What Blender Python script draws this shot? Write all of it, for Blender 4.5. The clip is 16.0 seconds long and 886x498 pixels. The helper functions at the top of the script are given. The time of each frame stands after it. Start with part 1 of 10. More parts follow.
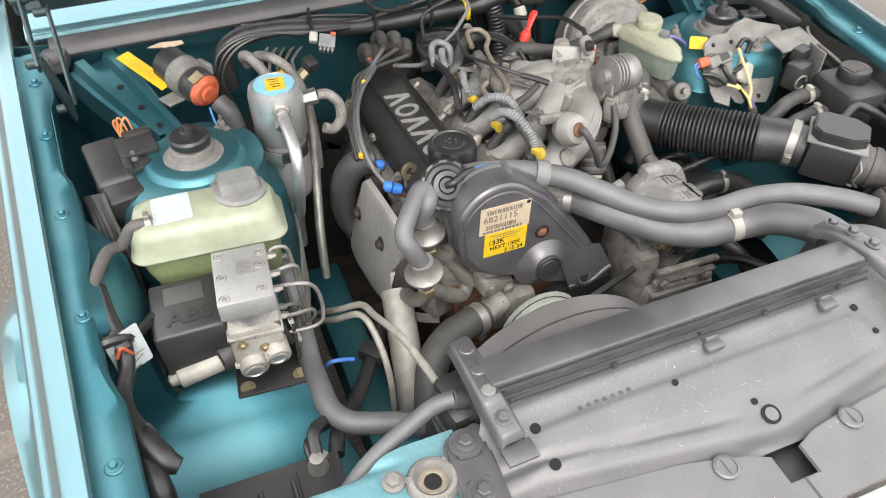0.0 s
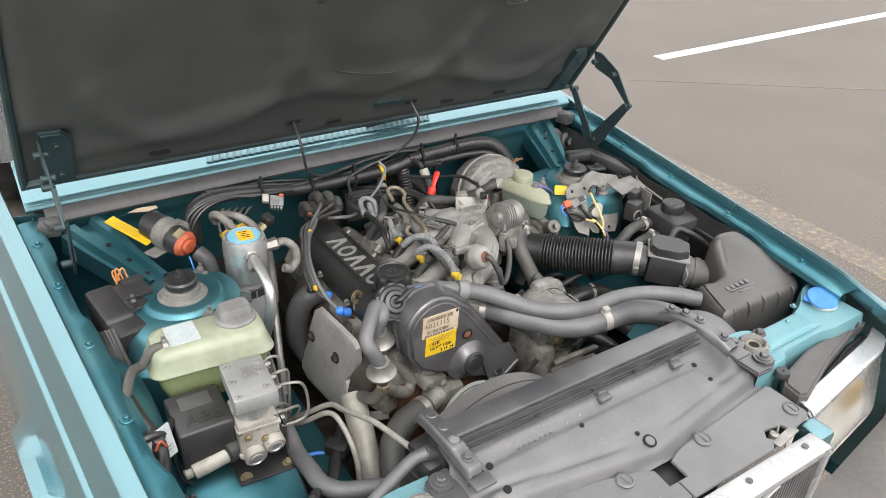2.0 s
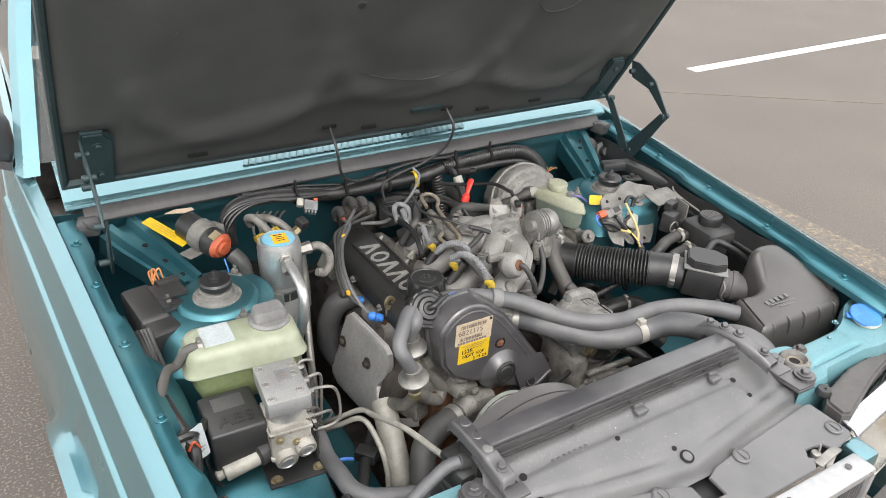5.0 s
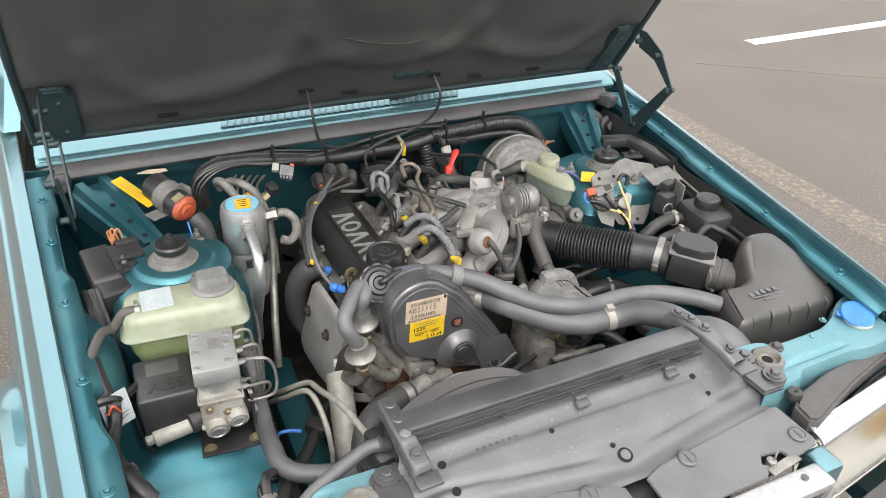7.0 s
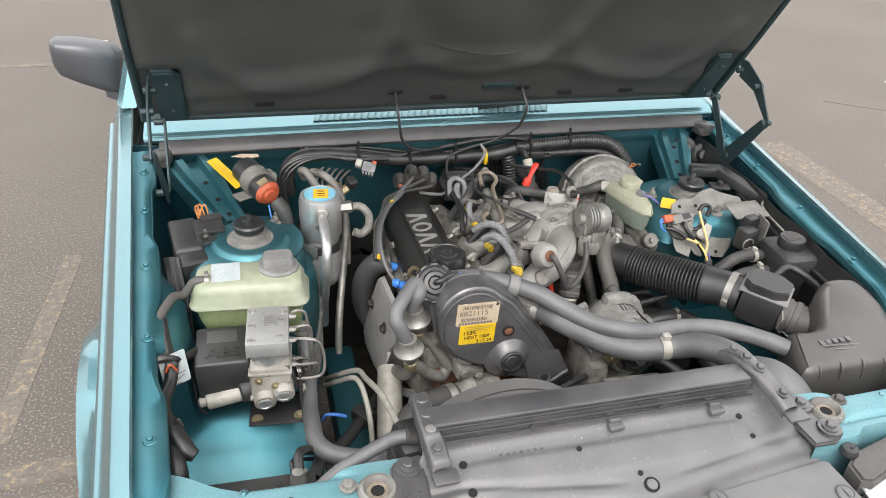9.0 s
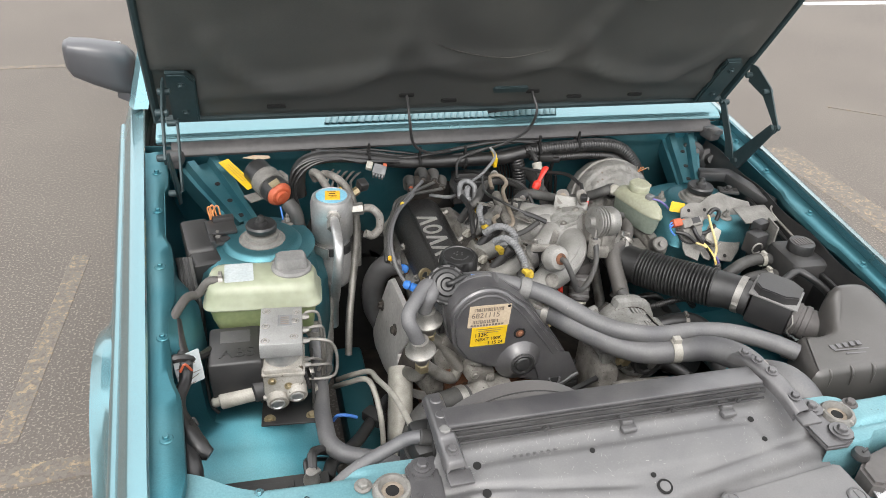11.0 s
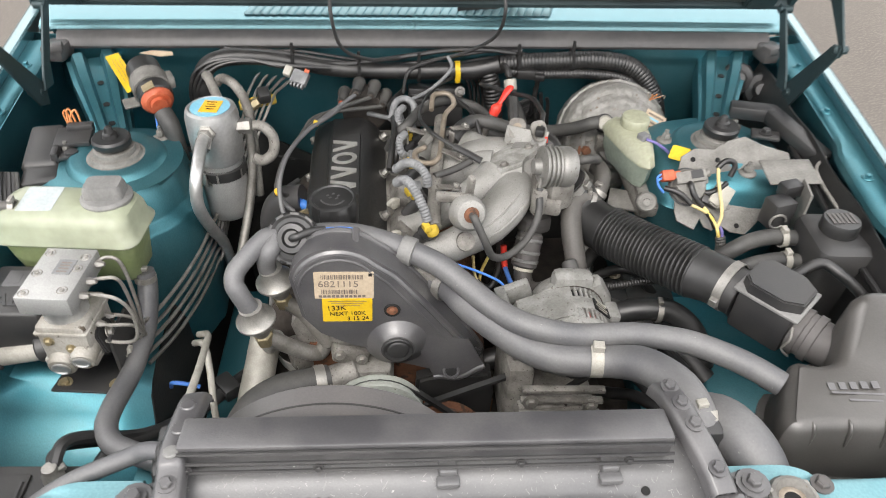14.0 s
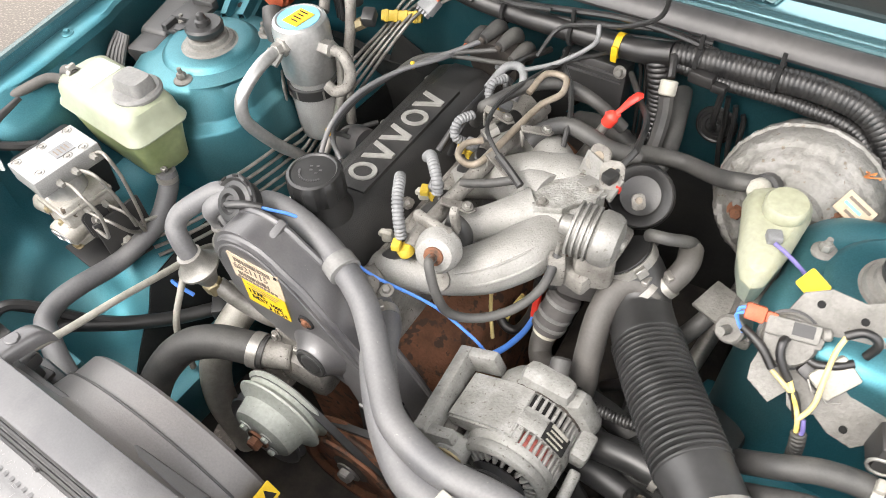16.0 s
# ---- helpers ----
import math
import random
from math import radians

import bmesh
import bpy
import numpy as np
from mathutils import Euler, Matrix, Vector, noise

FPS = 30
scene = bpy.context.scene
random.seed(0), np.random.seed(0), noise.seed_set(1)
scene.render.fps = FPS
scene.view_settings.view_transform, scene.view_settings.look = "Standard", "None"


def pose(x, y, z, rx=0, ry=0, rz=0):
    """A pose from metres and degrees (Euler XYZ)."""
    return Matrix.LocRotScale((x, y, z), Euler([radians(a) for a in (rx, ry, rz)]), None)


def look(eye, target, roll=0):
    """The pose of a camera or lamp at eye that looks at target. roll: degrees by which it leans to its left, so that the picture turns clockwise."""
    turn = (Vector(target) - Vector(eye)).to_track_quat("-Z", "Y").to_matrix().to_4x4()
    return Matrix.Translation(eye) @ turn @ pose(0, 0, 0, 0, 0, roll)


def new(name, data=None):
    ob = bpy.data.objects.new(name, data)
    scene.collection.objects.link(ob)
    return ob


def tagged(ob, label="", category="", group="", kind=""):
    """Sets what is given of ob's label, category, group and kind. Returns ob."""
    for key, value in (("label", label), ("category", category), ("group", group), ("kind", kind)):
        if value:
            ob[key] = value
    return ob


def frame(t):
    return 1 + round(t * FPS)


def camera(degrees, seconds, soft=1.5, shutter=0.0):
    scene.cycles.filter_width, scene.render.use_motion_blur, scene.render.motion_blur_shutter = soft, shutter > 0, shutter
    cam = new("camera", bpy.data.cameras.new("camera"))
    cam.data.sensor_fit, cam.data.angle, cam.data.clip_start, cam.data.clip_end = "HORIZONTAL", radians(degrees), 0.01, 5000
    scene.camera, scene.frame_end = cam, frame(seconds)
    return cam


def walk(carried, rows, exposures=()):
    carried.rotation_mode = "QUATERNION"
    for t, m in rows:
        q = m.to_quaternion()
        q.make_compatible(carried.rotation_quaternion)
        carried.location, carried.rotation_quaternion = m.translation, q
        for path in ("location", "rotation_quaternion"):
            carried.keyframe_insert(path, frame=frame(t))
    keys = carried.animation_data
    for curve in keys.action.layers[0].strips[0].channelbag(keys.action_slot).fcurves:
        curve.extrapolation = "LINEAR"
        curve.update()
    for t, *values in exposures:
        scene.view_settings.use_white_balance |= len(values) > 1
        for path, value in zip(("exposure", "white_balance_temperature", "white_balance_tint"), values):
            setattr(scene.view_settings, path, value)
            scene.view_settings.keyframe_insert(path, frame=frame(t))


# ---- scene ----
cam = camera(62.1, 16.0, soft=0.8, shutter=0.2)
PATH = [
    (0, -0.551, -0.437, 1.531, 47.14, 0.28, -23.74),
    (0.5, -0.699, -0.522, 1.609, 51.53, -0.12, -30.70),
    (1, -0.777, -0.602, 1.665, 55.07, -1.29, -32.76),
    (1.5, -0.806, -0.639, 1.675, 57.62, -1.66, -33.47),
    (2, -0.808, -0.650, 1.682, 59.11, -2.29, -34.17),
    (2.5, -0.815, -0.644, 1.690, 59.63, -2.52, -33.49),
    (3, -0.819, -0.636, 1.682, 60.00, -2.20, -32.11),
    (3.2, -0.823, -0.620, 1.675, 60.14, -2.27, -31.92),
    (5.3, -0.819, -0.644, 1.671, 59.57, -2.37, -31.86),
    (5.5, -0.815, -0.651, 1.671, 59.07, -2.35, -31.99),
    (6, -0.777, -0.652, 1.657, 57.31, -1.98, -32.09),
    (6.5, -0.712, -0.633, 1.659, 56.63, -1.91, -31.72),
    (7, -0.620, -0.684, 1.660, 57.07, -2.13, -26.50),
    (7.5, -0.567, -0.734, 1.672, 57.40, -2.09, -20.98),
    (8, -0.551, -0.744, 1.667, 57.27, -2.38, -17.66),
    (8.5, -0.545, -0.744, 1.664, 57.51, -2.97, -16.33),
    (11, -0.571, -0.745, 1.663, 57.92, -3.42, -15.79),
    (11.5, -0.569, -0.747, 1.664, 58.21, -3.32, -15.84),
    (12, -0.568, -0.746, 1.662, 58.76, -3.28, -16.12),
    (12.5, -0.554, -0.758, 1.670, 59.81, -3.16, -17.22),
    (13, -0.505, -0.778, 1.672, 59.77, -2.79, -17.57),
    (13.5, -0.338, -0.679, 1.610, 57.32, -2.99, -15.76),
    (14, -0.066, -0.487, 1.530, 50.33, -1.36, -4.10),
    (14.5, 0.124, -0.305, 1.451, 44.19, 1.42, 8.39),
    (15, 0.185, -0.160, 1.410, 40.96, 1.93, 16.91),
    (15.5, 0.269, -0.084, 1.450, 39.58, 2.59, 25.49),
    (16, 0.409, -0.033, 1.525, 40.18, 4.05, 32.71),
]
walk(cam, [(t, pose(x, y, z, rx, ry, rz)) for t, x, y, z, rx, ry, rz in PATH],
     exposures=[(0, 1.95, 6600, 11), (0.5, 1.82, 6580, 11), (1.5, 1.71, 6550, 11), (13, 1.71, 6550, 11), (14, 1.85, 6620, 11.5), (14.5, 2.10, 6700, 12), (15.5, 2.38, 6720, 12), (16, 2.44, 6720, 12)])

# ---- daylight: a bright overcast sky ----
world = bpy.data.worlds.new("overcast_sky")
scene.world = world
world.use_nodes = True
wn = world.node_tree
wn.nodes.clear()
w_out = wn.nodes.new("ShaderNodeOutputWorld")
w_bg = wn.nodes.new("ShaderNodeBackground")
w_sky = wn.nodes.new("ShaderNodeTexSky")
w_sky.sky_type = "NISHITA"
w_sky.sun_disc = False
w_sky.sun_elevation = radians(52)
w_sky.sun_rotation = radians(200)
w_sky.dust_density = 4.0
w_sat = wn.nodes.new("ShaderNodeHueSaturation")
w_sat.inputs["Saturation"].default_value = 0.22
wn.links.new(w_sky.outputs[0], w_sat.inputs["Color"])
# thin cloud spreads the light evenly over the whole sky
w_mix = wn.nodes.new("ShaderNodeMix")
w_mix.data_type = "RGBA"
w_mix.inputs["Factor"].default_value = 0.72
# cloud is brightest overhead and dimmer towards the horizon
w_tc = wn.nodes.new("ShaderNodeTexCoord")
w_xyz = wn.nodes.new("ShaderNodeSeparateXYZ")
wn.links.new(w_tc.outputs["Generated"], w_xyz.inputs[0])
w_up = wn.nodes.new("ShaderNodeMapRange")
w_up.inputs["To Min"].default_value, w_up.inputs["To Max"].default_value = 3.4, 6.5
wn.links.new(w_xyz.outputs["Z"], w_up.inputs["Value"])
wn.links.new(w_up.outputs[0], w_mix.inputs[7])
wn.links.new(w_sat.outputs[0], w_mix.inputs[6])
wn.links.new(w_mix.outputs[2], w_bg.inputs["Color"])
w_bg.inputs["Strength"].default_value = 0.15
wn.links.new(w_bg.outputs[0], w_out.inputs["Surface"])

sun_data = bpy.data.lights.new("sun", "SUN")
sun_data.energy = 0.36
sun_data.angle = radians(25)
sun_data.color = (1.0, 0.96, 0.9)
sun = new("sun", sun_data)
sun.matrix_world = look((-1.2, -3.0, 5.0), (0, 0.4, 0.8))

# ---- materials ----


def mat(name, col, col2=None, rough=0.6, rough2=None, metal=0.0, scale=30.0, detail=6.0, bump=0.0, bump_scale=None,
        spread=(0.35, 0.65), coat=0.0, speck=None, speck_scale=220.0, speck_cut=0.68, by_object=0.0, trans=0.0, sub=0.0, ior=1.5, object_space=True):
    """A surface with two scales of variation: broad stains and fine grain, with relief; speck adds a third, sharp-edged layer."""
    m = bpy.data.materials.new(name)
    m.use_nodes = True
    nt = m.node_tree
    b = nt.nodes["Principled BSDF"]
    tc = nt.nodes.new("ShaderNodeTexCoord")
    geo = nt.nodes.new("ShaderNodeNewGeometry")
    src = geo.outputs["Position"]
    n1 = nt.nodes.new("ShaderNodeTexNoise")
    n1.inputs["Scale"].default_value, n1.inputs["Detail"].default_value = scale, detail
    nt.links.new(src, n1.inputs["Vector"])
    ramp = nt.nodes.new("ShaderNodeValToRGB")
    ramp.color_ramp.elements[0].position, ramp.color_ramp.elements[1].position = spread
    ramp.color_ramp.elements[0].color = (*col, 1)
    ramp.color_ramp.elements[1].color = (*(col2 or tuple(c * 0.8 for c in col)), 1)
    nt.links.new(n1.outputs["Fac"], ramp.inputs[0])
    colour = ramp.outputs[0]
    n2 = nt.nodes.new("ShaderNodeTexNoise")
    n2.inputs["Scale"].default_value, n2.inputs["Detail"].default_value = (bump_scale or scale * 9), 4.0
    nt.links.new(src, n2.inputs["Vector"])
    fine = nt.nodes.new("ShaderNodeMix")
    fine.data_type, fine.blend_type = "RGBA", "OVERLAY"
    fine.inputs["Factor"].default_value = 0.25
    nt.links.new(colour, fine.inputs[6])
    nt.links.new(n2.outputs["Fac"], fine.inputs[7])
    colour = fine.outputs[2]
    if speck:
        n3 = nt.nodes.new("ShaderNodeTexNoise")
        n3.inputs["Scale"].default_value, n3.inputs["Detail"].default_value = speck_scale, 3.0
        nt.links.new(src, n3.inputs["Vector"])
        cut = nt.nodes.new("ShaderNodeMapRange")
        cut.inputs["From Min"].default_value, cut.inputs["From Max"].default_value = speck_cut, speck_cut + 0.05
        nt.links.new(n3.outputs["Fac"], cut.inputs["Value"])
        sp = nt.nodes.new("ShaderNodeMix")
        sp.data_type = "RGBA"
        sp.inputs[7].default_value = (*speck, 1)
        nt.links.new(cut.outputs[0], sp.inputs["Factor"])
        nt.links.new(colour, sp.inputs[6])
        colour = sp.outputs[2]
    if by_object:
        oi = nt.nodes.new("ShaderNodeObjectInfo")
        mr = nt.nodes.new("ShaderNodeMapRange")
        mr.inputs["To Min"].default_value, mr.inputs["To Max"].default_value = 1 - by_object, 1 + by_object
        nt.links.new(oi.outputs["Random"], mr.inputs["Value"])
        hv = nt.nodes.new("ShaderNodeHueSaturation")
        nt.links.new(mr.outputs[0], hv.inputs["Value"])
        nt.links.new(colour, hv.inputs["Color"])
        colour = hv.outputs[0]
    nt.links.new(colour, b.inputs["Base Color"])
    rr = nt.nodes.new("ShaderNodeMapRange")
    rr.inputs["To Min"].default_value, rr.inputs["To Max"].default_value = rough, (rough2 if rough2 is not None else min(1, rough + 0.15))
    nt.links.new(n1.outputs["Fac"], rr.inputs["Value"])
    nt.links.new(rr.outputs[0], b.inputs["Roughness"])
    b.inputs["Metallic"].default_value = metal
    b.inputs["Coat Weight"].default_value = coat
    b.inputs["Coat Roughness"].default_value = 0.08
    b.inputs["Transmission Weight"].default_value = trans
    b.inputs["Subsurface Weight"].default_value = sub
    b.inputs["Subsurface Radius"].default_value = (0.02, 0.02, 0.015)
    b.inputs["IOR"].default_value = ior
    if bump:
        bp = nt.nodes.new("ShaderNodeBump")
        bp.inputs["Strength"].default_value = bump
        bp.inputs["Distance"].default_value = 0.002
        nt.links.new(n2.outputs["Fac"], bp.inputs["Height"])
        nt.links.new(bp.outputs[0], b.inputs["Normal"])
    return m


TEAL = mat("teal_paint", (0.155, 0.300, 0.335), (0.165, 0.320, 0.352), rough=0.22, rough2=0.30, metal=0.80, scale=5, coat=0.6, bump=0.015, bump_scale=900)
# bleached louvre paint, lightened further for the sky sheen on it
TEAL_SHEEN = mat("bleached_sky_sheen_teal", (0.215, 0.345, 0.375), (0.240, 0.370, 0.398), rough=0.45, rough2=0.58, metal=0.5, scale=9, coat=0.1, bump=0.03, bump_scale=500)
# the same teal, dusty, with the bay's shade put into darker values
TEAL_BAY = mat("teal_paint_dusty_shaded", (0.050, 0.185, 0.224), (0.098, 0.245, 0.276), rough=0.40, rough2=0.54, metal=0.85, scale=7, coat=0.12, bump=0.04, bump_scale=500, spread=(0.42, 0.72))
# teal darkened to hold the shade on the hood's edge flange
EDGE = mat("darkened_teal", (0.026, 0.046, 0.051), (0.040, 0.062, 0.066), rough=0.4, rough2=0.6, metal=0.3, scale=12, bump=0.1)
BLACK = mat("black_plastic", (0.018, 0.018, 0.019), (0.034, 0.033, 0.032), rough=0.36, rough2=0.6, scale=14, bump=0.10, bump_scale=500, ior=1.6)
GREY_PL = mat("weathered_plastic", (0.083, 0.083, 0.085), (0.116, 0.115, 0.114), rough=0.34, rough2=0.48, scale=11, bump=0.08, bump_scale=420, speck=(0.42, 0.41, 0.39), speck_scale=170, speck_cut=0.735, ior=1.75)
TIMING = mat("grey_plastic_cover", (0.053, 0.052, 0.055), (0.090, 0.088, 0.089), rough=0.24, rough2=0.42, scale=16, bump=0.10, bump_scale=380, speck=(0.22, 0.21, 0.20), speck_scale=330, speck_cut=0.74, ior=1.8)
COVER = mat("black_wrinkle_paint", (0.012, 0.012, 0.012), (0.024, 0.023, 0.022), rough=0.30, rough2=0.5, scale=22, bump=0.35, bump_scale=700, speck=(0.20, 0.19, 0.17), speck_scale=420, speck_cut=0.73, ior=1.6)
RUBBER = mat("rubber", (0.031, 0.031, 0.031), (0.074, 0.072, 0.067), rough=0.45, rough2=0.65, scale=18, bump=0.12, bump_scale=350)
RUBBER_GREY = mat("dusty_rubber_hose", (0.070, 0.071, 0.076), (0.120, 0.119, 0.119), rough=0.50, rough2=0.66, scale=12, bump=0.12, bump_scale=300, speck=(0.20, 0.195, 0.185), speck_scale=210, speck_cut=0.715, ior=1.75)
RUBBER_OLD = mat("dusty_brown_rubber", (0.060, 0.056, 0.051), (0.096, 0.090, 0.083), rough=0.5, rough2=0.66, scale=14, bump=0.12, bump_scale=320)
RUBBER_BLK = mat("fresh_black_rubber", (0.015, 0.015, 0.015), (0.030, 0.030, 0.030), rough=0.30, rough2=0.55, scale=20, bump=0.05, ior=1.6)
RUBBER_BRN = mat("aged_seal_rubber", (0.046, 0.045, 0.046), (0.070, 0.067, 0.066), rough=0.36, rough2=0.5, scale=9, bump=0.1)
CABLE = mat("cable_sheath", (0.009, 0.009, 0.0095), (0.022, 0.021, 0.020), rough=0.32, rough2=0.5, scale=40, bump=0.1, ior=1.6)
ALU = mat("cast_aluminium", (0.184, 0.180, 0.167), (0.307, 0.302, 0.286), rough=0.50, rough2=0.68, metal=0.22, scale=13, detail=10, bump=0.35, bump_scale=420, speck=(0.13, 0.122, 0.11), speck_scale=300, speck_cut=0.66)
ALU_OXIDE = mat("dusty_oxidised_casting", (0.196, 0.194, 0.181), (0.292, 0.290, 0.276), rough=0.5, rough2=0.7, metal=0.2, scale=38, detail=10, bump=0.45, bump_scale=300, speck=(0.135, 0.126, 0.112), speck_scale=190, speck_cut=0.63)
ALU_DIRT = mat("dirty_cast_aluminium", (0.123, 0.115, 0.103), (0.280, 0.269, 0.246), rough=0.55, rough2=0.8, metal=0.3, scale=30, bump=0.5, bump_scale=320, speck=(0.08, 0.068, 0.056), speck_scale=260, speck_cut=0.64)
ALU_WHITE = mat("white_oxidised_aluminium", (0.209, 0.206, 0.189), (0.329, 0.326, 0.308), rough=0.55, rough2=0.78, metal=0.1, scale=60, detail=10, bump=1.0, bump_scale=260, spread=(0.40, 0.60), speck=(0.31, 0.305, 0.29), speck_scale=330, speck_cut=0.60)
ALU_DULL = mat("dulled_aluminium", (0.193, 0.189, 0.175), (0.285, 0.281, 0.267), rough=0.36, rough2=0.55, metal=0.45, scale=26, detail=9, bump=0.25, bump_scale=420, speck=(0.15, 0.14, 0.125), speck_scale=200, speck_cut=0.64)
ALU_MACH = mat("machined_aluminium", (0.320, 0.320, 0.311), (0.380, 0.380, 0.370), rough=0.40, rough2=0.52, metal=0.5, scale=24, bump=0.06, bump_scale=500)
ALU_CAN = mat("drawn_aluminium", (0.493, 0.493, 0.484), (0.578, 0.578, 0.570), rough=0.27, rough2=0.42, metal=0.75, scale=20, bump=0.08)
ZINC = mat("zinc_steel", (0.260, 0.253, 0.238), (0.345, 0.333, 0.306), rough=0.38, rough2=0.55, metal=0.7, scale=60, bump=0.1)
STEEL = mat("tarnished_steel", (0.24, 0.23, 0.21), (0.36, 0.345, 0.32), rough=0.42, rough2=0.62, metal=0.7, scale=34, bump=0.15)
SHIELD = mat("aluminised_sheet", (0.38, 0.368, 0.35), (0.47, 0.457, 0.44), rough=0.48, rough2=0.62, metal=0.4, scale=14, bump=0.12, speck=(0.13, 0.10, 0.08), speck_scale=160, speck_cut=0.72)
# weathered teal, its colour toned to hold the light on the cross-member
TEAL_TONED = mat("weathered_light_toned_teal", (0.119, 0.275, 0.310), (0.155, 0.310, 0.342), rough=0.42, rough2=0.6, metal=0.35, scale=9, coat=0.15, bump=0.06, bump_scale=300, speck=(0.10, 0.16, 0.17), speck_scale=90, speck_cut=0.72)
LAMP_SILVER = mat("frosted_lamp_reflector", (0.62, 0.60, 0.55), (0.74, 0.72, 0.68), rough=0.42, rough2=0.55, metal=0.25, scale=30, bump=0.2)
COPPER = mat("enamelled_copper_winding", (0.210, 0.042, 0.034), (0.336, 0.084, 0.063), rough=0.35, rough2=0.5, scale=120, bump=0.3)
BRASS = mat("yellow_passivated_metal", (0.26, 0.21, 0.12), (0.36, 0.31, 0.20), rough=0.4, rough2=0.6, metal=0.7, scale=60)
STAINED = mat("rust_stained_pipe", (0.20, 0.165, 0.125), (0.30, 0.26, 0.21), rough=0.5, rough2=0.7, metal=0.4, scale=45, bump=0.2)
RUST = mat("rusty_iron", (0.10, 0.042, 0.020), (0.20, 0.085, 0.045), rough=0.75, rough2=0.9, metal=0.1, scale=28, bump=0.5, bump_scale=260, speck=(0.060, 0.034, 0.022), speck_scale=55, speck_cut=0.56)
SOOT = mat("sooty_iron", (0.030, 0.026, 0.023), (0.075, 0.062, 0.052), rough=0.7, rough2=0.9, metal=0.2, scale=22, bump=0.4)
BOOST = mat("corroded_steel_shell", (0.173, 0.169, 0.155), (0.265, 0.259, 0.246), rough=0.48, rough2=0.70, metal=0.3, scale=22, detail=9, bump=1.0, bump_scale=150, speck=(0.17, 0.145, 0.115), speck_scale=120, speck_cut=0.64)
PLATE = mat("grey_zinc_plate", (0.140, 0.135, 0.123), (0.225, 0.219, 0.203), rough=0.5, rough2=0.7, metal=0.2, scale=26, bump=0.6, bump_scale=240, speck=(0.14, 0.12, 0.095), speck_scale=210, speck_cut=0.70)
TANK = mat("aged_translucent_plastic", (0.251, 0.277, 0.191), (0.300, 0.320, 0.238), rough=0.30, rough2=0.45, scale=5, bump=0.0, sub=0.25, bump_scale=40)
TANK_LOW = mat("coolant_behind_plastic", (0.190, 0.233, 0.104), (0.257, 0.299, 0.162), rough=0.32, rough2=0.48, scale=11, bump=0.04, sub=0.2)
RES = mat("yellowed_translucent_plastic", (0.304, 0.312, 0.224), (0.356, 0.363, 0.277), rough=0.38, rough2=0.5, scale=14, sub=0.2, bump=0.05)
RES_LOW = mat("brake_fluid_behind_plastic", (0.20, 0.245, 0.205), (0.26, 0.30, 0.25), rough=0.38, rough2=0.5, scale=14, sub=0.15)
CAP_GREY = mat("grey_cap_plastic", (0.143, 0.143, 0.139), (0.198, 0.196, 0.189), rough=0.5, rough2=0.65, scale=25, bump=0.1)
GREY_CON = mat("grey_connector_plastic", (0.140, 0.144, 0.148), (0.205, 0.209, 0.212), rough=0.45, rough2=0.6, scale=50)
WHITE_PL = mat("offwhite_plastic", (0.312, 0.299, 0.254), (0.385, 0.373, 0.328), rough=0.45, scale=40)
CREAM_NECK = mat("cream_plastic", (0.44, 0.42, 0.34), (0.52, 0.50, 0.42), rough=0.45, scale=40)
BLUE_PL = mat("blue_plastic", (0.03, 0.16, 0.55), (0.05, 0.22, 0.62), rough=0.4, scale=30)
BLUE_W = mat("blue_wire", (0.06, 0.20, 0.66), (0.09, 0.26, 0.72), rough=0.4, scale=60)
YEL_W = mat("yellow_wire", (0.70, 0.50, 0.10), (0.76, 0.62, 0.24), rough=0.45, scale=60)
CREAM_W = mat("cream_wire", (0.50, 0.40, 0.17), (0.56, 0.47, 0.23), rough=0.45, scale=60)
VIOLET_W = mat("violet_wire", (0.13, 0.11, 0.30), (0.17, 0.15, 0.36), rough=0.45, scale=60)
RED_PL = mat("red_plastic", (0.62, 0.03, 0.02), (0.70, 0.05, 0.03), rough=0.35, scale=40)
ORANGE_PL = mat("faded_orange_plastic", (0.36, 0.062, 0.022), (0.44, 0.11, 0.05), rough=0.5, scale=60)
YELLOW_PL = mat("yellow_plastic", (0.50, 0.345, 0.025), (0.56, 0.40, 0.05), rough=0.4, scale=40)
YEL_ST = mat("yellow_sticker", (0.62, 0.40, 0.01), (0.68, 0.46, 0.02), rough=0.45, scale=20)
ORG_ST = mat("amber_sticker", (0.78, 0.40, 0.02), (0.80, 0.46, 0.04), rough=0.45, scale=20)
CREAM_ST = mat("aged_paper_label", (0.42, 0.335, 0.235), (0.48, 0.395, 0.29), rough=0.6, scale=24)
WHITE_ST = mat("white_label", (0.352, 0.396, 0.405), (0.422, 0.458, 0.458), rough=0.5, scale=24)
BLUE_ST = mat("pale_blue_sticker", (0.16, 0.42, 0.56), (0.22, 0.47, 0.60), rough=0.45, scale=24)
# black of print and ties, also painted where holes and gaps are dark
INK = mat("black_ink_and_hole_dark", (0.005, 0.005, 0.005), (0.009, 0.009, 0.009), rough=0.85, scale=30)
INK_GREY = mat("faded_ink", (0.14, 0.11, 0.09), (0.18, 0.15, 0.12), rough=0.6, scale=30)
SILVER_INK = mat("bare_silver_relief", (0.34, 0.335, 0.315), (0.43, 0.424, 0.40), rough=0.42, rough2=0.6, metal=0.6, scale=80)
CHROME = mat("pale_bright_trim", (0.42, 0.425, 0.43), (0.46, 0.46, 0.46), rough=0.24, rough2=0.32, metal=0.6, scale=8)
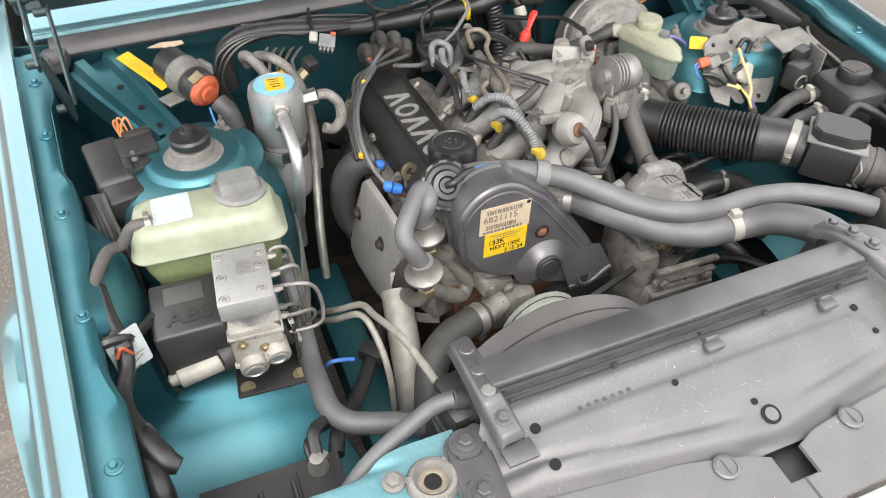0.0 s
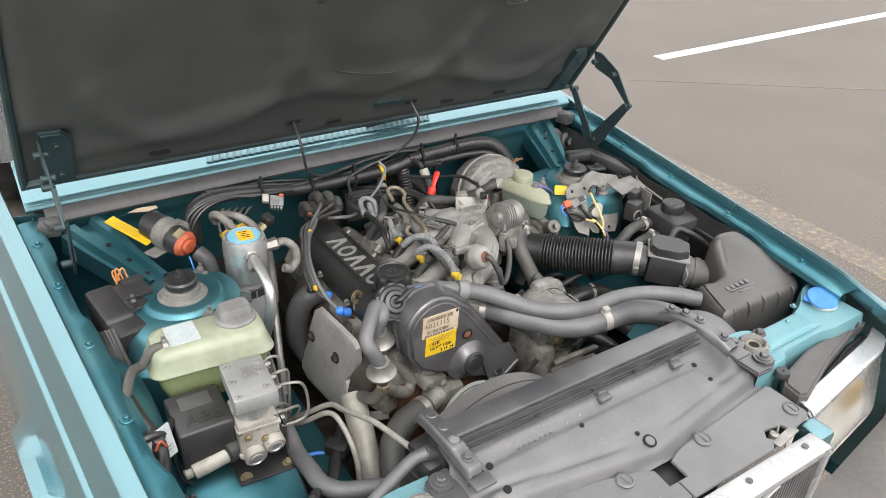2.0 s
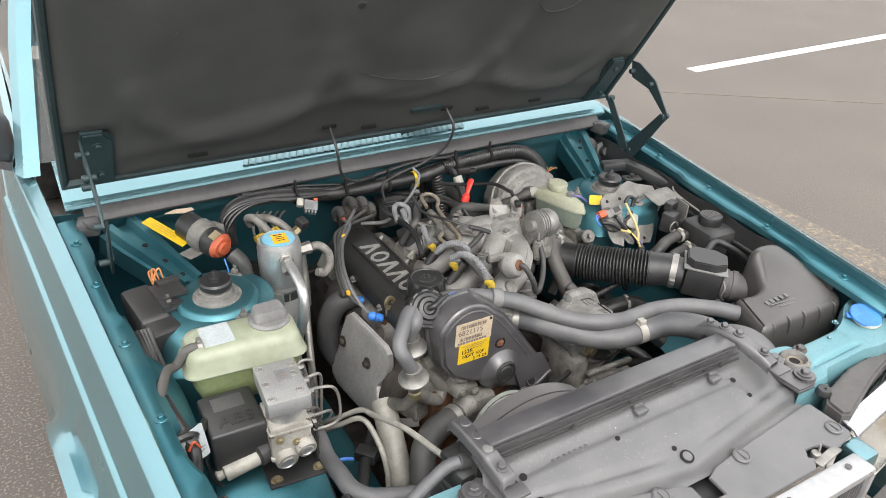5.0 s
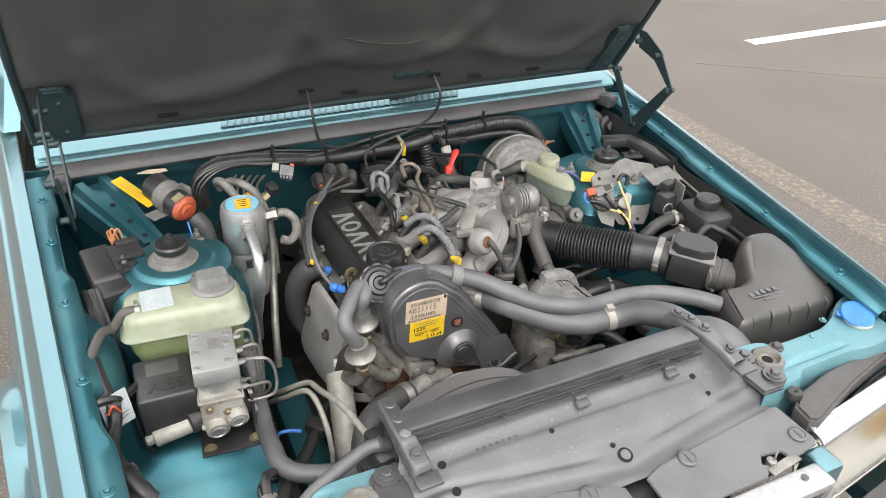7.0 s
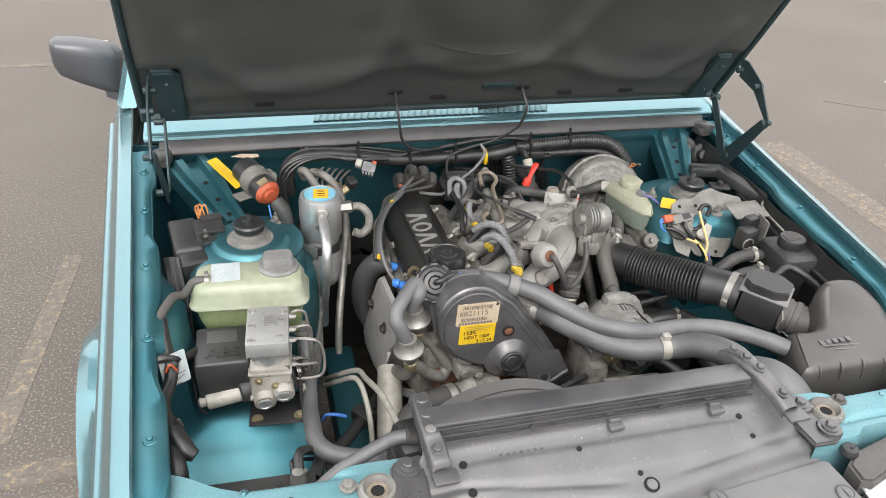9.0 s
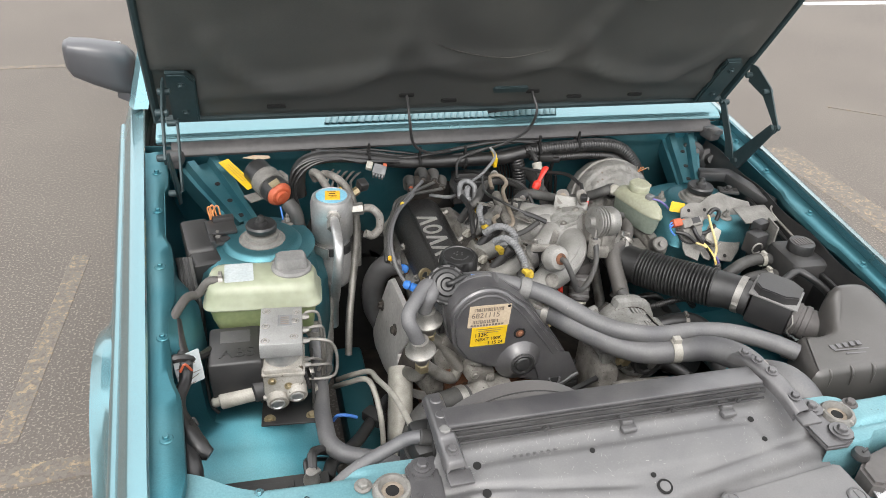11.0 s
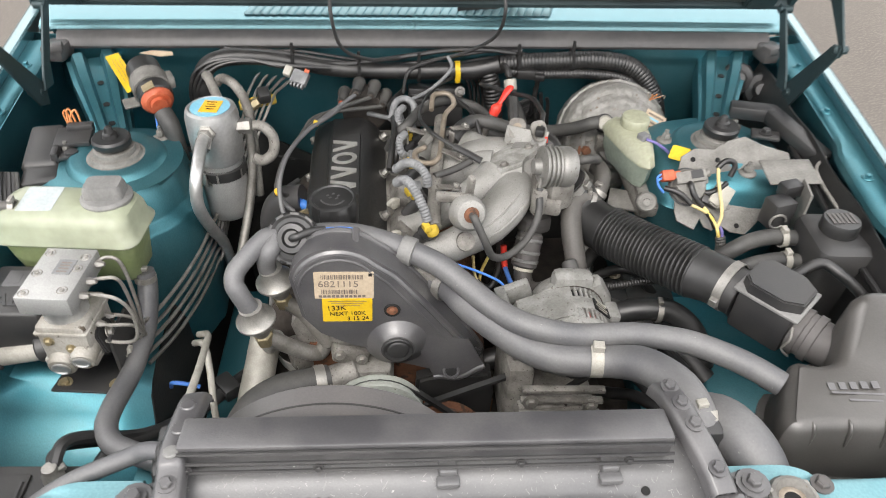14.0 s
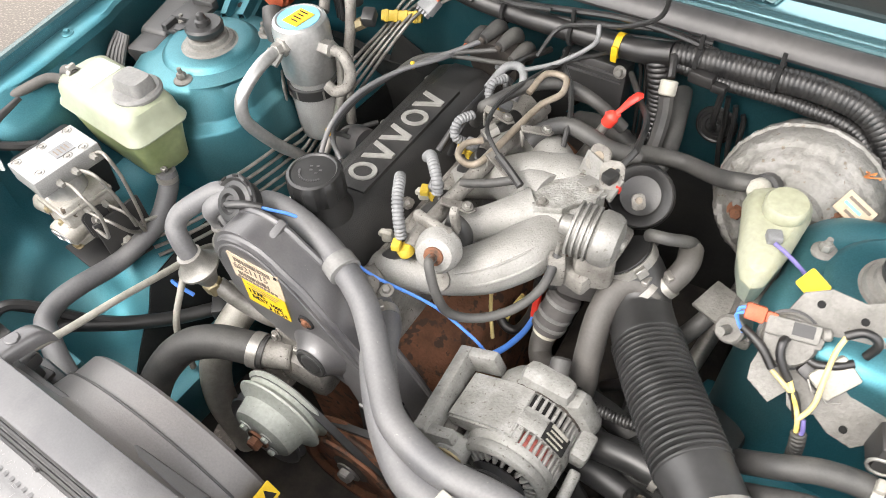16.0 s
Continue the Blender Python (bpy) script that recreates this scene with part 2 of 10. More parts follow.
SLAT = mat("grille_slat_plastic", (0.10, 0.10, 0.10), (0.15, 0.15, 0.148), rough=0.4, scale=20)
FELT = mat("hood_insulation_felt", (0.047, 0.049, 0.047), (0.068, 0.070, 0.065), rough=0.55, rough2=0.72, scale=4, bump=0.10, bump_scale=420, speck=(0.10, 0.095, 0.085), speck_scale=60, speck_cut=0.79)
# near-black of grime, with the shade low in the bay put in
UNDER = mat("dark_grime_and_shade", (0.016, 0.017, 0.017), (0.034, 0.033, 0.031), rough=0.6, rough2=0.8, scale=16, bump=0.3, bump_scale=200)
BAND = mat("dull_metal_band", (0.29, 0.28, 0.245), (0.38, 0.365, 0.325), rough=0.45, rough2=0.6, metal=0.15, scale=50, bump=0.1)
# air box black, lightened to hold the sheen on its lit top
AIRBOX = mat("black_plastic_lifted_by_sheen", (0.051, 0.048, 0.044), (0.073, 0.069, 0.065), rough=0.30, rough2=0.45, scale=9, bump=0.10, bump_scale=480, ior=1.65)
FLECK = mat("scratched_plastic", (0.20, 0.197, 0.19), (0.30, 0.295, 0.285), rough=0.5, scale=60)
SCUFF = mat("rubbed_felt", (0.070, 0.066, 0.060), (0.11, 0.104, 0.095), rough=0.5, rough2=0.7, scale=60, bump=0.2)
WIRE_CU = mat("copper_orange_wire", (0.48, 0.17, 0.05), (0.56, 0.25, 0.10), rough=0.45, scale=60)
ASPHALT = mat("asphalt", (0.096, 0.084, 0.073), (0.118, 0.104, 0.090), rough=0.85, rough2=0.95, scale=1.1, detail=14, bump=1.0, bump_scale=120, speck=(0.190, 0.167, 0.144), speck_scale=120, speck_cut=0.565)
LINE_W = mat("white_road_paint", (0.70, 0.69, 0.66), (0.78, 0.77, 0.74), rough=0.7, scale=6, bump=0.3, bump_scale=130)
LINE_OLD = mat("worn_old_road_paint", (0.118, 0.103, 0.088), (0.25, 0.195, 0.130), rough=0.85, scale=34, detail=9, bump=0.9, bump_scale=120, spread=(0.46, 0.62), speck=(0.14, 0.124, 0.108), speck_scale=90, speck_cut=0.47)
MIRROR_PL = mat("satin_grey_plastic", (0.050, 0.052, 0.058), (0.066, 0.068, 0.074), rough=0.30, rough2=0.42, scale=8, bump=0.06, bump_scale=500, ior=1.7)
# shroud plastic with the sky's sheen put into a lighter colour
SHROUD = mat("sheen_lightened_shroud_plastic", (0.093, 0.089, 0.088), (0.128, 0.121, 0.117), rough=0.38, rough2=0.52, scale=6, detail=8, bump=0.10, bump_scale=420, speck=(0.34, 0.33, 0.32), speck_scale=210, speck_cut=0.76, ior=1.7)
BUMPER = mat("grey_bumper_plastic", (0.075, 0.070, 0.068), (0.10, 0.094, 0.09), rough=0.55, rough2=0.7, scale=10, bump=0.1)
INTERIOR = mat("tan_dashboard", (0.22, 0.16, 0.135), (0.27, 0.20, 0.17), rough=0.7, scale=8)
PALE_GREEN = mat("pale_zinc_pulley", (0.275, 0.292, 0.262), (0.345, 0.360, 0.328), rough=0.5, rough2=0.68, metal=0.25, scale=22, detail=9, bump=0.12, speck=(0.15, 0.145, 0.12), speck_scale=240, speck_cut=0.68)
STAIN_CAST = mat("stained_pump_casting", (0.230, 0.213, 0.182), (0.380, 0.366, 0.333), rough=0.5, rough2=0.72, metal=0.25, scale=24, detail=10, bump=0.35, bump_scale=300, speck=(0.085, 0.068, 0.050), speck_scale=70, speck_cut=0.64)


def glass(name, col, rough=0.03):
    m = bpy.data.materials.new(name)
    m.use_nodes = True
    b = m.node_tree.nodes["Principled BSDF"]
    b.inputs["Base Color"].default_value = (*col, 1)
    b.inputs["Transmission Weight"].default_value = 1.0
    b.inputs["Roughness"].default_value = rough
    b.inputs["IOR"].default_value = 1.48
    return m


GLASS = glass("window_glass", (0.86, 0.9, 0.88))
LAMP_GLASS = glass("ribbed_lamp_glass", (0.95, 0.95, 0.93), 0.24)
AMBER_GLASS = glass("amber_lamp_plastic", (0.95, 0.62, 0.16), 0.3)

# ---- builders ----


def link_mesh(name, bm, material, smooth=40):
    bmesh.ops.recalc_face_normals(bm, faces=bm.faces)
    me = bpy.data.meshes.new(name)
    bm.to_mesh(me)
    bm.free()
    me.materials.append(material)
    if smooth:
        me.polygons.foreach_set("use_smooth", [True] * len(me.polygons))
        me.set_sharp_from_angle(angle=radians(smooth))
    return new(name, me)


def part(name, bm, material, parent=None, label="", smooth=40):
    """Links a bmesh, given in the place's own coordinates, as one mesh object under a thing or a part."""
    ob = link_mesh(name, bm, material, smooth)
    if parent is not None:
        ob.parent = parent
        base = parent.matrix_basis.copy()
        if parent.parent is not None:
            base = parent.parent.matrix_basis @ parent.matrix_parent_inverse @ base
        ob.matrix_parent_inverse = base.inverted()
    if label:
        ob["label"] = label
    return ob


def thing(name, at, label, category, group="", kind=""):
    ob = new(name)
    ob.empty_display_size = 0.02
    ob.matrix_basis = Matrix.Translation(at)
    return tagged(ob, label, category, group, kind)


def single(name, bm, material, label, category, group="", kind="", smooth=40):
    return tagged(part(name, bm, material, None, "", smooth), label, category, group, kind)


def V(*p):
    return Vector(p)


def frame_along(origin, axis, up=(0, 0, 1)):
    """A matrix at origin whose z is the axis."""
    z = Vector(axis).normalized()
    u = Vector(up)
    if abs(z.dot(u.normalized())) > 0.98:
        u = Vector((0, 1, 0))
    x = u.cross(z).normalized()
    y = z.cross(x)
    m = Matrix((x, y, z)).transposed().to_4x4()
    m.translation = Vector(origin)
    return m


def box(bm, c, size, bevel=0.0, m=None, seg=2):
    """A box of that size round c, turned by m (about c, or as a whole frame when c is a local place)."""
    r = bmesh.ops.create_cube(bm, size=1.0)
    vs = r["verts"]
    for v in vs:
        v.co = Vector((v.co.x * size[0], v.co.y * size[1], v.co.z * size[2]))
    if bevel:
        es = list({e for v in vs for e in v.link_edges})
        out = bmesh.ops.bevel(bm, geom=es, offset=bevel, segments=seg, affect="EDGES", profile=0.5)
        vs = [v for v in {v for f in out["faces"] for v in f.verts} | {v for v in vs if v.is_valid}]
        todo = set(vs)
        for v in list(todo):
            for e in v.link_edges:
                todo.add(e.other_vert(v))
        vs = list(todo)
    mm = Matrix.Translation(c) if m is None else (m @ Matrix.Translation(c) if len(m) == 4 else Matrix.Translation(c) @ m.to_4x4())
    for v in vs:
        v.co = mm @ v.co
    return vs


def boxr(bm, c, size, bevel=0.0, rz=0.0, rx=0.0, ry=0.0, seg=2):
    return box(bm, (0, 0, 0), size, bevel, pose(*c, rx, ry, rz), seg)


def lathe(bm, origin, axis, profile, seg=24, up=(0, 0, 1), cap=True, arc=360.0):
    """Turns (radius, height) pairs about an axis."""
    m = frame_along(origin, axis, up)
    full = arc >= 359.9
    n = seg if full else seg + 1
    rings = []
    for r, h in profile:
        ring = []
        for k in range(n):
            a = radians(arc) * k / seg
            ring.append(bm.verts.new(m @ Vector((r * math.cos(a), r * math.sin(a), h))))
        rings.append(ring)
    for a, b in zip(rings[:-1], rings[1:]):
        for k in range(n if full else n - 1):
            j = (k + 1) % n
            bm.faces.new((a[k], a[j], b[j], b[k]))
    if cap and full:
        if profile[0][0] > 1e-5:
            bm.faces.new(list(reversed(rings[0])))
        if profile[-1][0] > 1e-5:
            bm.faces.new(rings[-1])
        bmesh.ops.remove_doubles(bm, verts=[v for ring in rings for v in ring], dist=1e-6)
    return m


def cyl(bm, a, b, r, r2=None, seg=16, bevel=0.0):
    a, b = Vector(a), Vector(b)
    h = (b - a).length
    r2 = r if r2 is None else r2
    if bevel:
        prof = [(max(r - bevel, 1e-4), 0), (r, bevel), (r2, h - bevel), (max(r2 - bevel, 1e-4), h)]
    else:
        prof = [(r, 0), (r2, h)]
    lathe(bm, a, b - a, prof, seg)


def spline(pts, steps=6):
    """A smooth line through points."""
    p = [Vector(q) for q in pts]
    if len(p) < 3:
        return p
    p = [p[0] * 2 - p[1]] + p + [p[-1] * 2 - p[-2]]
    out = []
    for i in range(1, len(p) - 2):
        a, b, c, d = p[i - 1], p[i], p[i + 1], p[i + 2]
        for k in range(steps):
            t = k / steps
            out.append(0.5 * ((2 * b) + (c - a) * t + (2 * a - 5 * b + 4 * c - d) * t * t + (3 * b - a - 3 * c + d) * t ** 3))
    out.append(p[-2])
    return out


def tube(bm, pts, r, seg=10, steps=6, cap=True, ribs=0.0, pitch=0.006, flat=1.0):
    """A hose along a smooth line; r may be a list, one for each point; ribs makes a corrugated one."""
    line = spline(pts, steps)
    if ribs:
        fine, acc = [], [0.0]
        for a, b in zip(line[:-1], line[1:]):
            acc.append(acc[-1] + (b - a).length)
        total, n = acc[-1], 0
        count = max(2, int(total / pitch) * 6)
        for k in range(count + 1):
            s = total * k / count
            while n < len(acc) - 2 and acc[n + 1] < s:
                n += 1
            t = (s - acc[n]) / max(acc[n + 1] - acc[n], 1e-9)
            fine.append(line[n].lerp(line[n + 1], t))
        line = fine
    radii = []
    for i in range(len(line)):
        if isinstance(r, (list, tuple)):
            f = i / (len(line) - 1) * (len(r) - 1)
            k = min(int(f), len(r) - 2)
            q = r[k] + (r[k + 1] - r[k]) * (f - k)
        else:
            q = r
        if ribs:
            q += ribs * (0.0, 0.55, 0.95, 1.0, 0.95, 0.55)[i % 6]
        radii.append(q)
    up = None
    rings = []
    for i, p in enumerate(line):
        d = (line[min(i + 1, len(line) - 1)] - line[max(i - 1, 0)]).normalized()
        if up is None:
            up = Vector((0, 0, 1)) if abs(d.z) < 0.9 else Vector((1, 0, 0))
        side = d.cross(up).normalized()
        up = side.cross(d).normalized()
        rings.append([bm.verts.new(p + (side * math.cos(a) + up * math.sin(a) * flat) * radii[i]) for a in (2 * math.pi * k / seg for k in range(seg))])
    for a, b in zip(rings[:-1], rings[1:]):
        for k in range(seg):
            j = (k + 1) % seg
            bm.faces.new((a[k], a[j], b[j], b[k]))
    if cap:
        bm.faces.new(list(reversed(rings[0])))
        bm.faces.new(rings[-1])


def prism(bm, outline, m, depth, bevel=0.0, seg=2):
    """A flat outline (x, y) in the frame m, thickened along its z."""
    low = [bm.verts.new((x, y, 0)) for x, y in outline]
    f = bm.faces.new(low)
    r = bmesh.ops.extrude_face_region(bm, geom=[f])
    top = [v for v in r["geom"] if isinstance(v, bmesh.types.BMVert)]
    for v in top:
        v.co.z += depth
    vs = low + top
    if bevel:
        rim = [e for v in top for e in v.link_edges if all(w in top for w in e.verts)]
        out = bmesh.ops.bevel(bm, geom=list(set(rim)), offset=bevel, segments=seg, affect="EDGES")
        vs = list({v for v in low if v.is_valid} | {v for v in top if v.is_valid} | {v for g in out["faces"] for v in g.verts})
    for v in vs:
        v.co = m @ v.co


def arc_pts(cx, cy, r, a0, a1, n):
    return [(cx + r * math.cos(radians(a0 + (a1 - a0) * k / n)), cy + r * math.sin(radians(a0 + (a1 - a0) * k / n))) for k in range(n + 1)]


def round_rect(w, h, r, n=4):
    out = []
    for cx, cy, a in ((w / 2 - r, h / 2 - r, 0), (-w / 2 + r, h / 2 - r, 90), (-w / 2 + r, -h / 2 + r, 180), (w / 2 - r, -h / 2 + r, 270)):
        out += arc_pts(cx, cy, r, a, a + 90, n)
    return out


def grid_sheet(bm, rows):
    """A sheet through rows of points."""
    vs = [[bm.verts.new(p) for p in row] for row in rows]
    for a, b in zip(vs[:-1], vs[1:]):
        for k in range(len(a) - 1):
            bm.faces.new((a[k], a[k + 1], b[k + 1], b[k]))
    return vs


def thicken(bm, t):
    """Gives the sheet a thickness."""
    bmesh.ops.recalc_face_normals(bm, faces=bm.faces)
    bmesh.ops.solidify(bm, geom=list(bm.faces), thickness=t)


def loft(bm, sections, cap=True):
    """Joins closed outlines of as many points each."""
    rings = [[bm.verts.new(p) for p in s] for s in sections]
    n = len(rings[0])
    for a, b in zip(rings[:-1], rings[1:]):
        for k in range(n):
            j = (k + 1) % n
            bm.faces.new((a[k], a[j], b[j], b[k]))
    if cap:
        bm.faces.new(list(reversed(rings[0])))
        bm.faces.new(rings[-1])


def hexbolt(bm, at, axis, r=0.006, h=0.005, washer=True):
    if washer:
        lathe(bm, at, axis, [(r * 1.55, 0), (r * 1.55, h * 0.3), (r * 1.1, h * 0.35)], 14)
    m = Vector(axis).normalized()
    lathe(bm, Vector(at) + m * h * 0.3, axis, [(r, 0), (r, h * 0.75), (r * 0.8, h)], 6)


def bolt(at, axis, r, parent, material=None, name="bolt", h=None):
    bm = bmesh.new()
    hexbolt(bm, at, axis, r, h or r * 0.9)
    return part(name, bm, material or ZINC, parent, "", 30)


def clamp(pts_a, axis, r, parent, material=None, width=0.011, name="hose_clamp", screw=(0, 0, 1)):
    """A band round a hose with its screw housing."""
    bm = bmesh.new()
    a = Vector(axis).normalized()
    c = Vector(pts_a)
    lathe(bm, c - a * width / 2, a, [(r - 0.002, 0), (r, 0), (r, width), (r - 0.002, width), (r - 0.002, 0)], 24, cap=False)
    s = Vector(screw).normalized()
    m = frame_along(c + s * (r + 0.002), s.cross(a), s)
    box(bm, (0, 0, 0), (width * 0.9, width * 0.8, 0.014), 0.001, m, 1)
    return part(name, bm, material or ZINC, parent, "")


def wire(name, pts, r, material, parent=None, label="", category="", group="", seg=8, steps=6, **k):
    bm = bmesh.new()
    tube(bm, pts, r, seg, steps, **k)
    if parent is not None:
        return part(name, bm, material, parent, label)
    return single(name, bm, material, label, category, group)


# the car stands turned a little to the left of the axes
CAR = Matrix.Translation((0.005, 0.9, 0)) @ Matrix.Rotation(radians(-1.6), 4, "Z") @ Matrix.Translation((0, -0.9, 0))


def cp(x, y, z):
    return CAR @ Vector((x, y, z))


def to_car(bm, start=0):
    bm.verts.ensure_lookup_table()
    for v in bm.verts[start:]:
        v.co = CAR @ v.co

# ---- ground ----
bm = bmesh.new()
rows = []
for y in (-400, -60, -15, -4, 0, 4, 8, 15, 60, 400):
    rows.append([(x, y, 0) for x in (-400, -60, -15, -4, 0, 4, 8, 15, 60, 400)])
grid_sheet(bm, rows)
ground = single("ground", bm, ASPHALT, "weathered grey asphalt of a car park", "ground", kind="structure", smooth=0)


def road_line(name, x0, y0, x1, y1, w, material, label, z=0.004):
    bm = bmesh.new()
    a, b = V(x0, y0, 0), V(x1, y1, 0)
    d = (b - a).normalized()
    s = V(-d.y, d.x, 0) * w / 2
    n = max(2, int((b - a).length / 0.25))
    rr = []
    for k in range(n + 1):
        p = a.lerp(b, k / n)
        j = (random.random() - 0.5) * w * (0.5 if "worn" in label else 0.08)
        rr.append([p + s * (1 + j) * u + V(0, 0, h) for u, h in ((-1, 0.0003), (-0.93, z), (0, z), (0.93, z), (1, 0.0003))])
    grid_sheet(bm, rr)
    return single(name, bm, material, label, "road marking", "parking lines", "structure", 0)


road_line("parking_line", 4.06, 3.27, 9.6, 3.27, 0.11, LINE_W, "white painted parking line on the asphalt")
road_line("parking_line", 5.2, 5.70, 11.0, 5.70, 0.11, LINE_W, "white painted parking line on the asphalt")
road_line("old_parking_line", 2.42, -0.6, 2.46, 2.5, 0.20, LINE_OLD, "worn tan remains of an old line on the asphalt")
road_line("old_parking_line", -1.28, 1.0, -1.19, 2.0, 0.07, LINE_OLD, "worn tan remains of an old line on the asphalt", 0.002)
road_line("old_parking_line", -1.45, 0.86, -0.97, 0.87, 0.08, LINE_OLD, "worn tan remains of an old line on the asphalt", 0.006)
road_line("old_parking_line", -2.2, 4.36, -1.1, 4.36, 0.06, LINE_OLD, "worn tan remains of an old line on the asphalt")
road_line("old_parking_line", 3.3, 3.05, 5.2, 1.75, 0.02, LINE_OLD, "worn tan remains of an old line on the asphalt")

# ---- the car's body ----
car = thing("car", (0, 0.9, 0), "teal metallic estate car with its hood open", "car")


def fender(s):
    """One front wing: rain flange, step, top, shoulder with a crease, and side with the wheel arch. s: -1 or 1."""
    ys = [-0.20 + 0.035 * k for k in range(41)]
    outer = lambda y: 0.733 + 0.080 * max(-0.06, y)
    inner = lambda y: 0.701 + 0.076 * max(-0.2, y)
    top = lambda y: 0.862 + 0.062 * min(1.25, max(-0.3, y / 1.0)) - 0.03 * max(0, -y - 0.02) / 0.2
    rows = []
    for y in ys:
        o, i, z = outer(y), inner(y), top(y)
        arch = math.sqrt(max(0.0, 0.36 ** 2 - (y - 0.42) ** 2)) if abs(y - 0.42) < 0.36 else 0
        low = 0.30 + arch if arch else 0.30
        flare = 0.018 * min(1.0, arch / 0.24) ** 2
        rows.append([(s * x, y, q) for x, q in (
            (i + 0.004, z - 0.030), (i + 0.001, z - 0.001), (i + 0.004, z + 0.003), (o - 0.012, z - 0.003), (o - 0.003, z - 0.006), (o + 0.002, z - 0.014),
            (o + 0.021, z - 0.066), (o + 0.025, z - 0.073), (o + 0.031, z - 0.075), (o + 0.036, z - 0.082), (o + 0.060, z - 0.19),
            (o + 0.074, max(low + 0.045, 0.6)), (o + 0.078 + flare, low + 0.028), (o + 0.078 + flare, low + 0.006), (o + 0.055, low))])
    bm = bmesh.new()
    grid_sheet(bm, rows)
    thicken(bm, 0.0015)
    to_car(bm)
    wing = part("front_wing", bm, TEAL, car)
    # the flange inside the wing, with its wavy inner edge
    bm = bmesh.new()
    rows = []
    for k in range(45):
        y = -0.06 + k * 0.0225
        i, z = inner(y), top(y) - 0.022
        wob = 0.006 * math.tanh(4 * math.sin(y * 15.7 + 0.6))
        f = i - 0.037 - wob
        rows.append([(s * x, y, q) for x, q in ((i + 0.0035, z + 0.001), (i - 0.004, z), (i - 0.014, z + 0.002), (f + 0.006, z + 0.002), (f, z - 0.003), (f - 0.001, z - 0.016))])
    grid_sheet(bm, rows)
    thicken(bm, 0.0015)
    to_car(bm)
    flange = part("wing_flange", bm, TEAL_BAY, car)
    for y in (0.055, 0.275, 0.475, 0.67, 0.83):
        bm = bmesh.new()
        p = cp(s * (inner(y) - 0.020), y, top(y) - 0.0195)
        lathe(bm, p, (0, 0, 1), [(0.0105, 0), (0.0095, 0.0012), (0.0075, 0.0018)], 18)
        hexbolt(bm, p + V(0, 0, 0.001), (0, 0, 1), 0.005, 0.005)
        part("bolt", bm, TEAL_BAY, flange, "painted bolt with a washer", 30)
    return wing


wing_l = fender(-1)
wing_r = fender(1)

# side rubbing strip, door and pillar of the side that is seen
for s in (-1, 1):
    bm = bmesh.new()
    prof = [(0.866, 0.52), (0.886, 0.525), (0.890, 0.55), (0.886, 0.575), (0.866, 0.58)]
    grid_sheet(bm, [[(s * x, y, z) for x, z in prof] for y in (1.0, 1.1, 1.215)])
    thicken(bm, 0.002)
    to_car(bm)
    part("rubbing_strip", bm, BUMPER, car)
    bm = bmesh.new()
    ys = (1.225, 1.4, 1.8, 2.25)
    prof = [(0.800, 0.948), (0.818, 0.945), (0.846, 0.852), (0.854, 0.846), (0.876, 0.72), (0.882, 0.58), (0.878, 0.35), (0.862, 0.26)]
    grid_sheet(bm, [[(s * (x + 0.004), y, z + 0.012 * (y - 1.22)) for x, z in prof] for y in ys])
    thicken(bm, 0.002)
    to_car(bm)
    door = part("door", bm, TEAL, car)
    bm = bmesh.new()
    grid_sheet(bm, [[(s * x, y, z) for x, z in prof2] for y, prof2 in ((1.23, [(0.872, 0.52), (0.896, 0.53), (0.896, 0.57), (0.872, 0.58)]), (2.25, [(0.872, 0.53), (0.896, 0.54), (0.896, 0.58), (0.872, 0.59)]))])
    thicken(bm, 0.002)
    to_car(bm)
    part("rubbing_strip", bm, BUMPER, door)
    bm = bmesh.new()
    ring = lambda p, w, d: [(p[0] - s * w, p[1] - d, p[2]), (p[0] + s * w * 0.4, p[1] - d, p[2]), (p[0] + s * w, p[1], p[2]), (p[0] + s * w * 0.6, p[1] + d, p[2]), (p[0] - s * w, p[1] + d, p[2])]
    loft(bm, [ring((s * 0.800, 1.13, 0.940), 0.024, 0.03), ring((s * 0.748, 1.42, 1.16), 0.024, 0.03), ring((s * 0.680, 1.74, 1.37), 0.026, 0.035)])
    to_car(bm)
    part("windscreen_pillar", bm, TEAL, car)
    bm = bmesh.new()
    grid_sheet(bm, [[(s * 0.79, 1.26, 0.955), (s * 0.80, 2.2, 0.965)], [(s * 0.665, 1.74, 1.36), (s * 0.665, 2.2, 1.385)]])
    thicken(bm, 0.004)
    to_car(bm)
    part("side_window", bm, GLASS, car)

# windscreen, dashboard, roof edge
bm = bmesh.new()
grid_sheet(bm, [[(x, 1.145 - 0.05 * (1 - (x / 0.775) ** 2), 0.952) for x in (-0.775, -0.4, 0, 0.4, 0.775)], [(x, 1.745 - 0.06 * (1 - (x / 0.66) ** 2), 1.375) for x in (-0.66, -0.33, 0, 0.33, 0.66)]])
thicken(bm, 0.005)
to_car(bm)
screen = part("windscreen", bm, GLASS, car)
screen.visible_shadow = False
bm = bmesh.new()
boxr(bm, (0, 1.50, 0.90), (1.40, 0.55, 0.08), 0.03)
boxr(bm, (0, 2.0, 0.62), (1.42, 0.5, 0.5), 0.05)
to_car(bm)
part("dashboard", bm, INTERIOR, car, "tan padded dashboard")
bm = bmesh.new()
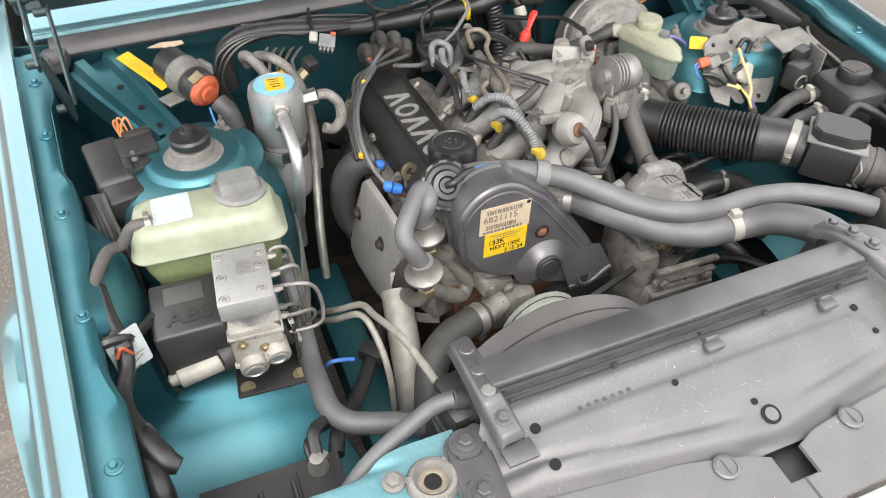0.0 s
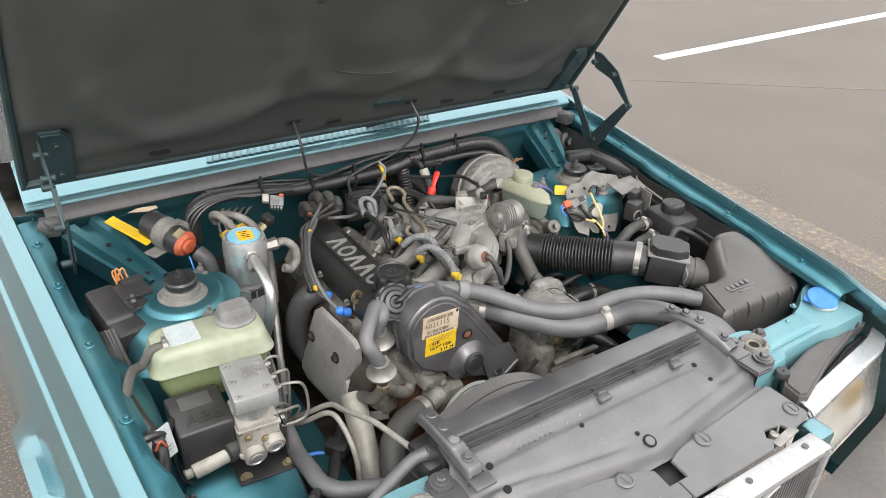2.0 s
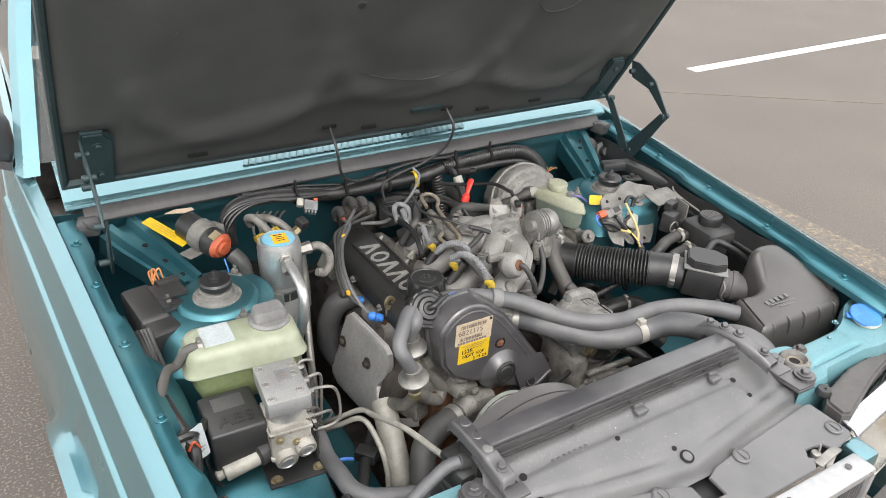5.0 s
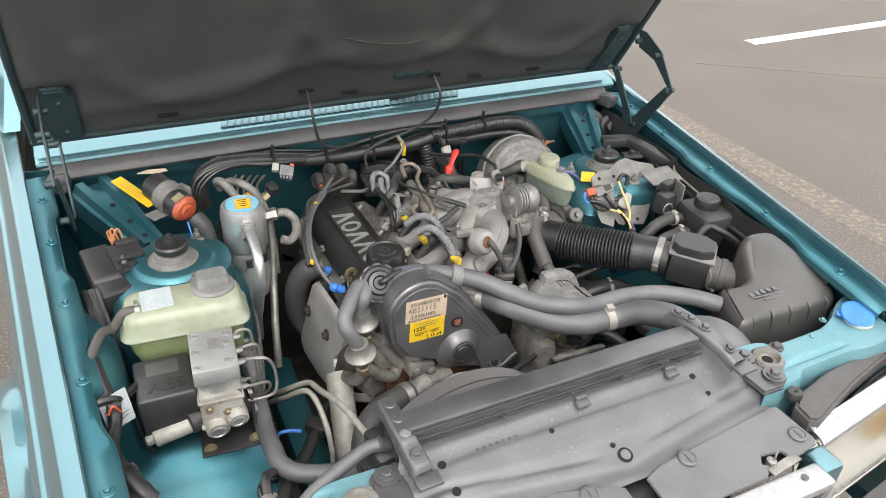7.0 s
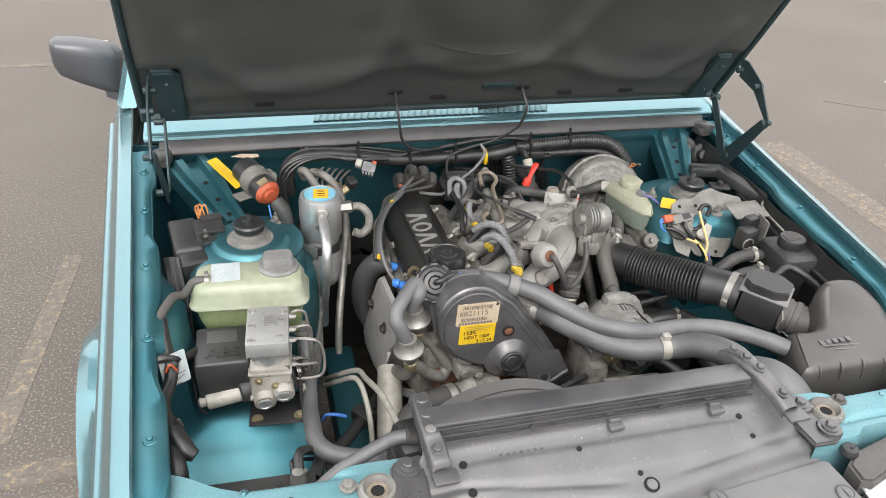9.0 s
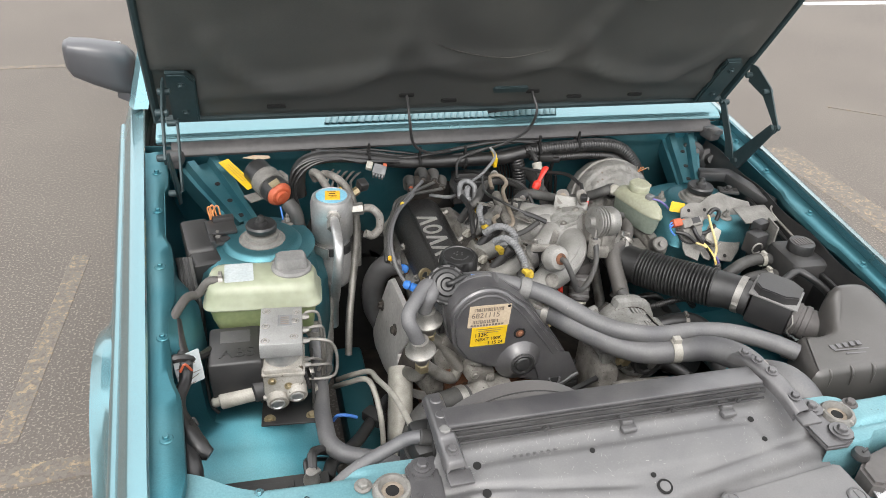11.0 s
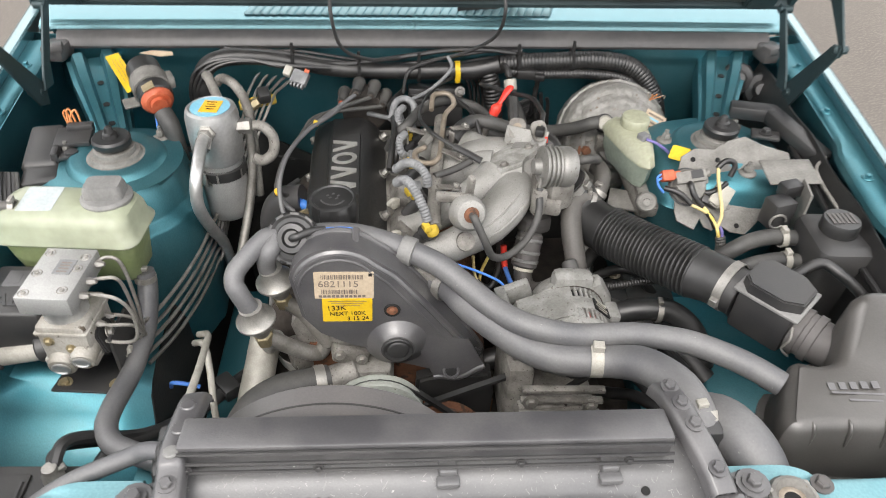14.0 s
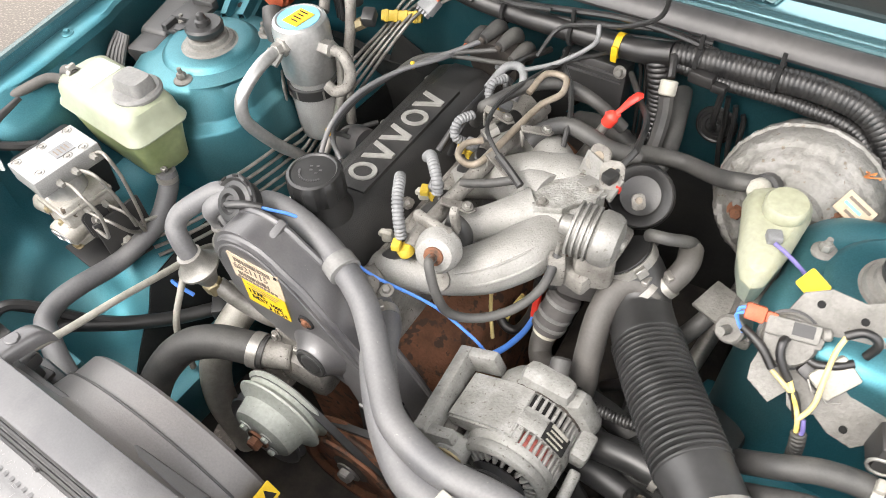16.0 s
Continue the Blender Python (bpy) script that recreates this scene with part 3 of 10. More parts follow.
grid_sheet(bm, [[(x, 1.72, 1.385 - 0.02 * (x / 0.6) ** 2) for x in (-0.63, -0.3, 0, 0.3, 0.63)], [(x, 2.25, 1.42 - 0.03 * (x / 0.6) ** 2) for x in (-0.64, -0.3, 0, 0.3, 0.64)]])
thicken(bm, 0.02)
to_car(bm)
part("roof", bm, TEAL, car)
bm = bmesh.new()
grid_sheet(bm, [[(x, 1.12, 0.955) for x in (-0.73, 0, 0.73)], [(x, 1.155, 0.965) for x in (-0.72, 0, 0.72)]])
thicken(bm, 0.012)
to_car(bm)
part("screen_seal", bm, RUBBER, car)

# door mirror: a housing with a flat top, rounded outer end and an arm to the door
bm = bmesh.new()
sec = []
for x, zt, zb, y0, y1 in ((-0.966, 1.046, 1.004, 1.300, 1.330), (-0.962, 1.058, 0.992, 1.282, 1.340), (-0.948, 1.066, 0.972, 1.266, 1.346), (-0.900, 1.063, 0.950, 1.256, 1.348), (-0.850, 1.054, 0.928, 1.258, 1.350), (-0.815, 1.040, 0.918, 1.266, 1.350), (-0.800, 1.022, 0.925, 1.285, 1.345), (-0.795, 1.005, 0.940, 1.300, 1.335)):
    ym, zm, hw, hh = (y0 + y1) / 2, (zt + zb) / 2, (y1 - y0) / 2, (zt - zb) / 2
    ring = []
    for k in range(28):
        a = 2 * math.pi * k / 28
        ca, sa = math.cos(a), math.sin(a)
        ring.append((x, ym + hw * math.copysign(abs(ca) ** 0.55, ca), zm + hh * math.copysign(abs(sa) ** 0.5, sa)))
    sec.append(ring)
loft(bm, sec)
mirror = part("door_mirror", bm, MIRROR_PL, car, "dark grey plastic door mirror")
bm = bmesh.new()
loft(bm, [[(x, y + dy, z + dz) for dy, dz in ((-0.03, -0.012), (0.03, -0.012), (0.03, 0.012), (-0.03, 0.012))] for x, y, z in ((-0.850, 1.305, 0.928), (-0.815, 1.300, 0.912), (-0.790, 1.290, 0.920))])
part("mirror_arm", bm, MIRROR_PL, mirror)
bm = bmesh.new()
boxr(bm, (-0.888, 1.352, 1.000), (0.115, 0.006, 0.085), 0.002)
part("mirror_glass", bm, CHROME, mirror)

# ---- engine bay walls ----
# side walls, wheel housings with strut towers
for s in (-1, 1):
    bm = bmesh.new()
    rows, rails = [], []
    for k in range(40):
        y = -0.06 + k * 0.026
        hump = 0.5 + 0.5 * math.tanh((y - 0.18) / 0.08)
        zt = 0.47 + 0.13 * hump + 0.02 * math.exp(-((y - 0.55) / 0.2) ** 2)
        zt -= 0.045 * hump * (s > 0)
        xin = (0.365 if s < 0 else 0.425) + 0.07 * hump
        # the wheel house swells inwards behind the front corner
        b = 0.25 * (1 + math.tanh((y - 0.265) / 0.012)) * (1 - math.tanh((y - 0.49) / 0.05)) * (s < 0)
        zt += 0.038 * b
        far = ((0.676 + 0.066 * y, 0.838 + 0.06 * y), (0.690 + 0.055 * y, 0.82), (0.698 + 0.05 * y, 0.79), (0.716, zt + 0.11), (0.712, zt + 0.055), (0.695, zt + 0.024), (0.655, zt + 0.010))
        near = ((0.676 + 0.066 * y, 0.838 + 0.06 * y), (0.662, 0.828), (0.650, 0.805), (0.647, zt + 0.10), (0.644, zt + 0.050), (0.634, zt + 0.022), (0.606, zt + 0.008))
        side = [(x0 + (x1 - x0) * b, z0 + (z1 - z0) * b) for (x0, z0), (x1, z1) in zip(far, near)]
        rows.append([(s * x, y, z) for x, z in side + [(0.55, zt + 0.004), (0.48, zt - 0.004), (xin + 0.035, zt - 0.012), (xin + 0.01, zt - 0.03)]])
        rails.append([(s * x, y, z) for x, z in ((xin + 0.01, zt - 0.031), (xin, zt - 0.07), (xin - 0.006, zt - 0.2), (xin - 0.008, 0.2))])
    grid_sheet(bm, rows)
    thicken(bm, 0.002)
    to_car(bm)
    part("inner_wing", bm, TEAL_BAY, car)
    # lower rail face: dirt and shade both painted into its dark colour
    bm = bmesh.new()
    grid_sheet(bm, rails)
    thicken(bm, 0.003)
    to_car(bm)
    part("frame_rail", bm, UNDER, car, "chassis rail darkened with grime and shade")


def tower(cx, cy, ztop, s):
    """A strut tower: domed top with a ring, sides that widen downwards and run into the inner wing."""
    bm = bmesh.new()
    rings = []
    n = 80
    step = 1.0 if s < 0 else 0.0
    for r, z, sq in ((0.040, ztop - 0.004, 0), (0.070, ztop, 0), (0.076, ztop - 0.003, 0), (0.082, ztop - 0.010, 0), (0.108, ztop - 0.014, 0.15), (0.119, ztop - 0.022, 0.4), (0.124, ztop - 0.034, 0.7), (0.127, ztop - 0.066, 0.9), (0.130, ztop - 0.071, 0.9), (0.131 + 0.015 * step, ztop - 0.077, 0.8), (0.131 + 0.019 * step, ztop - 0.083, 0.8), (0.134 + 0.019 * step, ztop - 0.15, 0.8), (0.138 + 0.02 * step, ztop - 0.22, 0.8), (0.14 + 0.02 * step, 0.5, 0.8)):
        ring = []
        for k in range(n):
            a = 2 * math.pi * k / n
            c, q = math.cos(a), math.sin(a)
            e = 1 + sq * 0.17 * abs(2 * c * q) ** 1.6 + 0.030 * sq * math.tanh(5 * math.cos(5 * a + 0.6))
            if s < 0 and c > 0 and r > 0.11:
                e *= 1 - 0.17 * c
            ring.append((cx + r * e * c, cy + r * e * q, z))
        rings.append(ring)
    loft(bm, rings, cap=False)
    thicken(bm, 0.002)
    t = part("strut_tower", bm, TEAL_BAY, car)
    bm = bmesh.new()
    lathe(bm, (cx, cy, ztop - 0.006), (0, 0, 1), [(0.049, 0), (0.048, 0.003), (0.044, 0.004), (0.041, 0.010), (0.035, 0.011), (0.033, 0.018), (0.029, 0.020)], 32)
    part("strut_mount", bm, PLATE, t, "corroded grey strut mount")
    bm = bmesh.new()
    lathe(bm, (cx, cy, ztop + 0.017), (0, 0, 1), [(0.028, 0), (0.031, 0.003), (0.032, 0.013), (0.029, 0.017), (0.018, 0.016), (0.013, 0.016), (0.012, 0.023), (0.008, 0.025), (0.006, 0.034), (0.003, 0.036)], 28)
    part("strut_cap", bm, RUBBER_BLK, t)
    for a in (-75, 50, 165):
        p = V(cx + 0.092 * math.cos(radians(a)), cy + 0.092 * math.sin(radians(a)), ztop - 0.013)
        bm = bmesh.new()
        lathe(bm, p, (0, 0, 1), [(0.0155, 0), (0.0155, 0.0025), (0.012, 0.005)], 18)
        hexbolt(bm, p + V(0, 0, 0.004), (0, 0, 1), 0.008, 0.009, False)
        cyl(bm, p + V(0, 0, 0.01), p + V(0, 0, 0.024), 0.0042, 0.0036, 10)
        part("stud_nut", bm, PLATE, t)
    return t


tower(-0.530, 0.618, 0.842, -1)
tower(0.535, 0.636, 0.835, 1)

# bulkhead
bm = bmesh.new()
rows = []
for k in range(29):
    x = -0.70 + 1.40 * k / 28
    bulge = 0.03 * math.exp(-((x + 0.02) / 0.16) ** 2)
    rows.append([(x, y, z) for y, z in ((0.928, 0.893), (0.929, 0.872), (0.931, 0.862), (0.937, 0.855), (0.940, 0.84), (0.938 + bulge, 0.72), (0.945 + bulge, 0.62), (0.97, 0.55), (0.96, 0.2))])
grid_sheet(bm, rows)
thicken(bm, 0.002)
to_car(bm)
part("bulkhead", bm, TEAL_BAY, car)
# dark sheet added in place of the shade low on the bulkhead
bm = bmesh.new()
rows = []
for k in range(29):
    x = -0.66 + 1.32 * k / 28
    bulge = 0.03 * math.exp(-((x + 0.02) / 0.16) ** 2)
    edge = 0.635 + 0.012 * math.sin(x * 9.0) + 0.006 * math.sin(x * 31.0)
    rows.append([(x, y - 0.010, z) for y, z in ((0.946 + bulge, edge), (0.936 + bulge, edge - 0.006), (0.936 + bulge, 0.62), (0.955, 0.55), (0.950, 0.2))])
grid_sheet(bm, rows)
thicken(bm, 0.004)
to_car(bm)
part("bulkhead_shade_sheet", bm, UNDER, car, "dark sheet added for the shade on the lower bulkhead")
for s in (-1, 1):
    bm = bmesh.new()
    grid_sheet(bm, [[(s * 0.70, 0.95, 0.90), (s * 0.70, 0.95, 0.2)], [(s * 0.80, 0.97, 0.90), (s * 0.80, 0.97, 0.2)]])
    thicken(bm, 0.002)
    to_car(bm)
    part("bulkhead_side", bm, TEAL_BAY, car)
# braces from the bulkhead corners to the towers, pressed channels with raised edges
for s in (-1, 1):
    bm = bmesh.new()
    a0, a1 = V(s * 0.645, 0.925, 0.872), V(s * 0.555, 0.70, 0.824)
    d = (a1 - a0).normalized()
    side = d.cross(V(0, 0, 1)).normalized()
    nrm = side.cross(d)
    rows = []
    for t, w in ((0, 0.085), (0.3, 0.078), (0.7, 0.060), (1.0, 0.050)):
        c = a0.lerp(a1, t)
        rows.append([c + side * (w * u) + nrm * h for u, h in ((-0.62, -0.045), (-0.60, 0.0), (-0.50, 0.002), (-0.42, 0.018), (-0.22, 0.018), (-0.14, 0.002), (0.14, 0.002), (0.22, 0.018), (0.42, 0.018), (0.50, 0.002), (0.60, 0.0), (0.62, -0.045))])
    grid_sheet(bm, rows)
    thicken(bm, 0.002)
    brace = part("corner_brace", bm, TEAL_BAY, car)
    for t in (0.35, 0.62, 0.85):
        bm = bmesh.new()
        p = a0.lerp(a1, t) + nrm * 0.003
        lathe(bm, p, nrm, [(0.006, 0), (0.006, 0.0012)], 14)
        part("hole", bm, INK, brace)

# scuttle panel with its louvres, lip, and the rubber seal below
bm = bmesh.new()
rows = []
for k in range(41):
    x = -0.748 + 1.496 * k / 40
    c = 0.012 * (1 - (x / 0.75) ** 2)
    rows.append([(x, y + c * 0.6, z) for y, z in ((0.9335, 0.916), (0.9280, 0.924), (0.9290, 0.9285), (0.9330, 0.9300), (0.9350, 0.9315), (0.9365, 0.9335), (0.9395, 0.9345), (0.9410, 0.9360), (0.9450, 0.9380), (0.958, 0.9405), (0.975, 0.9440), (1.02, 0.952), (1.08, 0.956), (1.14, 0.955))])
grid_sheet(bm, rows)
thicken(bm, 0.0015)
to_car(bm)
scuttle = part("scuttle_panel", bm, TEAL, car)
for k in range(36):
    x = -0.340 + 0.0172 * k
    bm = bmesh.new()
    w, l = 0.0056, 0.027
    m = CAR @ pose(x, 0.984, 0.9476, 8.5, 0, -20)
    box(bm, (0, 0, -0.0002), (w * 2.40, l * 2, 0.003), 0.0014, m, 1)
    part("louvre", bm, TEAL_SHEEN, scuttle, "", 50)
    # the slot's shade is put into a darker teal strip
    bm = bmesh.new()
    box(bm, (w * 1.52, 0, -0.0014), (w * 0.40, l * 1.8, 0.003), 0.0, m)
    part("louvre_slot", bm, TEAL_TONED, scuttle, "", 0)
bm = bmesh.new()
rows = []
for k in range(31):
    x = -0.715 + 1.43 * k / 30
    c = 0.007 * (1 - (x / 0.75) ** 2)
    rows.append([(x, y + c, z) for y, z in ((0.9330, 0.9215), (0.926, 0.9205), (0.908, 0.905), (0.905, 0.898), (0.908, 0.892), (0.918, 0.889), (0.926, 0.890))])
grid_sheet(bm, rows)
thicken(bm, 0.002)
to_car(bm)
part("hood_seal", bm, RUBBER_BRN, car, "aged brown-grey rubber seal")
for s, x in ((-1, -0.712), (1, 0.712)):
    bm = bmesh.new()
    boxr(bm, (x, 0.90, 0.893), (0.045, 0.05, 0.032), 0.008, 10 * s)
    boxr(bm, (x - s * 0.005, 0.885, 0.905), (0.028, 0.03, 0.018), 0.006, 20)
    to_car(bm)
    part("seal_corner", bm, RUBBER_BRN, car)

# ---- hood, standing open ----
HOOD = CAR @ Matrix.Translation((0, 0.925, 0.972)) @ Matrix.Rotation(radians(180 - 57.5), 4, "X")
# in the hood's own frame x runs across, y from its rear edge to its nose, z out of its underside


def hood_panel():
    w = lambda y: 0.745 - 0.065 * (y / 1.25) ** 1.5
    ys = [0, 0.02, 0.1, 0.3, 0.5, 0.7, 0.9, 1.1, 1.22, 1.25]
    bm = bmesh.new()
    rows = []
    for y in ys:
        ww = w(y)
        rows.append([HOOD @ V(u * ww, y, -0.030 - 0.018 * (1 - u * u)) for u in (-1, -0.98, -0.7, -0.35, 0, 0.35, 0.7, 0.98, 1)])
    grid_sheet(bm, rows)
    thicken(bm, 0.0012)
    skin = part("hood", bm, TEAL, car, "open hood, dark felt lining under teal paint")
    bm = bmesh.new()
    rows = [[HOOD @ V(u * w(y), y, z) for u, z in ((-1, -0.030), (-1, -0.004), (-0.994, 0.0), (-0.984, -0.002), (-0.976, -0.012))] for y in ys]
    grid_sheet(bm, rows)
    rows = [[HOOD @ V(u * w(y), y, z) for u, z in ((1, -0.030), (1, -0.004), (0.994, 0.0), (0.984, -0.002), (0.976, -0.012))] for y in ys]
    grid_sheet(bm, rows)
    rows = [[HOOD @ V(u * w(0), y, z) for u in (-1, -0.5, 0, 0.5, 1)] for y, z in ((0, -0.03), (0.0, -0.004), (0.004, 0.0), (0.010, -0.002), (0.016, -0.012))]
    grid_sheet(bm, rows)
    thicken(bm, 0.0012)
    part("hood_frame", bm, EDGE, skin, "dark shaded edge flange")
    return skin


hood = hood_panel()


def pad_height(x, y):
    """Soft pressed pattern of the lining: broad wells with raised rims."""
    z = 0.0
    for cx, cy, rx, ry in ((-0.40, 0.30, 0.20, 0.19), (0.02, 0.36, 0.22, 0.20), (0.42, 0.30, 0.20, 0.18), (-0.22, 0.78, 0.24, 0.2), (0.24, 0.78, 0.24, 0.2)):
        d = math.hypot((x - cx) / rx, (y - cy) / ry)
        z += 0.011 * math.exp(-((d - 1.0) / 0.085) ** 2) * (0.1 + 0.9 * (y < cy)) - 0.0025 * max(0, 1 - d)
    z += 0.008 * math.exp(-((y - 0.16 - 0.05 * math.cos(x * 5)) / 0.02) ** 2)
    z += 0.004 * noise.noise(V(x * 5, y * 5, 0.3)) + 0.002 * noise.noise(V(x * 19, y * 19, 2.0))
    return z


bm = bmesh.new()
rows = []
NX, NY = 74, 60
for j in range(NY + 1):
    y = 0.010 + 1.225 * j / NY
    ww = 0.745 - 0.065 * (y / 1.25) ** 1.5 - 0.010
    row = []
    for i in range(NX + 1):
        u = -1 + 2 * i / NX
        edge = min(1.0, min((1 - abs(u)) * 34, j / NY * 60, 2))
        x = u * ww
        z = -0.012 + 0.016 * min(1, edge) + pad_height(x, y) * min(1, edge)
        if y < 0.190 and 0.640 < abs(x) < 0.715:
            z = -0.016
        row.append(HOOD @ V(x, y, z))
    rows.append(row)
grid_sheet(bm, rows)
pad = part("insulation_pad", bm, FELT, hood, "dark grey felt lining", 60)
# clips and slots of the lining, cut-outs by the rear edge
for x, y in ((-0.52, 0.53), (0.15, 0.52), (-0.17, 0.46), (0.5, 0.55), (-0.33, 0.62), (0.28, 0.5)):
    bm = bmesh.new()
    lathe(bm, HOOD @ V(x, y, 0.002 + pad_height(x, y)), HOOD.to_3x3() @ V(0, 0, 1), [(0.010, 0), (0.009, 0.002), (0.003, 0.003)], 16)
    part("trim_clip", bm, BLACK, pad)
for x, w in ((-0.47, 0.022), (-0.168, 0.018), (-0.06, 0.02), (0.150, 0.018), (0.27, 0.02), (0.44, 0.02)):
    bm = bmesh.new()
    m = HOOD @ Matrix.Translation((x, 0.062 if w > 0.018 else 0.088, 0.006))
    prism(bm, round_rect(w * 2, 0.011, 0.005), m, 0.004)
    part("cable_slot", bm, INK, pad)
# pale scuffs rubbed into the lining
for pts, r in (([(0.255, 0.44), (0.300, 0.40), (0.355, 0.395), (0.405, 0.43), (0.42, 0.47)], 0.006), ([(-0.27, 0.60), (-0.262, 0.66), (-0.250, 0.73)], 0.006), ([(-0.30, 0.53), (-0.29, 0.55)], 0.005), ([(0.03, 0.58), (0.045, 0.585)], 0.004), ([(-0.52, 0.42), (-0.515, 0.43)], 0.005), ([(-0.22, 0.33), (-0.10, 0.25), (0.04, 0.22), (0.16, 0.24)], 0.004)):
    bm = bmesh.new()
    n = len(pts) - 1
    tube(bm, [HOOD @ V(x, y, 0.0035 + pad_height(x, y)) for x, y in pts], [r * (0.35 if k in (0, n) else 1) for k in range(n + 1)], 8, 5, flat=0.25)
    part("scuff", bm, SCUFF, pad)
bm = bmesh.new()
prism(bm, round_rect(0.09, 0.020, 0.008), HOOD @ Matrix.Translation((0.09, 0.098, 0.005)), 0.006, 0.002)
part("latch_plate", bm, EDGE, pad)

# hinges: plate on the hood, a folded pair of arms, foot by the bulkhead corner
for s in (-1, 1):
    bm = bmesh.new()
    m = HOOD @ Matrix.Translation((s * 0.668, 0.105, 0.0))
    prism(bm, [(-0.032, -0.085), (0.026, -0.085), (0.030, 0.06), (0.012, 0.085), (-0.028, 0.085)], m, 0.014, 0.004)
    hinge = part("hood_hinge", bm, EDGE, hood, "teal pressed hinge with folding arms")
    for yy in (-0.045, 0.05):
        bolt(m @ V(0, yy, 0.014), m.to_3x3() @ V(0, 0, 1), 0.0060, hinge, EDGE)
    pin = V(s * 0.700, 0.792, 1.096)
    knee = V(s * 0.701, 0.716, 1.080)
    elbow = V(s * 0.703, 0.655, 1.010)
    foot = V(s * 0.703, 0.752, 0.880)
    low = V(s * 0.698, 0.862, 0.998)
    for outl in ([pin + V(0, 0.014, 0.026), pin + V(0, -0.016, 0.026), knee + V(0, -0.006, 0.012), elbow + V(0, -0.013, 0.002), elbow + V(0, -0.004, -0.013), elbow + V(0, 0.009, 0.006), knee + V(0, 0.012, -0.016), pin + V(0, 0.004, -0.018)],
                 [elbow + V(0, -0.010, 0.008), elbow + V(0, 0.010, 0.006), foot + V(0, 0.022, 0.004), foot + V(0, 0.016, -0.034), foot + V(0, -0.016, -0.020), elbow + V(0, -0.008, -0.010)],
                 [low + V(0, 0.014, 0.006), low + V(0, -0.016, 0.004), foot + V(0, 0.020, 0.030), foot + V(0, 0.004, 0.0), foot + V(0, 0.040, -0.006), foot + V(0, 0.052, 0.030)]):
        bm = bmesh.new()
        shift = 0.006 * len([o for o in hinge.children if o.name.startswith("hinge_arm")]) * -s
        prism(bm, [(p.y, p.z) for p in outl], Matrix.Translation((s * 0.702 + shift, 0, 0)) @ Matrix(((0, 0, 1, 0), (1, 0, 0, 0), (0, 1, 0, 0), (0, 0, 0, 1))), 0.0045, 0.001, 1)
        to_car(bm)
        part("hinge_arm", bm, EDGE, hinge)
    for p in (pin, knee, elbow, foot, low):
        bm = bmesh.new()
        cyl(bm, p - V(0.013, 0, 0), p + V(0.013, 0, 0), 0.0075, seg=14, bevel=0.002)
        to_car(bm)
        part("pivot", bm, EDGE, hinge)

# washer pipes hanging out of the lining
wire("washer_pipe", [HOOD @ V(-0.168, 0.088, -0.002), HOOD @ V(-0.168, 0.086, 0.02), (-0.165, 0.835, 1.00), (-0.150, 0.84, 0.93), (-0.10, 0.865, 0.893), (-0.04, 0.89, 0.882)], 0.0035, RUBBER_BLK, None, "thin black rubber washer pipe hanging from the hood", "pipe", "washer pipes")
wire("washer_pipe", [HOOD @ V(0.150, 0.088, -0.002), HOOD @ V(0.150, 0.086, 0.02), (0.158, 0.835, 1.00), (0.145, 0.85, 0.945), (0.09, 0.865, 0.905), (0.03, 0.875, 0.885), (-0.02, 0.88, 0.86), (-0.035, 0.84, 0.83)], 0.0035, RUBBER_BLK, None, "thin black rubber washer pipe hanging from the hood", "pipe", "washer pipes")

# ---- front of the car ----


def front_member(s):
    """The painted front cross-member beside the radiator: a pressed panel with two grooves and a step up to the wing."""
    soft = lambda v, w: 1 / (1 + math.exp(-max(-40.0, min(40.0, v / w))))
    bm = bmesh.new()
    rows = []
    for k in range(45):
        x = 0.330 + 0.352 * k / 44
        wide = soft(x - 0.572, 0.006)
        y0 = -0.116 + 0.016 * soft(x - 0.425, 0.004) - 0.010 * wide
        y1 = -0.002 - 0.025 * soft(x - 0.43, 0.010) + 0.058 * soft(x - 0.62, 0.022)
        row = [(s * x, y0, 0.715), (s * x, y0, 0.790)]
        for j in range(25):
            y = y0 + 0.004 + (y1 - y0 - 0.008) * j / 24
            z = 0.796 + 0.010 * (x - 0.335) / 0.35
            inside = soft(x - 0.405, 0.003) * soft(0.560 - x, 0.003)
            z -= 0.005 * inside * (math.exp(-((y + 0.024) / 0.0035) ** 2) + math.exp(-((y + 0.080) / 0.0035) ** 2))
            z += 0.004 * soft(x - 0.432, 0.003) * soft(-0.030 - y, 0.002) * soft(y + 0.074, 0.002) * soft(0.556 - x, 0.003)
            z -= 0.003 * math.exp(-((x - 0.455) / 0.002) ** 2) * (1 if -0.062 < y < -0.042 else 0)
            z += 0.003 * wide
            row.append((s * x, y, z))
        rows.append(row + [(s * x, y1, 0.790), (s * x, y1, 0.715)])
    grid_sheet(bm, rows)
    thicken(bm, 0.0015)
    to_car(bm)
    return part("front_crossmember", bm, TEAL_TONED, car, "", 50)


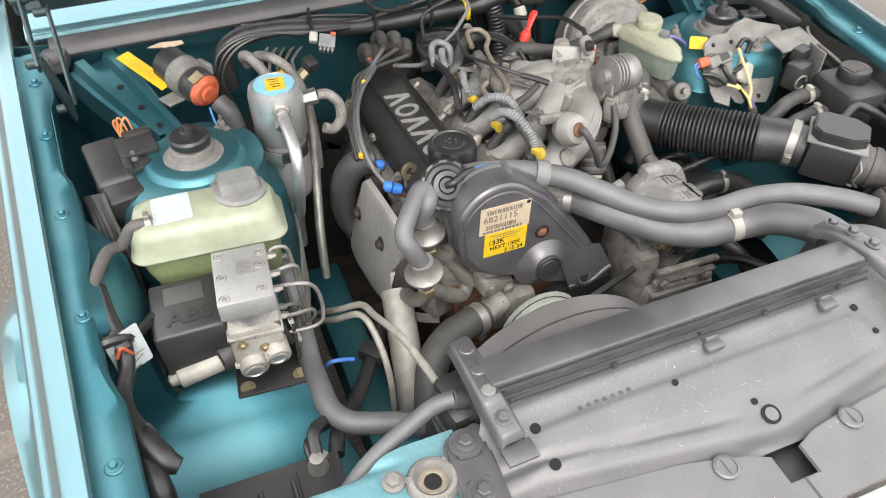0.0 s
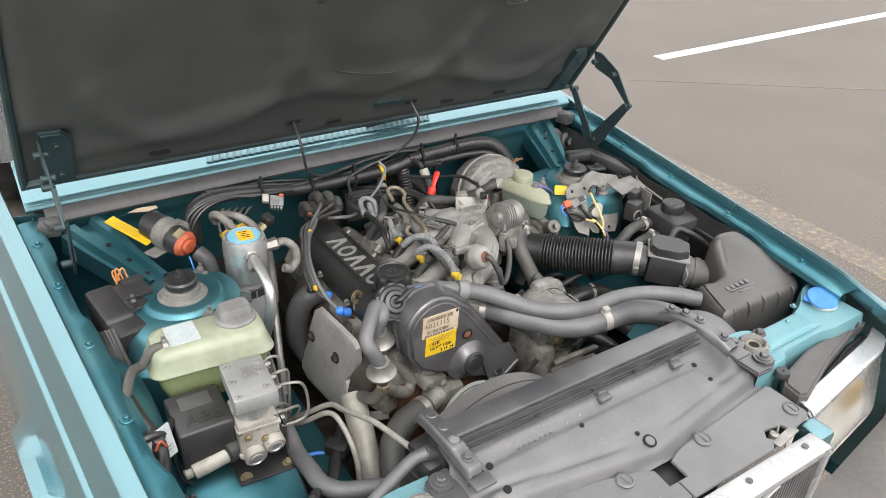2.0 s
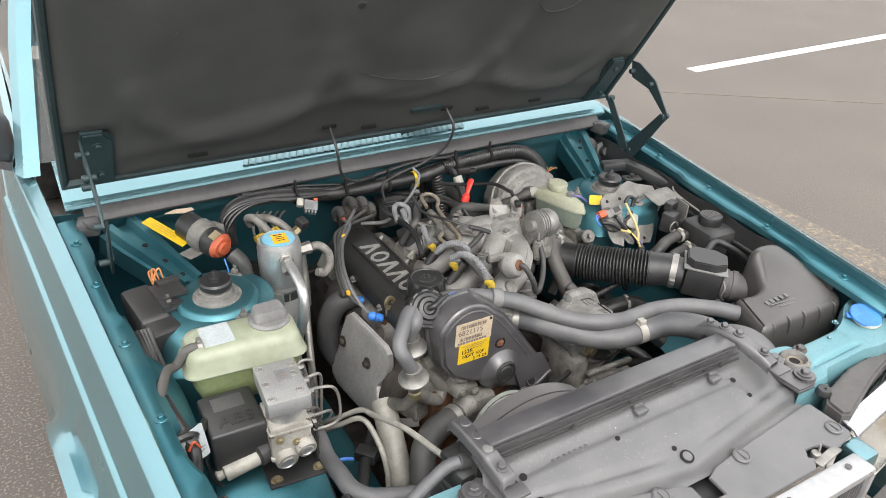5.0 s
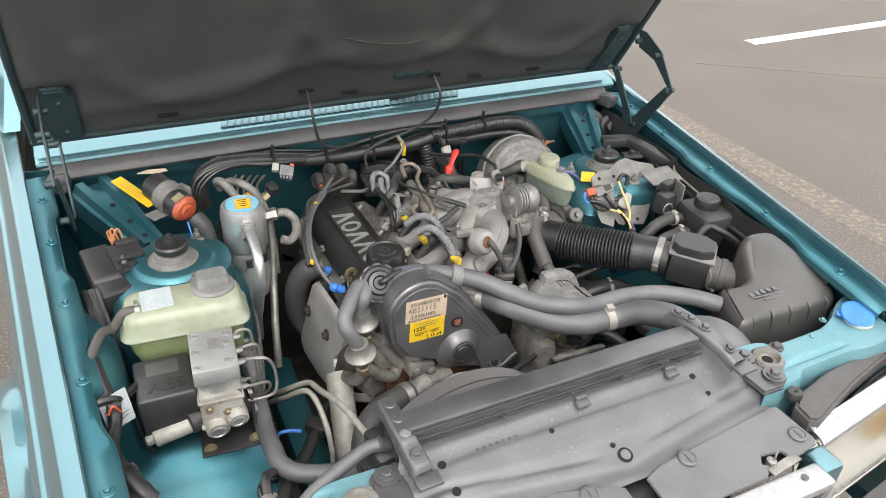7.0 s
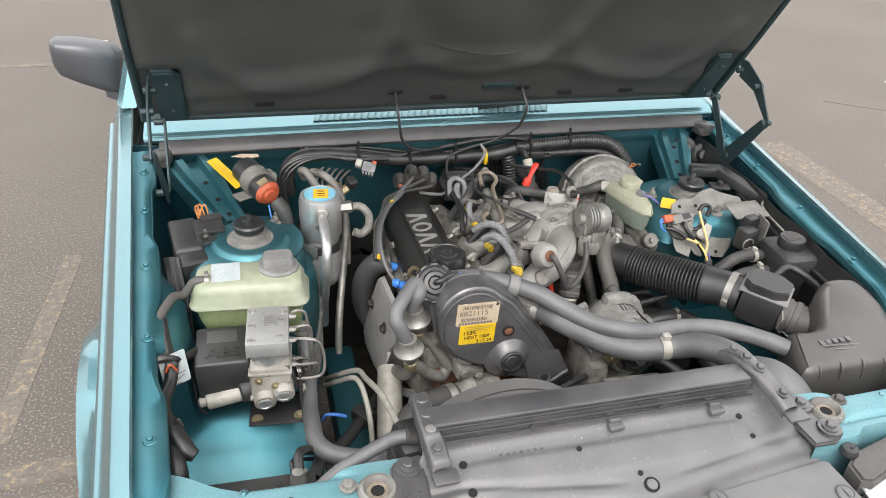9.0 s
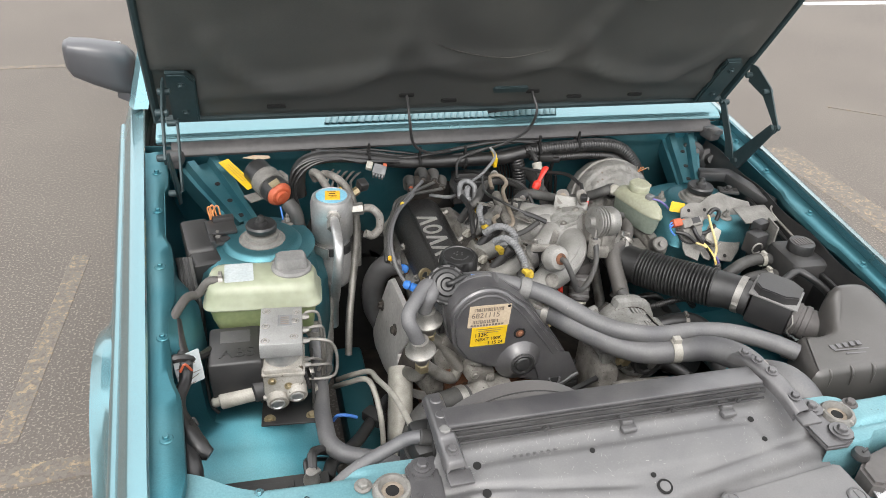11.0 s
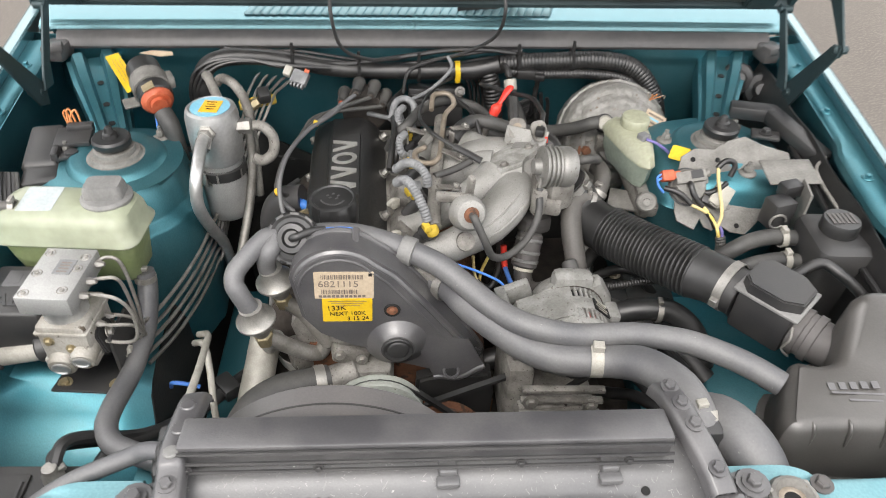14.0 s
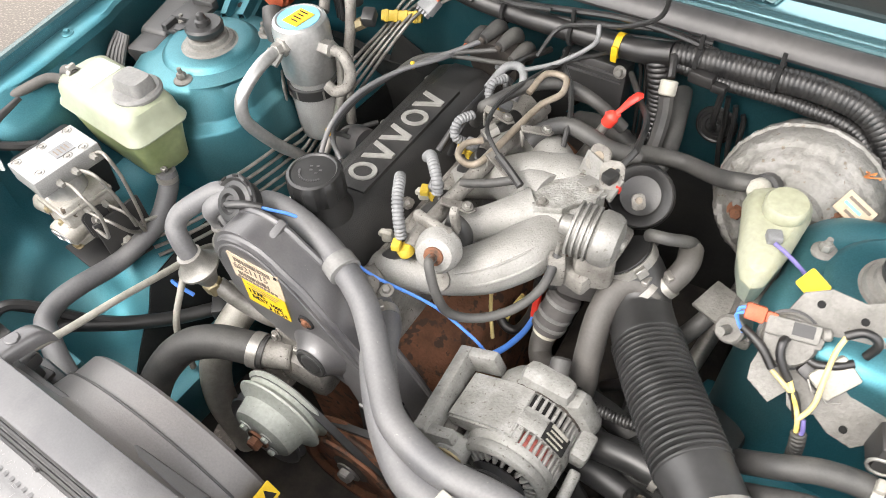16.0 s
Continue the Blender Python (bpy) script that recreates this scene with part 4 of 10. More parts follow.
for s, ex, ey in ((-1, -0.397, -0.051), (1, 0.374, -0.064)):
    fm = front_member(s)
    bm = bmesh.new()
    c = V(ex, ey, 0.799)
    lathe(bm, c, (0, 0, 1), [(0.030, 0), (0.030, 0.003), (0.026, 0.009), (0.0215, 0.010), (0.0195, 0.006), (0.0165, 0.003), (0.0150, -0.006)], 32, cap=False)
    eye = part("hood_catch_cup", bm, PLATE, fm, "corroded metal catch cup")
    bm = bmesh.new()
    lathe(bm, c + V(0, 0, 0.0012), (0, 0, 1), [(0.0168, 0), (0.0120, 0.0012), (0.0105, 0.0008), (0.0100, 0.0002)], 20, cap=False)
    part("rust_ring", bm, STAINED, eye, "rust-stained inner ring")
    bm = bmesh.new()
    lathe(bm, c + V(0, 0, 0.0013), (0, 0, 1), [(0.0102, 0), (0.003, 0.0002)], 20)
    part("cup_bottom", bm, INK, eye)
    bolt(c + V(s * 0.040, 0.016, 0.002), (0, 0, 1), 0.0085, fm, PLATE if s < 0 else BUMPER)
    for a in (40, 160, 280):
        bolt(c + V(0.026 * math.cos(radians(a)), 0.026 * math.sin(radians(a)), 0.006), (0, 0, 1), 0.003, eye, ZINC)
    for dx, dy in ((0.122, 0.008), (0.185, 0.036)):
        bolt(c + V(s * dx, dy, 0.004), (0, 0, 1), 0.0045, fm, TEAL)

# blue filler cap by the wing
cap = thing("washer_filler", (0.612, -0.058, 0.80), "blue washer fluid filler cap on the cross-member", "filler cap")
bm = bmesh.new()
lathe(bm, (0.616, -0.060, 0.794), (0, 0, 1), [(0.0280, 0), (0.0290, 0.004), (0.0262, 0.008), (0.0262, 0.015), (0.0275, 0.016), (0.0275, 0.019)], 32)
part("neck", bm, CREAM_NECK, cap, "cream plastic filler neck")
bm = bmesh.new()
lathe(bm, (0.617, -0.054, 0.816), (-0.10, -0.22, 1), [(0.0310, 0), (0.0322, 0.002), (0.0312, 0.0050), (0.027, 0.0068), (0.012, 0.007)], 36)
boxr(bm, (0.594, -0.034, 0.814), (0.018, 0.013, 0.005), 0.002, 40)
part("lid", bm, BLUE_PL, cap, "blue hinged lid")

bm = bmesh.new()
lathe(bm, (0.645, -0.026, 0.800), (0, 0, 1), [(0.013, 0), (0.0135, 0.004), (0.0125, 0.016), (0.010, 0.020), (0.004, 0.0205)], 22)
single("rubber_stop", bm, RUBBER, "dark rubber hood stop beside the blue cap", "rubber stop")

# radiator cover panel: a pressed plastic sheet
cover = thing("radiator_cover", (0, -0.1, 0.74), "scratched grey-black plastic cover over the radiator", "radiator cover")


def cover_z(x, y):
    """Height of the upper face: falls from the radiator to the grille, with pressed ridges."""
    soft = lambda v, w: 1 / (1 + math.exp(-max(-40.0, min(40.0, v / w))))
    z = 0.826 + 0.28 * y
    # a pressed strip along the rail and a broad raised field that narrows towards the grille
    z += 0.003 * soft(y + 0.030, 0.003)
    band = soft(-0.052 - y, 0.002) * soft(y + 0.098, 0.002)
    z += 0.003 * band * soft(0.245 - abs(x + 0.01) - 0.6 * (y + 0.075), 0.004)
    front = -0.150 + 0.040 * min(1.0, abs(x - 0.03) / 0.29)
    z -= 0.020 * (1 - soft(y - front, 0.0022))
    z -= 0.004 * math.exp(-((y - front - 0.028) / 0.006) ** 2) * soft(abs(x - 0.03) - 0.05, 0.01)
    return z - 0.010 * (abs(x) / 0.34) ** 4


bm = bmesh.new()
rows = []
for j in range(53):
    y = 0.012 - 0.170 * j / 52
    half = 0.300 if y > -0.02 else min(0.345, 0.300 + 0.6 * (-0.02 - y))
    rows.append([(-half + 2 * half * i / 90, y, cover_z(-half + 2 * half * i / 90, y)) for i in range(91)])
grid_sheet(bm, rows)
thicken(bm, 0.004)
to_car(bm)
panel = part("panel", bm, GREY_PL, cover, "", 40)
# the two flat plates in front, with a gap between them
for outl in ([(0.046, -0.166), (0.075, -0.155), (0.150, -0.146), (0.338, -0.128), (0.348, -0.132), (0.358, -0.205), (0.350, -0.216), (0.292, -0.224), (0.284, -0.206), (0.246, -0.200), (0.236, -0.212), (0.246, -0.219), (0.226, -0.236), (0.0255, -0.236), (0.0255, -0.2005), (0.046, -0.2005)],
             [(0.006, -0.166), (-0.020, -0.154), (-0.100, -0.134), (-0.290, -0.112), (-0.352, -0.118), (-0.372, -0.195), (-0.362, -0.232), (0.0245, -0.232), (0.0245, -0.2005), (0.006, -0.2005)]):
    bm = bmesh.new()
    prism(bm, outl, CAR @ pose(0, -0.16, 0.768, 5) @ Matrix.Translation((0, 0.16, 0)), 0.004, 0.0015)
    part("front_plate", bm, GREY_PL, cover)
bm = bmesh.new()
boxr(bm, cp(0, -0.19, 0.745), (0.66, 0.08, 0.006), 0.001)
part("under_tray", bm, BLACK, cover)
# each hole's darkness is a black disc laid on the panel
for x, y, r in ((-0.245, -0.050, 0.0075), (-0.242, -0.094, 0.0080), (-0.062, -0.058, 0.005), (0.02, -0.108, 0.005), (0.228, -0.045, 0.006), (0.232, -0.082, 0.005)):
    bm = bmesh.new()
    lathe(bm, cp(x, y, cover_z(x, y) + 0.0005), (0, -0.28, 1), [(r * 0.85, 0), (r * 0.85, 0.0012)], 18)
    part("hole", bm, INK, panel)
bm = bmesh.new()
c = cp(0.030, -0.128, cover_z(0.03, -0.128) + 0.001)
lathe(bm, c, (0, -0.28, 1), [(0.0120, 0), (0.0120, 0.0015), (0.0085, 0.0015), (0.0085, 0)], 24, cap=False)
part("ring", bm, INK, panel)
bm = bmesh.new()
lathe(bm, c, (0, -0.28, 1), [(0.0084, 0), (0.0084, 0.0022), (0.006, 0.0026), (0.002, 0.0024)], 20)
part("ring_centre", bm, GREY_PL, panel)
for x, y in ((0.130, -0.160), (-0.053, -0.158), (0.335, -0.190), (-0.30, -0.17)):
    bm = bmesh.new()
    c = cp(x, y, 0.7725 + 0.087 * (y + 0.16))
    lathe(bm, c, (0, -0.05, 1), [(0.015, 0), (0.0155, 0.002), (0.0125, 0.0035), (0.012, 0.002), (0.004, 0.002)], 24)
    box(bm, c + V(0, 0, 0.003), (0.0022, 0.018, 0.0015), 0.0)
    part("turn_fastener", bm, GREY_PL, panel)
for x in (-0.01, 0.17):
    bm = bmesh.new()
    boxr(bm, cp(x + 0.02, -0.012, 0.826), (0.020, 0.034, 0.012), 0.003)
    boxr(bm, cp(x + 0.02, -0.034, 0.822), (0.026, 0.014, 0.008), 0.003)
    part("clip", bm, GREY_PL, panel)
# many fine scratches
rnd = random.Random(11)
bm = bmesh.new()
for k in range(620):
    x, y = rnd.uniform(-0.29, 0.29), rnd.uniform(-0.125, -0.005)
    if rnd.random() < 0.3:
        y = rnd.uniform(-0.05, -0.005)
    a, l, w = rnd.uniform(0, math.pi), rnd.choice((0.001, 0.002, 0.003, 0.006)) * rnd.uniform(0.6, 1.3), rnd.uniform(0.00015, 0.0004)
    dx, dy = math.cos(a) * l / 2, math.sin(a) * l / 2
    nx, ny = -math.sin(a) * w, math.cos(a) * w
    bm.faces.new([bm.verts.new(cp(px, py, cover_z(px, py) + 0.0007)) for px, py in ((x - dx - nx, y - dy - ny), (x + dx - nx, y + dy - ny), (x + dx + nx, y + dy + ny), (x - dx + nx, y - dy + ny))])
scr = part("scratch_wear", bm, FLECK, panel, "", 0)
tagged(scr, kind="stuff")
# worn words moulded in the panel, unreadable and almost flat
for k in range(7):
    bm = bmesh.new()
    p = cp(-0.185 + 0.011 * k, -0.045, cover_z(-0.185 + 0.011 * k, -0.045) + 0.0004)
    boxr(bm, p, (0.005, 0.007, 0.0008), 0.0, -3, -10)
    part("moulded_mark", bm, GREY_PL, panel, "", 0)

# radiator: top bar, side brackets, fan shroud, core behind
radiator = thing("radiator", (0, 0.05, 0.2), "black radiator with plastic shroud and top rail", "radiator")
bm = bmesh.new()
m = CAR @ pose(-0.010, 0.012, 0.850, -6)
box(bm, (0, 0, 0), (0.545, 0.046, 0.014), 0.004, m)
part("top_rail", bm, TIMING, radiator)
for y, z, w, h in ((-0.018, -0.016, 0.008, 0.018), (0.018, -0.025, 0.006, 0.035)):
    bm = bmesh.new()
    box(bm, (0, y, z), (0.54, w, h), 0.002, m)
    part("rail_flange", bm, TIMING, radiator)
for dz, dy in ((0.001, -0.0265), (-0.009, -0.031), (-0.0185, -0.034)):
    bm = bmesh.new()
    tube(bm, [m @ V(x, dy, dz) for x in (-0.27, 0, 0.27)], 0.0022, 6, 2)
    part("rail_ridge", bm, BLACK, radiator)
for x in (-0.26, -0.12, 0.10, 0.22):
    bolt(m @ V(x, -0.033, -0.016), (0, -1, 0.2), 0.0038, radiator, BLACK)
bm = bmesh.new()
boxr(bm, cp(0, 0.03, 0.55), (0.60, 0.05, 0.54), 0.004)
part("core", bm, BLACK, radiator)
bm = bmesh.new()
rows = []
for a in range(0, 361, 6):
    ca, sa = math.cos(radians(a)), math.sin(radians(a))
    edge = lambda r, y: (max(-0.290, min(0.262, -0.128 + ca * r)), y, 0.640 + sa * r)
    fx = max(-0.290, min(0.268, -0.130 + ca * 0.36))
    rows.append([(fx, 0.036, max(0.33, min(0.842, 0.600 + sa * 0.36))), edge(0.192, 0.044), edge(0.187, 0.050), edge(0.183, 0.074), edge(0.180, 0.076), edge(0.178, 0.108), edge(0.174, 0.112), edge(0.160, 0.112)])
grid_sheet(bm, rows)
thicken(bm, 0.003)
to_car(bm)
part("fan_shroud", bm, SHROUD, radiator)
bm = bmesh.new()
tube(bm, [cp(-0.128 + 0.1825 * math.cos(radians(a)), 0.0755, 0.640 + 0.1825 * math.sin(radians(a))) for a in range(10, 174, 4)], 0.0016, 6, 2)
part("shroud_seam", bm, BLACK, radiator)
bm = bmesh.new()
q = frame_along((0.0235, 0.090, 0.7370), (0.84, 0.0, 0.54), (0, 1, 0)) @ Matrix.Rotation(radians(90), 4, "Z")
prism(bm, round_rect(0.042, 0.024, 0.001, 1), q, 0.0012)
tag = part("warning_sticker", bm, YEL_ST, radiator, "yellow warning sticker on the shroud")
bm = bmesh.new()
prism(bm, [(-0.008, -0.008), (0.008, -0.008), (0.0, 0.008)], q @ Matrix.Translation((0.010, 0, 0.0012)), 0.0006)
for k in range(3):
    box(bm, (-0.014, -0.006 + 0.006 * k, 0.0016), (0.018, 0.002, 0.0006), 0.0, q)
part("sticker_print", bm, INK, tag, "", 0)
for k in range(4, 7):
    bm = bmesh.new()
    a = radians(51.4 * k + 12)
    q = frame_along(V(-0.095 + 0.12 * math.cos(a), 0.115, 0.585 + 0.12 * math.sin(a)), V(math.cos(a), 0, math.sin(a)), V(0, 1, 0))
    box(bm, (0, 0, 0), (0.075, 0.004, 0.17), 0.002, q @ Matrix.Rotation(radians(28), 4, "Z"), 1)
    part("fan_blade", bm, BLACK, radiator)
# brackets at the ends of the rail
for pts, bolts, plugs in (([(-0.301, 0.098, 0.826), (-0.302, 0.088, 0.838), (-0.304, 0.060, 0.845), (-0.307, 0.012, 0.851), (-0.307, -0.010, 0.850), (-0.306, -0.020, 0.846), (-0.305, -0.050, 0.841), (-0.304, -0.056, 0.838), (-0.304, -0.060, 0.830)], ((-0.306, -0.036, 0.8455),), (((-0.307, -0.001, 0.8535), CAP_GREY), ((-0.305, 0.030, 0.8520), TIMING), ((-0.303, 0.066, 0.8475), TIMING))),
                          ([(0.256, 0.075, 0.840), (0.260, 0.042, 0.856), (0.266, -0.002, 0.859), (0.276, -0.042, 0.850), (0.283, -0.075, 0.836)], ((0.258, 0.058, 0.855), (0.261, 0.028, 0.862), (0.266, -0.002, 0.863), (0.278, -0.052, 0.850)), ())):
    bm = bmesh.new()
    line = spline(pts, 4)
    rows = [[p + V(u, u * 0.1, z) for u, z in ((-0.016, -0.016), (-0.015, -0.003), (-0.0115, 0.002), (-0.009, 0.003), (0.009, 0.003), (0.0115, 0.002), (0.015, -0.003), (0.016, -0.016))] for p in line]
    grid_sheet(bm, rows)
    thicken(bm, 0.003)
    br = part("bracket", bm, TIMING, radiator)
    for p in bolts:
        bolt(p, (0, -0.1, 1), 0.0068, br, TIMING, h=0.006)
    for p, mt in plugs:
        bm = bmesh.new()
        lathe(bm, p, (0, 0.1, 1), [(0.0088, -0.003), (0.0088, 0.001), (0.0076, 0.0022), (0.003, 0.0026)], 20)
        part("push_plug", bm, mt, br, "faded pale plug" if mt is CAP_GREY else "")
    bm = bmesh.new()
    e = V(*pts[-1])
    boxr(bm, e + V(0.002, -0.010, -0.006), (0.038, 0.026, 0.006), 0.002)
    part("bracket_foot", bm, TIMING, br)
# bracket plates bolted to the cross-member
for outl, z, bs in (([(-0.372, -0.020), (-0.364, -0.011), (-0.326, -0.004), (-0.319, -0.010), (-0.331, -0.128), (-0.340, -0.134), (-0.376, -0.128), (-0.382, -0.118)], 0.801, ((-0.348, -0.029), (-0.355, -0.091))),
                    ([(0.296, -0.030), (0.330, -0.024), (0.348, -0.034), (0.352, -0.052), (0.344, -0.064), (0.346, -0.078), (0.360, -0.086), (0.366, -0.104), (0.356, -0.122), (0.340, -0.130), (0.300, -0.128)], 0.797, ((0.332, -0.046), (0.345, -0.104)))):
    bm = bmesh.new()
    prism(bm, outl[::-1], Matrix.Translation((0, 0, z)), 0.007, 0.003)
    br = part("mounting_plate", bm, TIMING, radiator)
    for x, y in bs:
        bm = bmesh.new()
        boxr(bm, (x, y, z + 0.0085), (0.029, 0.036, 0.006), 0.005, -4)
        pad = part("bolt_pad", bm, TIMING, br)
        bolt((x, y, z + 0.0115), (0, 0, 1), 0.0125, pad, TIMING, name="washer", h=0.0015)
        bolt((x, y, z + 0.0125), (0, 0, 1), 0.0085, pad, TIMING, h=0.0075)
# end tank with its hose stub
bm = bmesh.new()
boxr(bm, (-0.324, 0.038, 0.775), (0.050, 0.062, 0.050), 0.012, 6)
boxr(bm, (-0.322, 0.056, 0.795), (0.046, 0.040, 0.022), 0.008, 6)
boxr(bm, (-0.325, 0.055, 0.60), (0.062, 0.06, 0.3), 0.010, -4)
part("end_tank", bm, RUBBER_BLK, radiator, "glossy black end tank")
bm = bmesh.new()
boxr(bm, (-0.324, 0.036, 0.762), (0.060, 0.072, 0.008), 0.003, 6)
part("tank_seam", bm, BLACK, radiator)
bm = bmesh.new()
cyl(bm, (-0.316, 0.030, 0.804), (-0.338, 0.032, 0.811), 0.0125, seg=16, bevel=0.002)
part("hose_stub", bm, RUBBER, radiator)
bm = bmesh.new()
boxr(bm, (0.30, 0.05, 0.66), (0.06, 0.06, 0.30), 0.010, -4)
part("end_tank", bm, BLACK, radiator)
bm = bmesh.new()
tube(bm, [(-0.334, 0.032, 0.810), (-0.352, 0.036, 0.806), (-0.375, 0.036, 0.795), (-0.440, 0.016, 0.780), (-0.485, -0.004, 0.758), (-0.530, -0.022, 0.715), (-0.56, -0.035, 0.66)], 0.0108, 14)
single("overflow_hose", bm, RUBBER_GREY, "dusty grey rubber overflow hose at the radiator", "hose", "hoses")
bm = bmesh.new()
tube(bm, [(0.335, 0.095, 0.60), (0.335, 0.098, 0.70), (0.335, 0.080, 0.760), (0.350, 0.04, 0.785), (0.372, 0.00, 0.765), (0.385, -0.02, 0.70), (0.39, -0.02, 0.6)], 0.034, 16)
single("air_preheat_duct", bm, RUBBER_GREY, "thick grey rubber duct curving behind the cross-member", "duct")

# grille
grille = part("grille", (lambda b: (boxr(b, cp(0, -0.262, 0.755), (0.650, 0.046, 0.020), 0.008, -1.6), boxr(b, cp(-0.318, -0.266, 0.67), (0.014, 0.04, 0.17), 0.005, -1.6), boxr(b, cp(0.318, -0.266, 0.67), (0.014, 0.04, 0.17), 0.005, -1.6), boxr(b, cp(0, -0.266, 0.585), (0.650, 0.04, 0.014), 0.005, -1.6), b)[-1])(bmesh.new()), CHROME, car, "pale bright grille surround with dark slats")
for k in range(70):
    bm = bmesh.new()
    boxr(bm, cp(-0.308 + 0.0089 * k, -0.268, 0.668), (0.0038, 0.022, 0.155), 0.0, -1.6)
    part("slat", bm, SLAT, grille, "", 0)
# flat black sheet painted as the darkness behind the slats
bm = bmesh.new()
boxr(bm, cp(0, -0.248, 0.668), (0.63, 0.006, 0.16), 0.0, -1.6)
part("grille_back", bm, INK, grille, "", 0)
bm = bmesh.new()
q = frame_along(cp(0.0, -0.283, 0.668), V(1, 0, 0.43), V(0, -1, 0))
box(bm, (0, 0, 0), (0.006, 0.014, 0.40), 0.002, q)
part("diagonal_bar", bm, CHROME, grille)
bm = bmesh.new()
boxr(bm, cp(0, -0.288, 0.668), (0.055, 0.006, 0.055), 0.004, -1.6)
part("badge", bm, SLAT, grille)
for x in (-0.2, 0.0, 0.13, 0.28):
    bm = bmesh.new()
    lathe(bm, cp(x, -0.258, 0.7655), (0, 0, 1), [(0.006, 0), (0.006, 0.001)], 14)
    part("screw_hole", bm, BUMPER, grille)
for s in (-1, 1):
    # paint strip between grille and lamp
    bm = bmesh.new()
    boxr(bm, cp(s * 0.348, -0.238, 0.675), (0.044, 0.05, 0.17), 0.008, -1.6)
    part("front_panel", bm, TEAL, car)
    lamp_thing = thing("headlamp", cp(s * 0.55, -0.22, 0.62), "clear ribbed headlamp with amber reflections and pale trim", "headlamp", "headlamps")
    bm = bmesh.new()
    prof = lambda x: -0.212 + 0.15 * (x - 0.372) + 3.0 * max(0, x - 0.66) ** 2
    rows = []
    for x in (0.376, 0.45, 0.54, 0.60, 0.66, 0.70):
        rows.append([(s * x, prof(x) + d, z) for d, z in ((0.008, 0.749), (-0.003, 0.744), (-0.020, 0.67), (-0.033, 0.605), (-0.020, 0.598))])
    grid_sheet(bm, rows)
    thicken(bm, 0.004)
    to_car(bm)
    lens = part("lens", bm, LAMP_GLASS, lamp_thing)
    lens.visible_shadow = False
    bm = bmesh.new()
    rows = []
    for x in (0.374, 0.54, 0.64, 0.71):
        rows.append([(s * x, prof(x) + d, z) for d, z in ((-0.016, 0.592), (0.016, 0.61), (0.030, 0.67), (0.030, 0.735), (0.012, 0.750))])
    grid_sheet(bm, rows)
    thicken(bm, 0.003)
    to_car(bm)
    part("reflector", bm, LAMP_SILVER, lamp_thing)
    bm = bmesh.new()
    for z, w in ((0.66, 0.03), (0.69, 0.02)):
        boxr(bm, cp(s * 0.60, prof(0.60) + 0.004, z), (0.06, 0.016, w), 0.006)
    part("indicator", bm, AMBER_GLASS, lamp_thing)
    bm = bmesh.new()
    grid_sheet(bm, [[(s * x, prof(x) + d, z) for d, z in ((-0.006, 0.747), (-0.005, 0.756), (0.003, 0.762), (0.030, 0.767), (0.034, 0.760))] for x in (0.372, 0.5, 0.6, 0.66, 0.69, 0.72)])
    thicken(bm, 0.003)
    to_car(bm)
    part("trim_strip", bm, CHROME, lamp_thing, "pale bright trim strip")

# panel and duct between cross-member and headlamp
duct = thing("intake_duct", (0.5, -0.15, 0.70), "flat black plastic intake duct behind the headlamp", "duct")
bm = bmesh.new()
outl = [(0.372, -0.148), (0.368, -0.182), (0.385, -0.190), (0.52, -0.146), (0.66, -0.112), (0.706, -0.108), (0.694, -0.086), (0.63, -0.094), (0.50, -0.104), (0.40, -0.128)]
prism(bm, outl, CAR @ Matrix.Translation((0, 0, 0.752)), 0.030, 0.005)
part("duct_body", bm, BUMPER, duct)
bm = bmesh.new()
prism(bm, [(0.40, -0.190), (0.425, -0.192), (0.56, -0.172), (0.718, -0.148), (0.706, -0.110), (0.66, -0.114), (0.52, -0.148)][::-1], CAR @ Matrix.Translation((0, 0, 0.738)), 0.008, 0.002)
ledge = part("ledge", bm, BLACK, duct, "dark ribbed ledge")
for k in range(3):
    bm = bmesh.new()
    tube(bm, [cp(0.49 + 0.03 * k, -0.170 + 0.010 * k, 0.748), cp(0.60, -0.150 + 0.009 * k, 0.748), cp(0.69, -0.136 + 0.009 * k, 0.748)], 0.003, 6, 3)
    part("rib", bm, BLACK, ledge)
for x, y in ((0.388, -0.128), (0.668, -0.098)):
    bm = bmesh.new()
    lathe(bm, cp(x, y, 0.780), (0, 0, 1), [(0.014, 0), (0.0145, 0.004), (0.012, 0.012), (0.006, 0.013)], 20)
    boxr(bm, cp(x + 0.004, y, 0.794), (0.014, 0.004, 0.005), 0.001, 20)
    part("rubber_plug", bm, RUBBER_BLK, duct)
latch = thing("grille_latch", cp(0.262, -0.222, 0.765), "steel spring latch at the grille", "latch")
bm = bmesh.new()
boxr(bm, cp(0.270, -0.226, 0.7650), (0.066, 0.016, 0.004), 0.001, 6)
boxr(bm, cp(0.262, -0.213, 0.768), (0.014, 0.003, 0.026), 0.001, 30)
part("plate", bm, STEEL, latch)
bm = bmesh.new()
lathe(bm, cp(0.254, -0.214, 0.760), (0, 0, 1), [(0.008, 0), (0.008, 0.010), (0.004, 0.012)], 16)
part("pin", bm, ZINC, latch)
# bumper below
bm = bmesh.new()
sec = []
for x in (-0.86, -0.75, -0.4, 0, 0.4, 0.75, 0.86):
    c = 0.10 * (abs(x) / 0.86) ** 4
    sec.append([(x, y + c, z) for y, z in ((-0.26, 0.56), (-0.36, 0.555), (-0.385, 0.54), (-0.39, 0.42), (-0.375, 0.40), (-0.26, 0.40))])
loft(bm, sec)
to_car(bm)
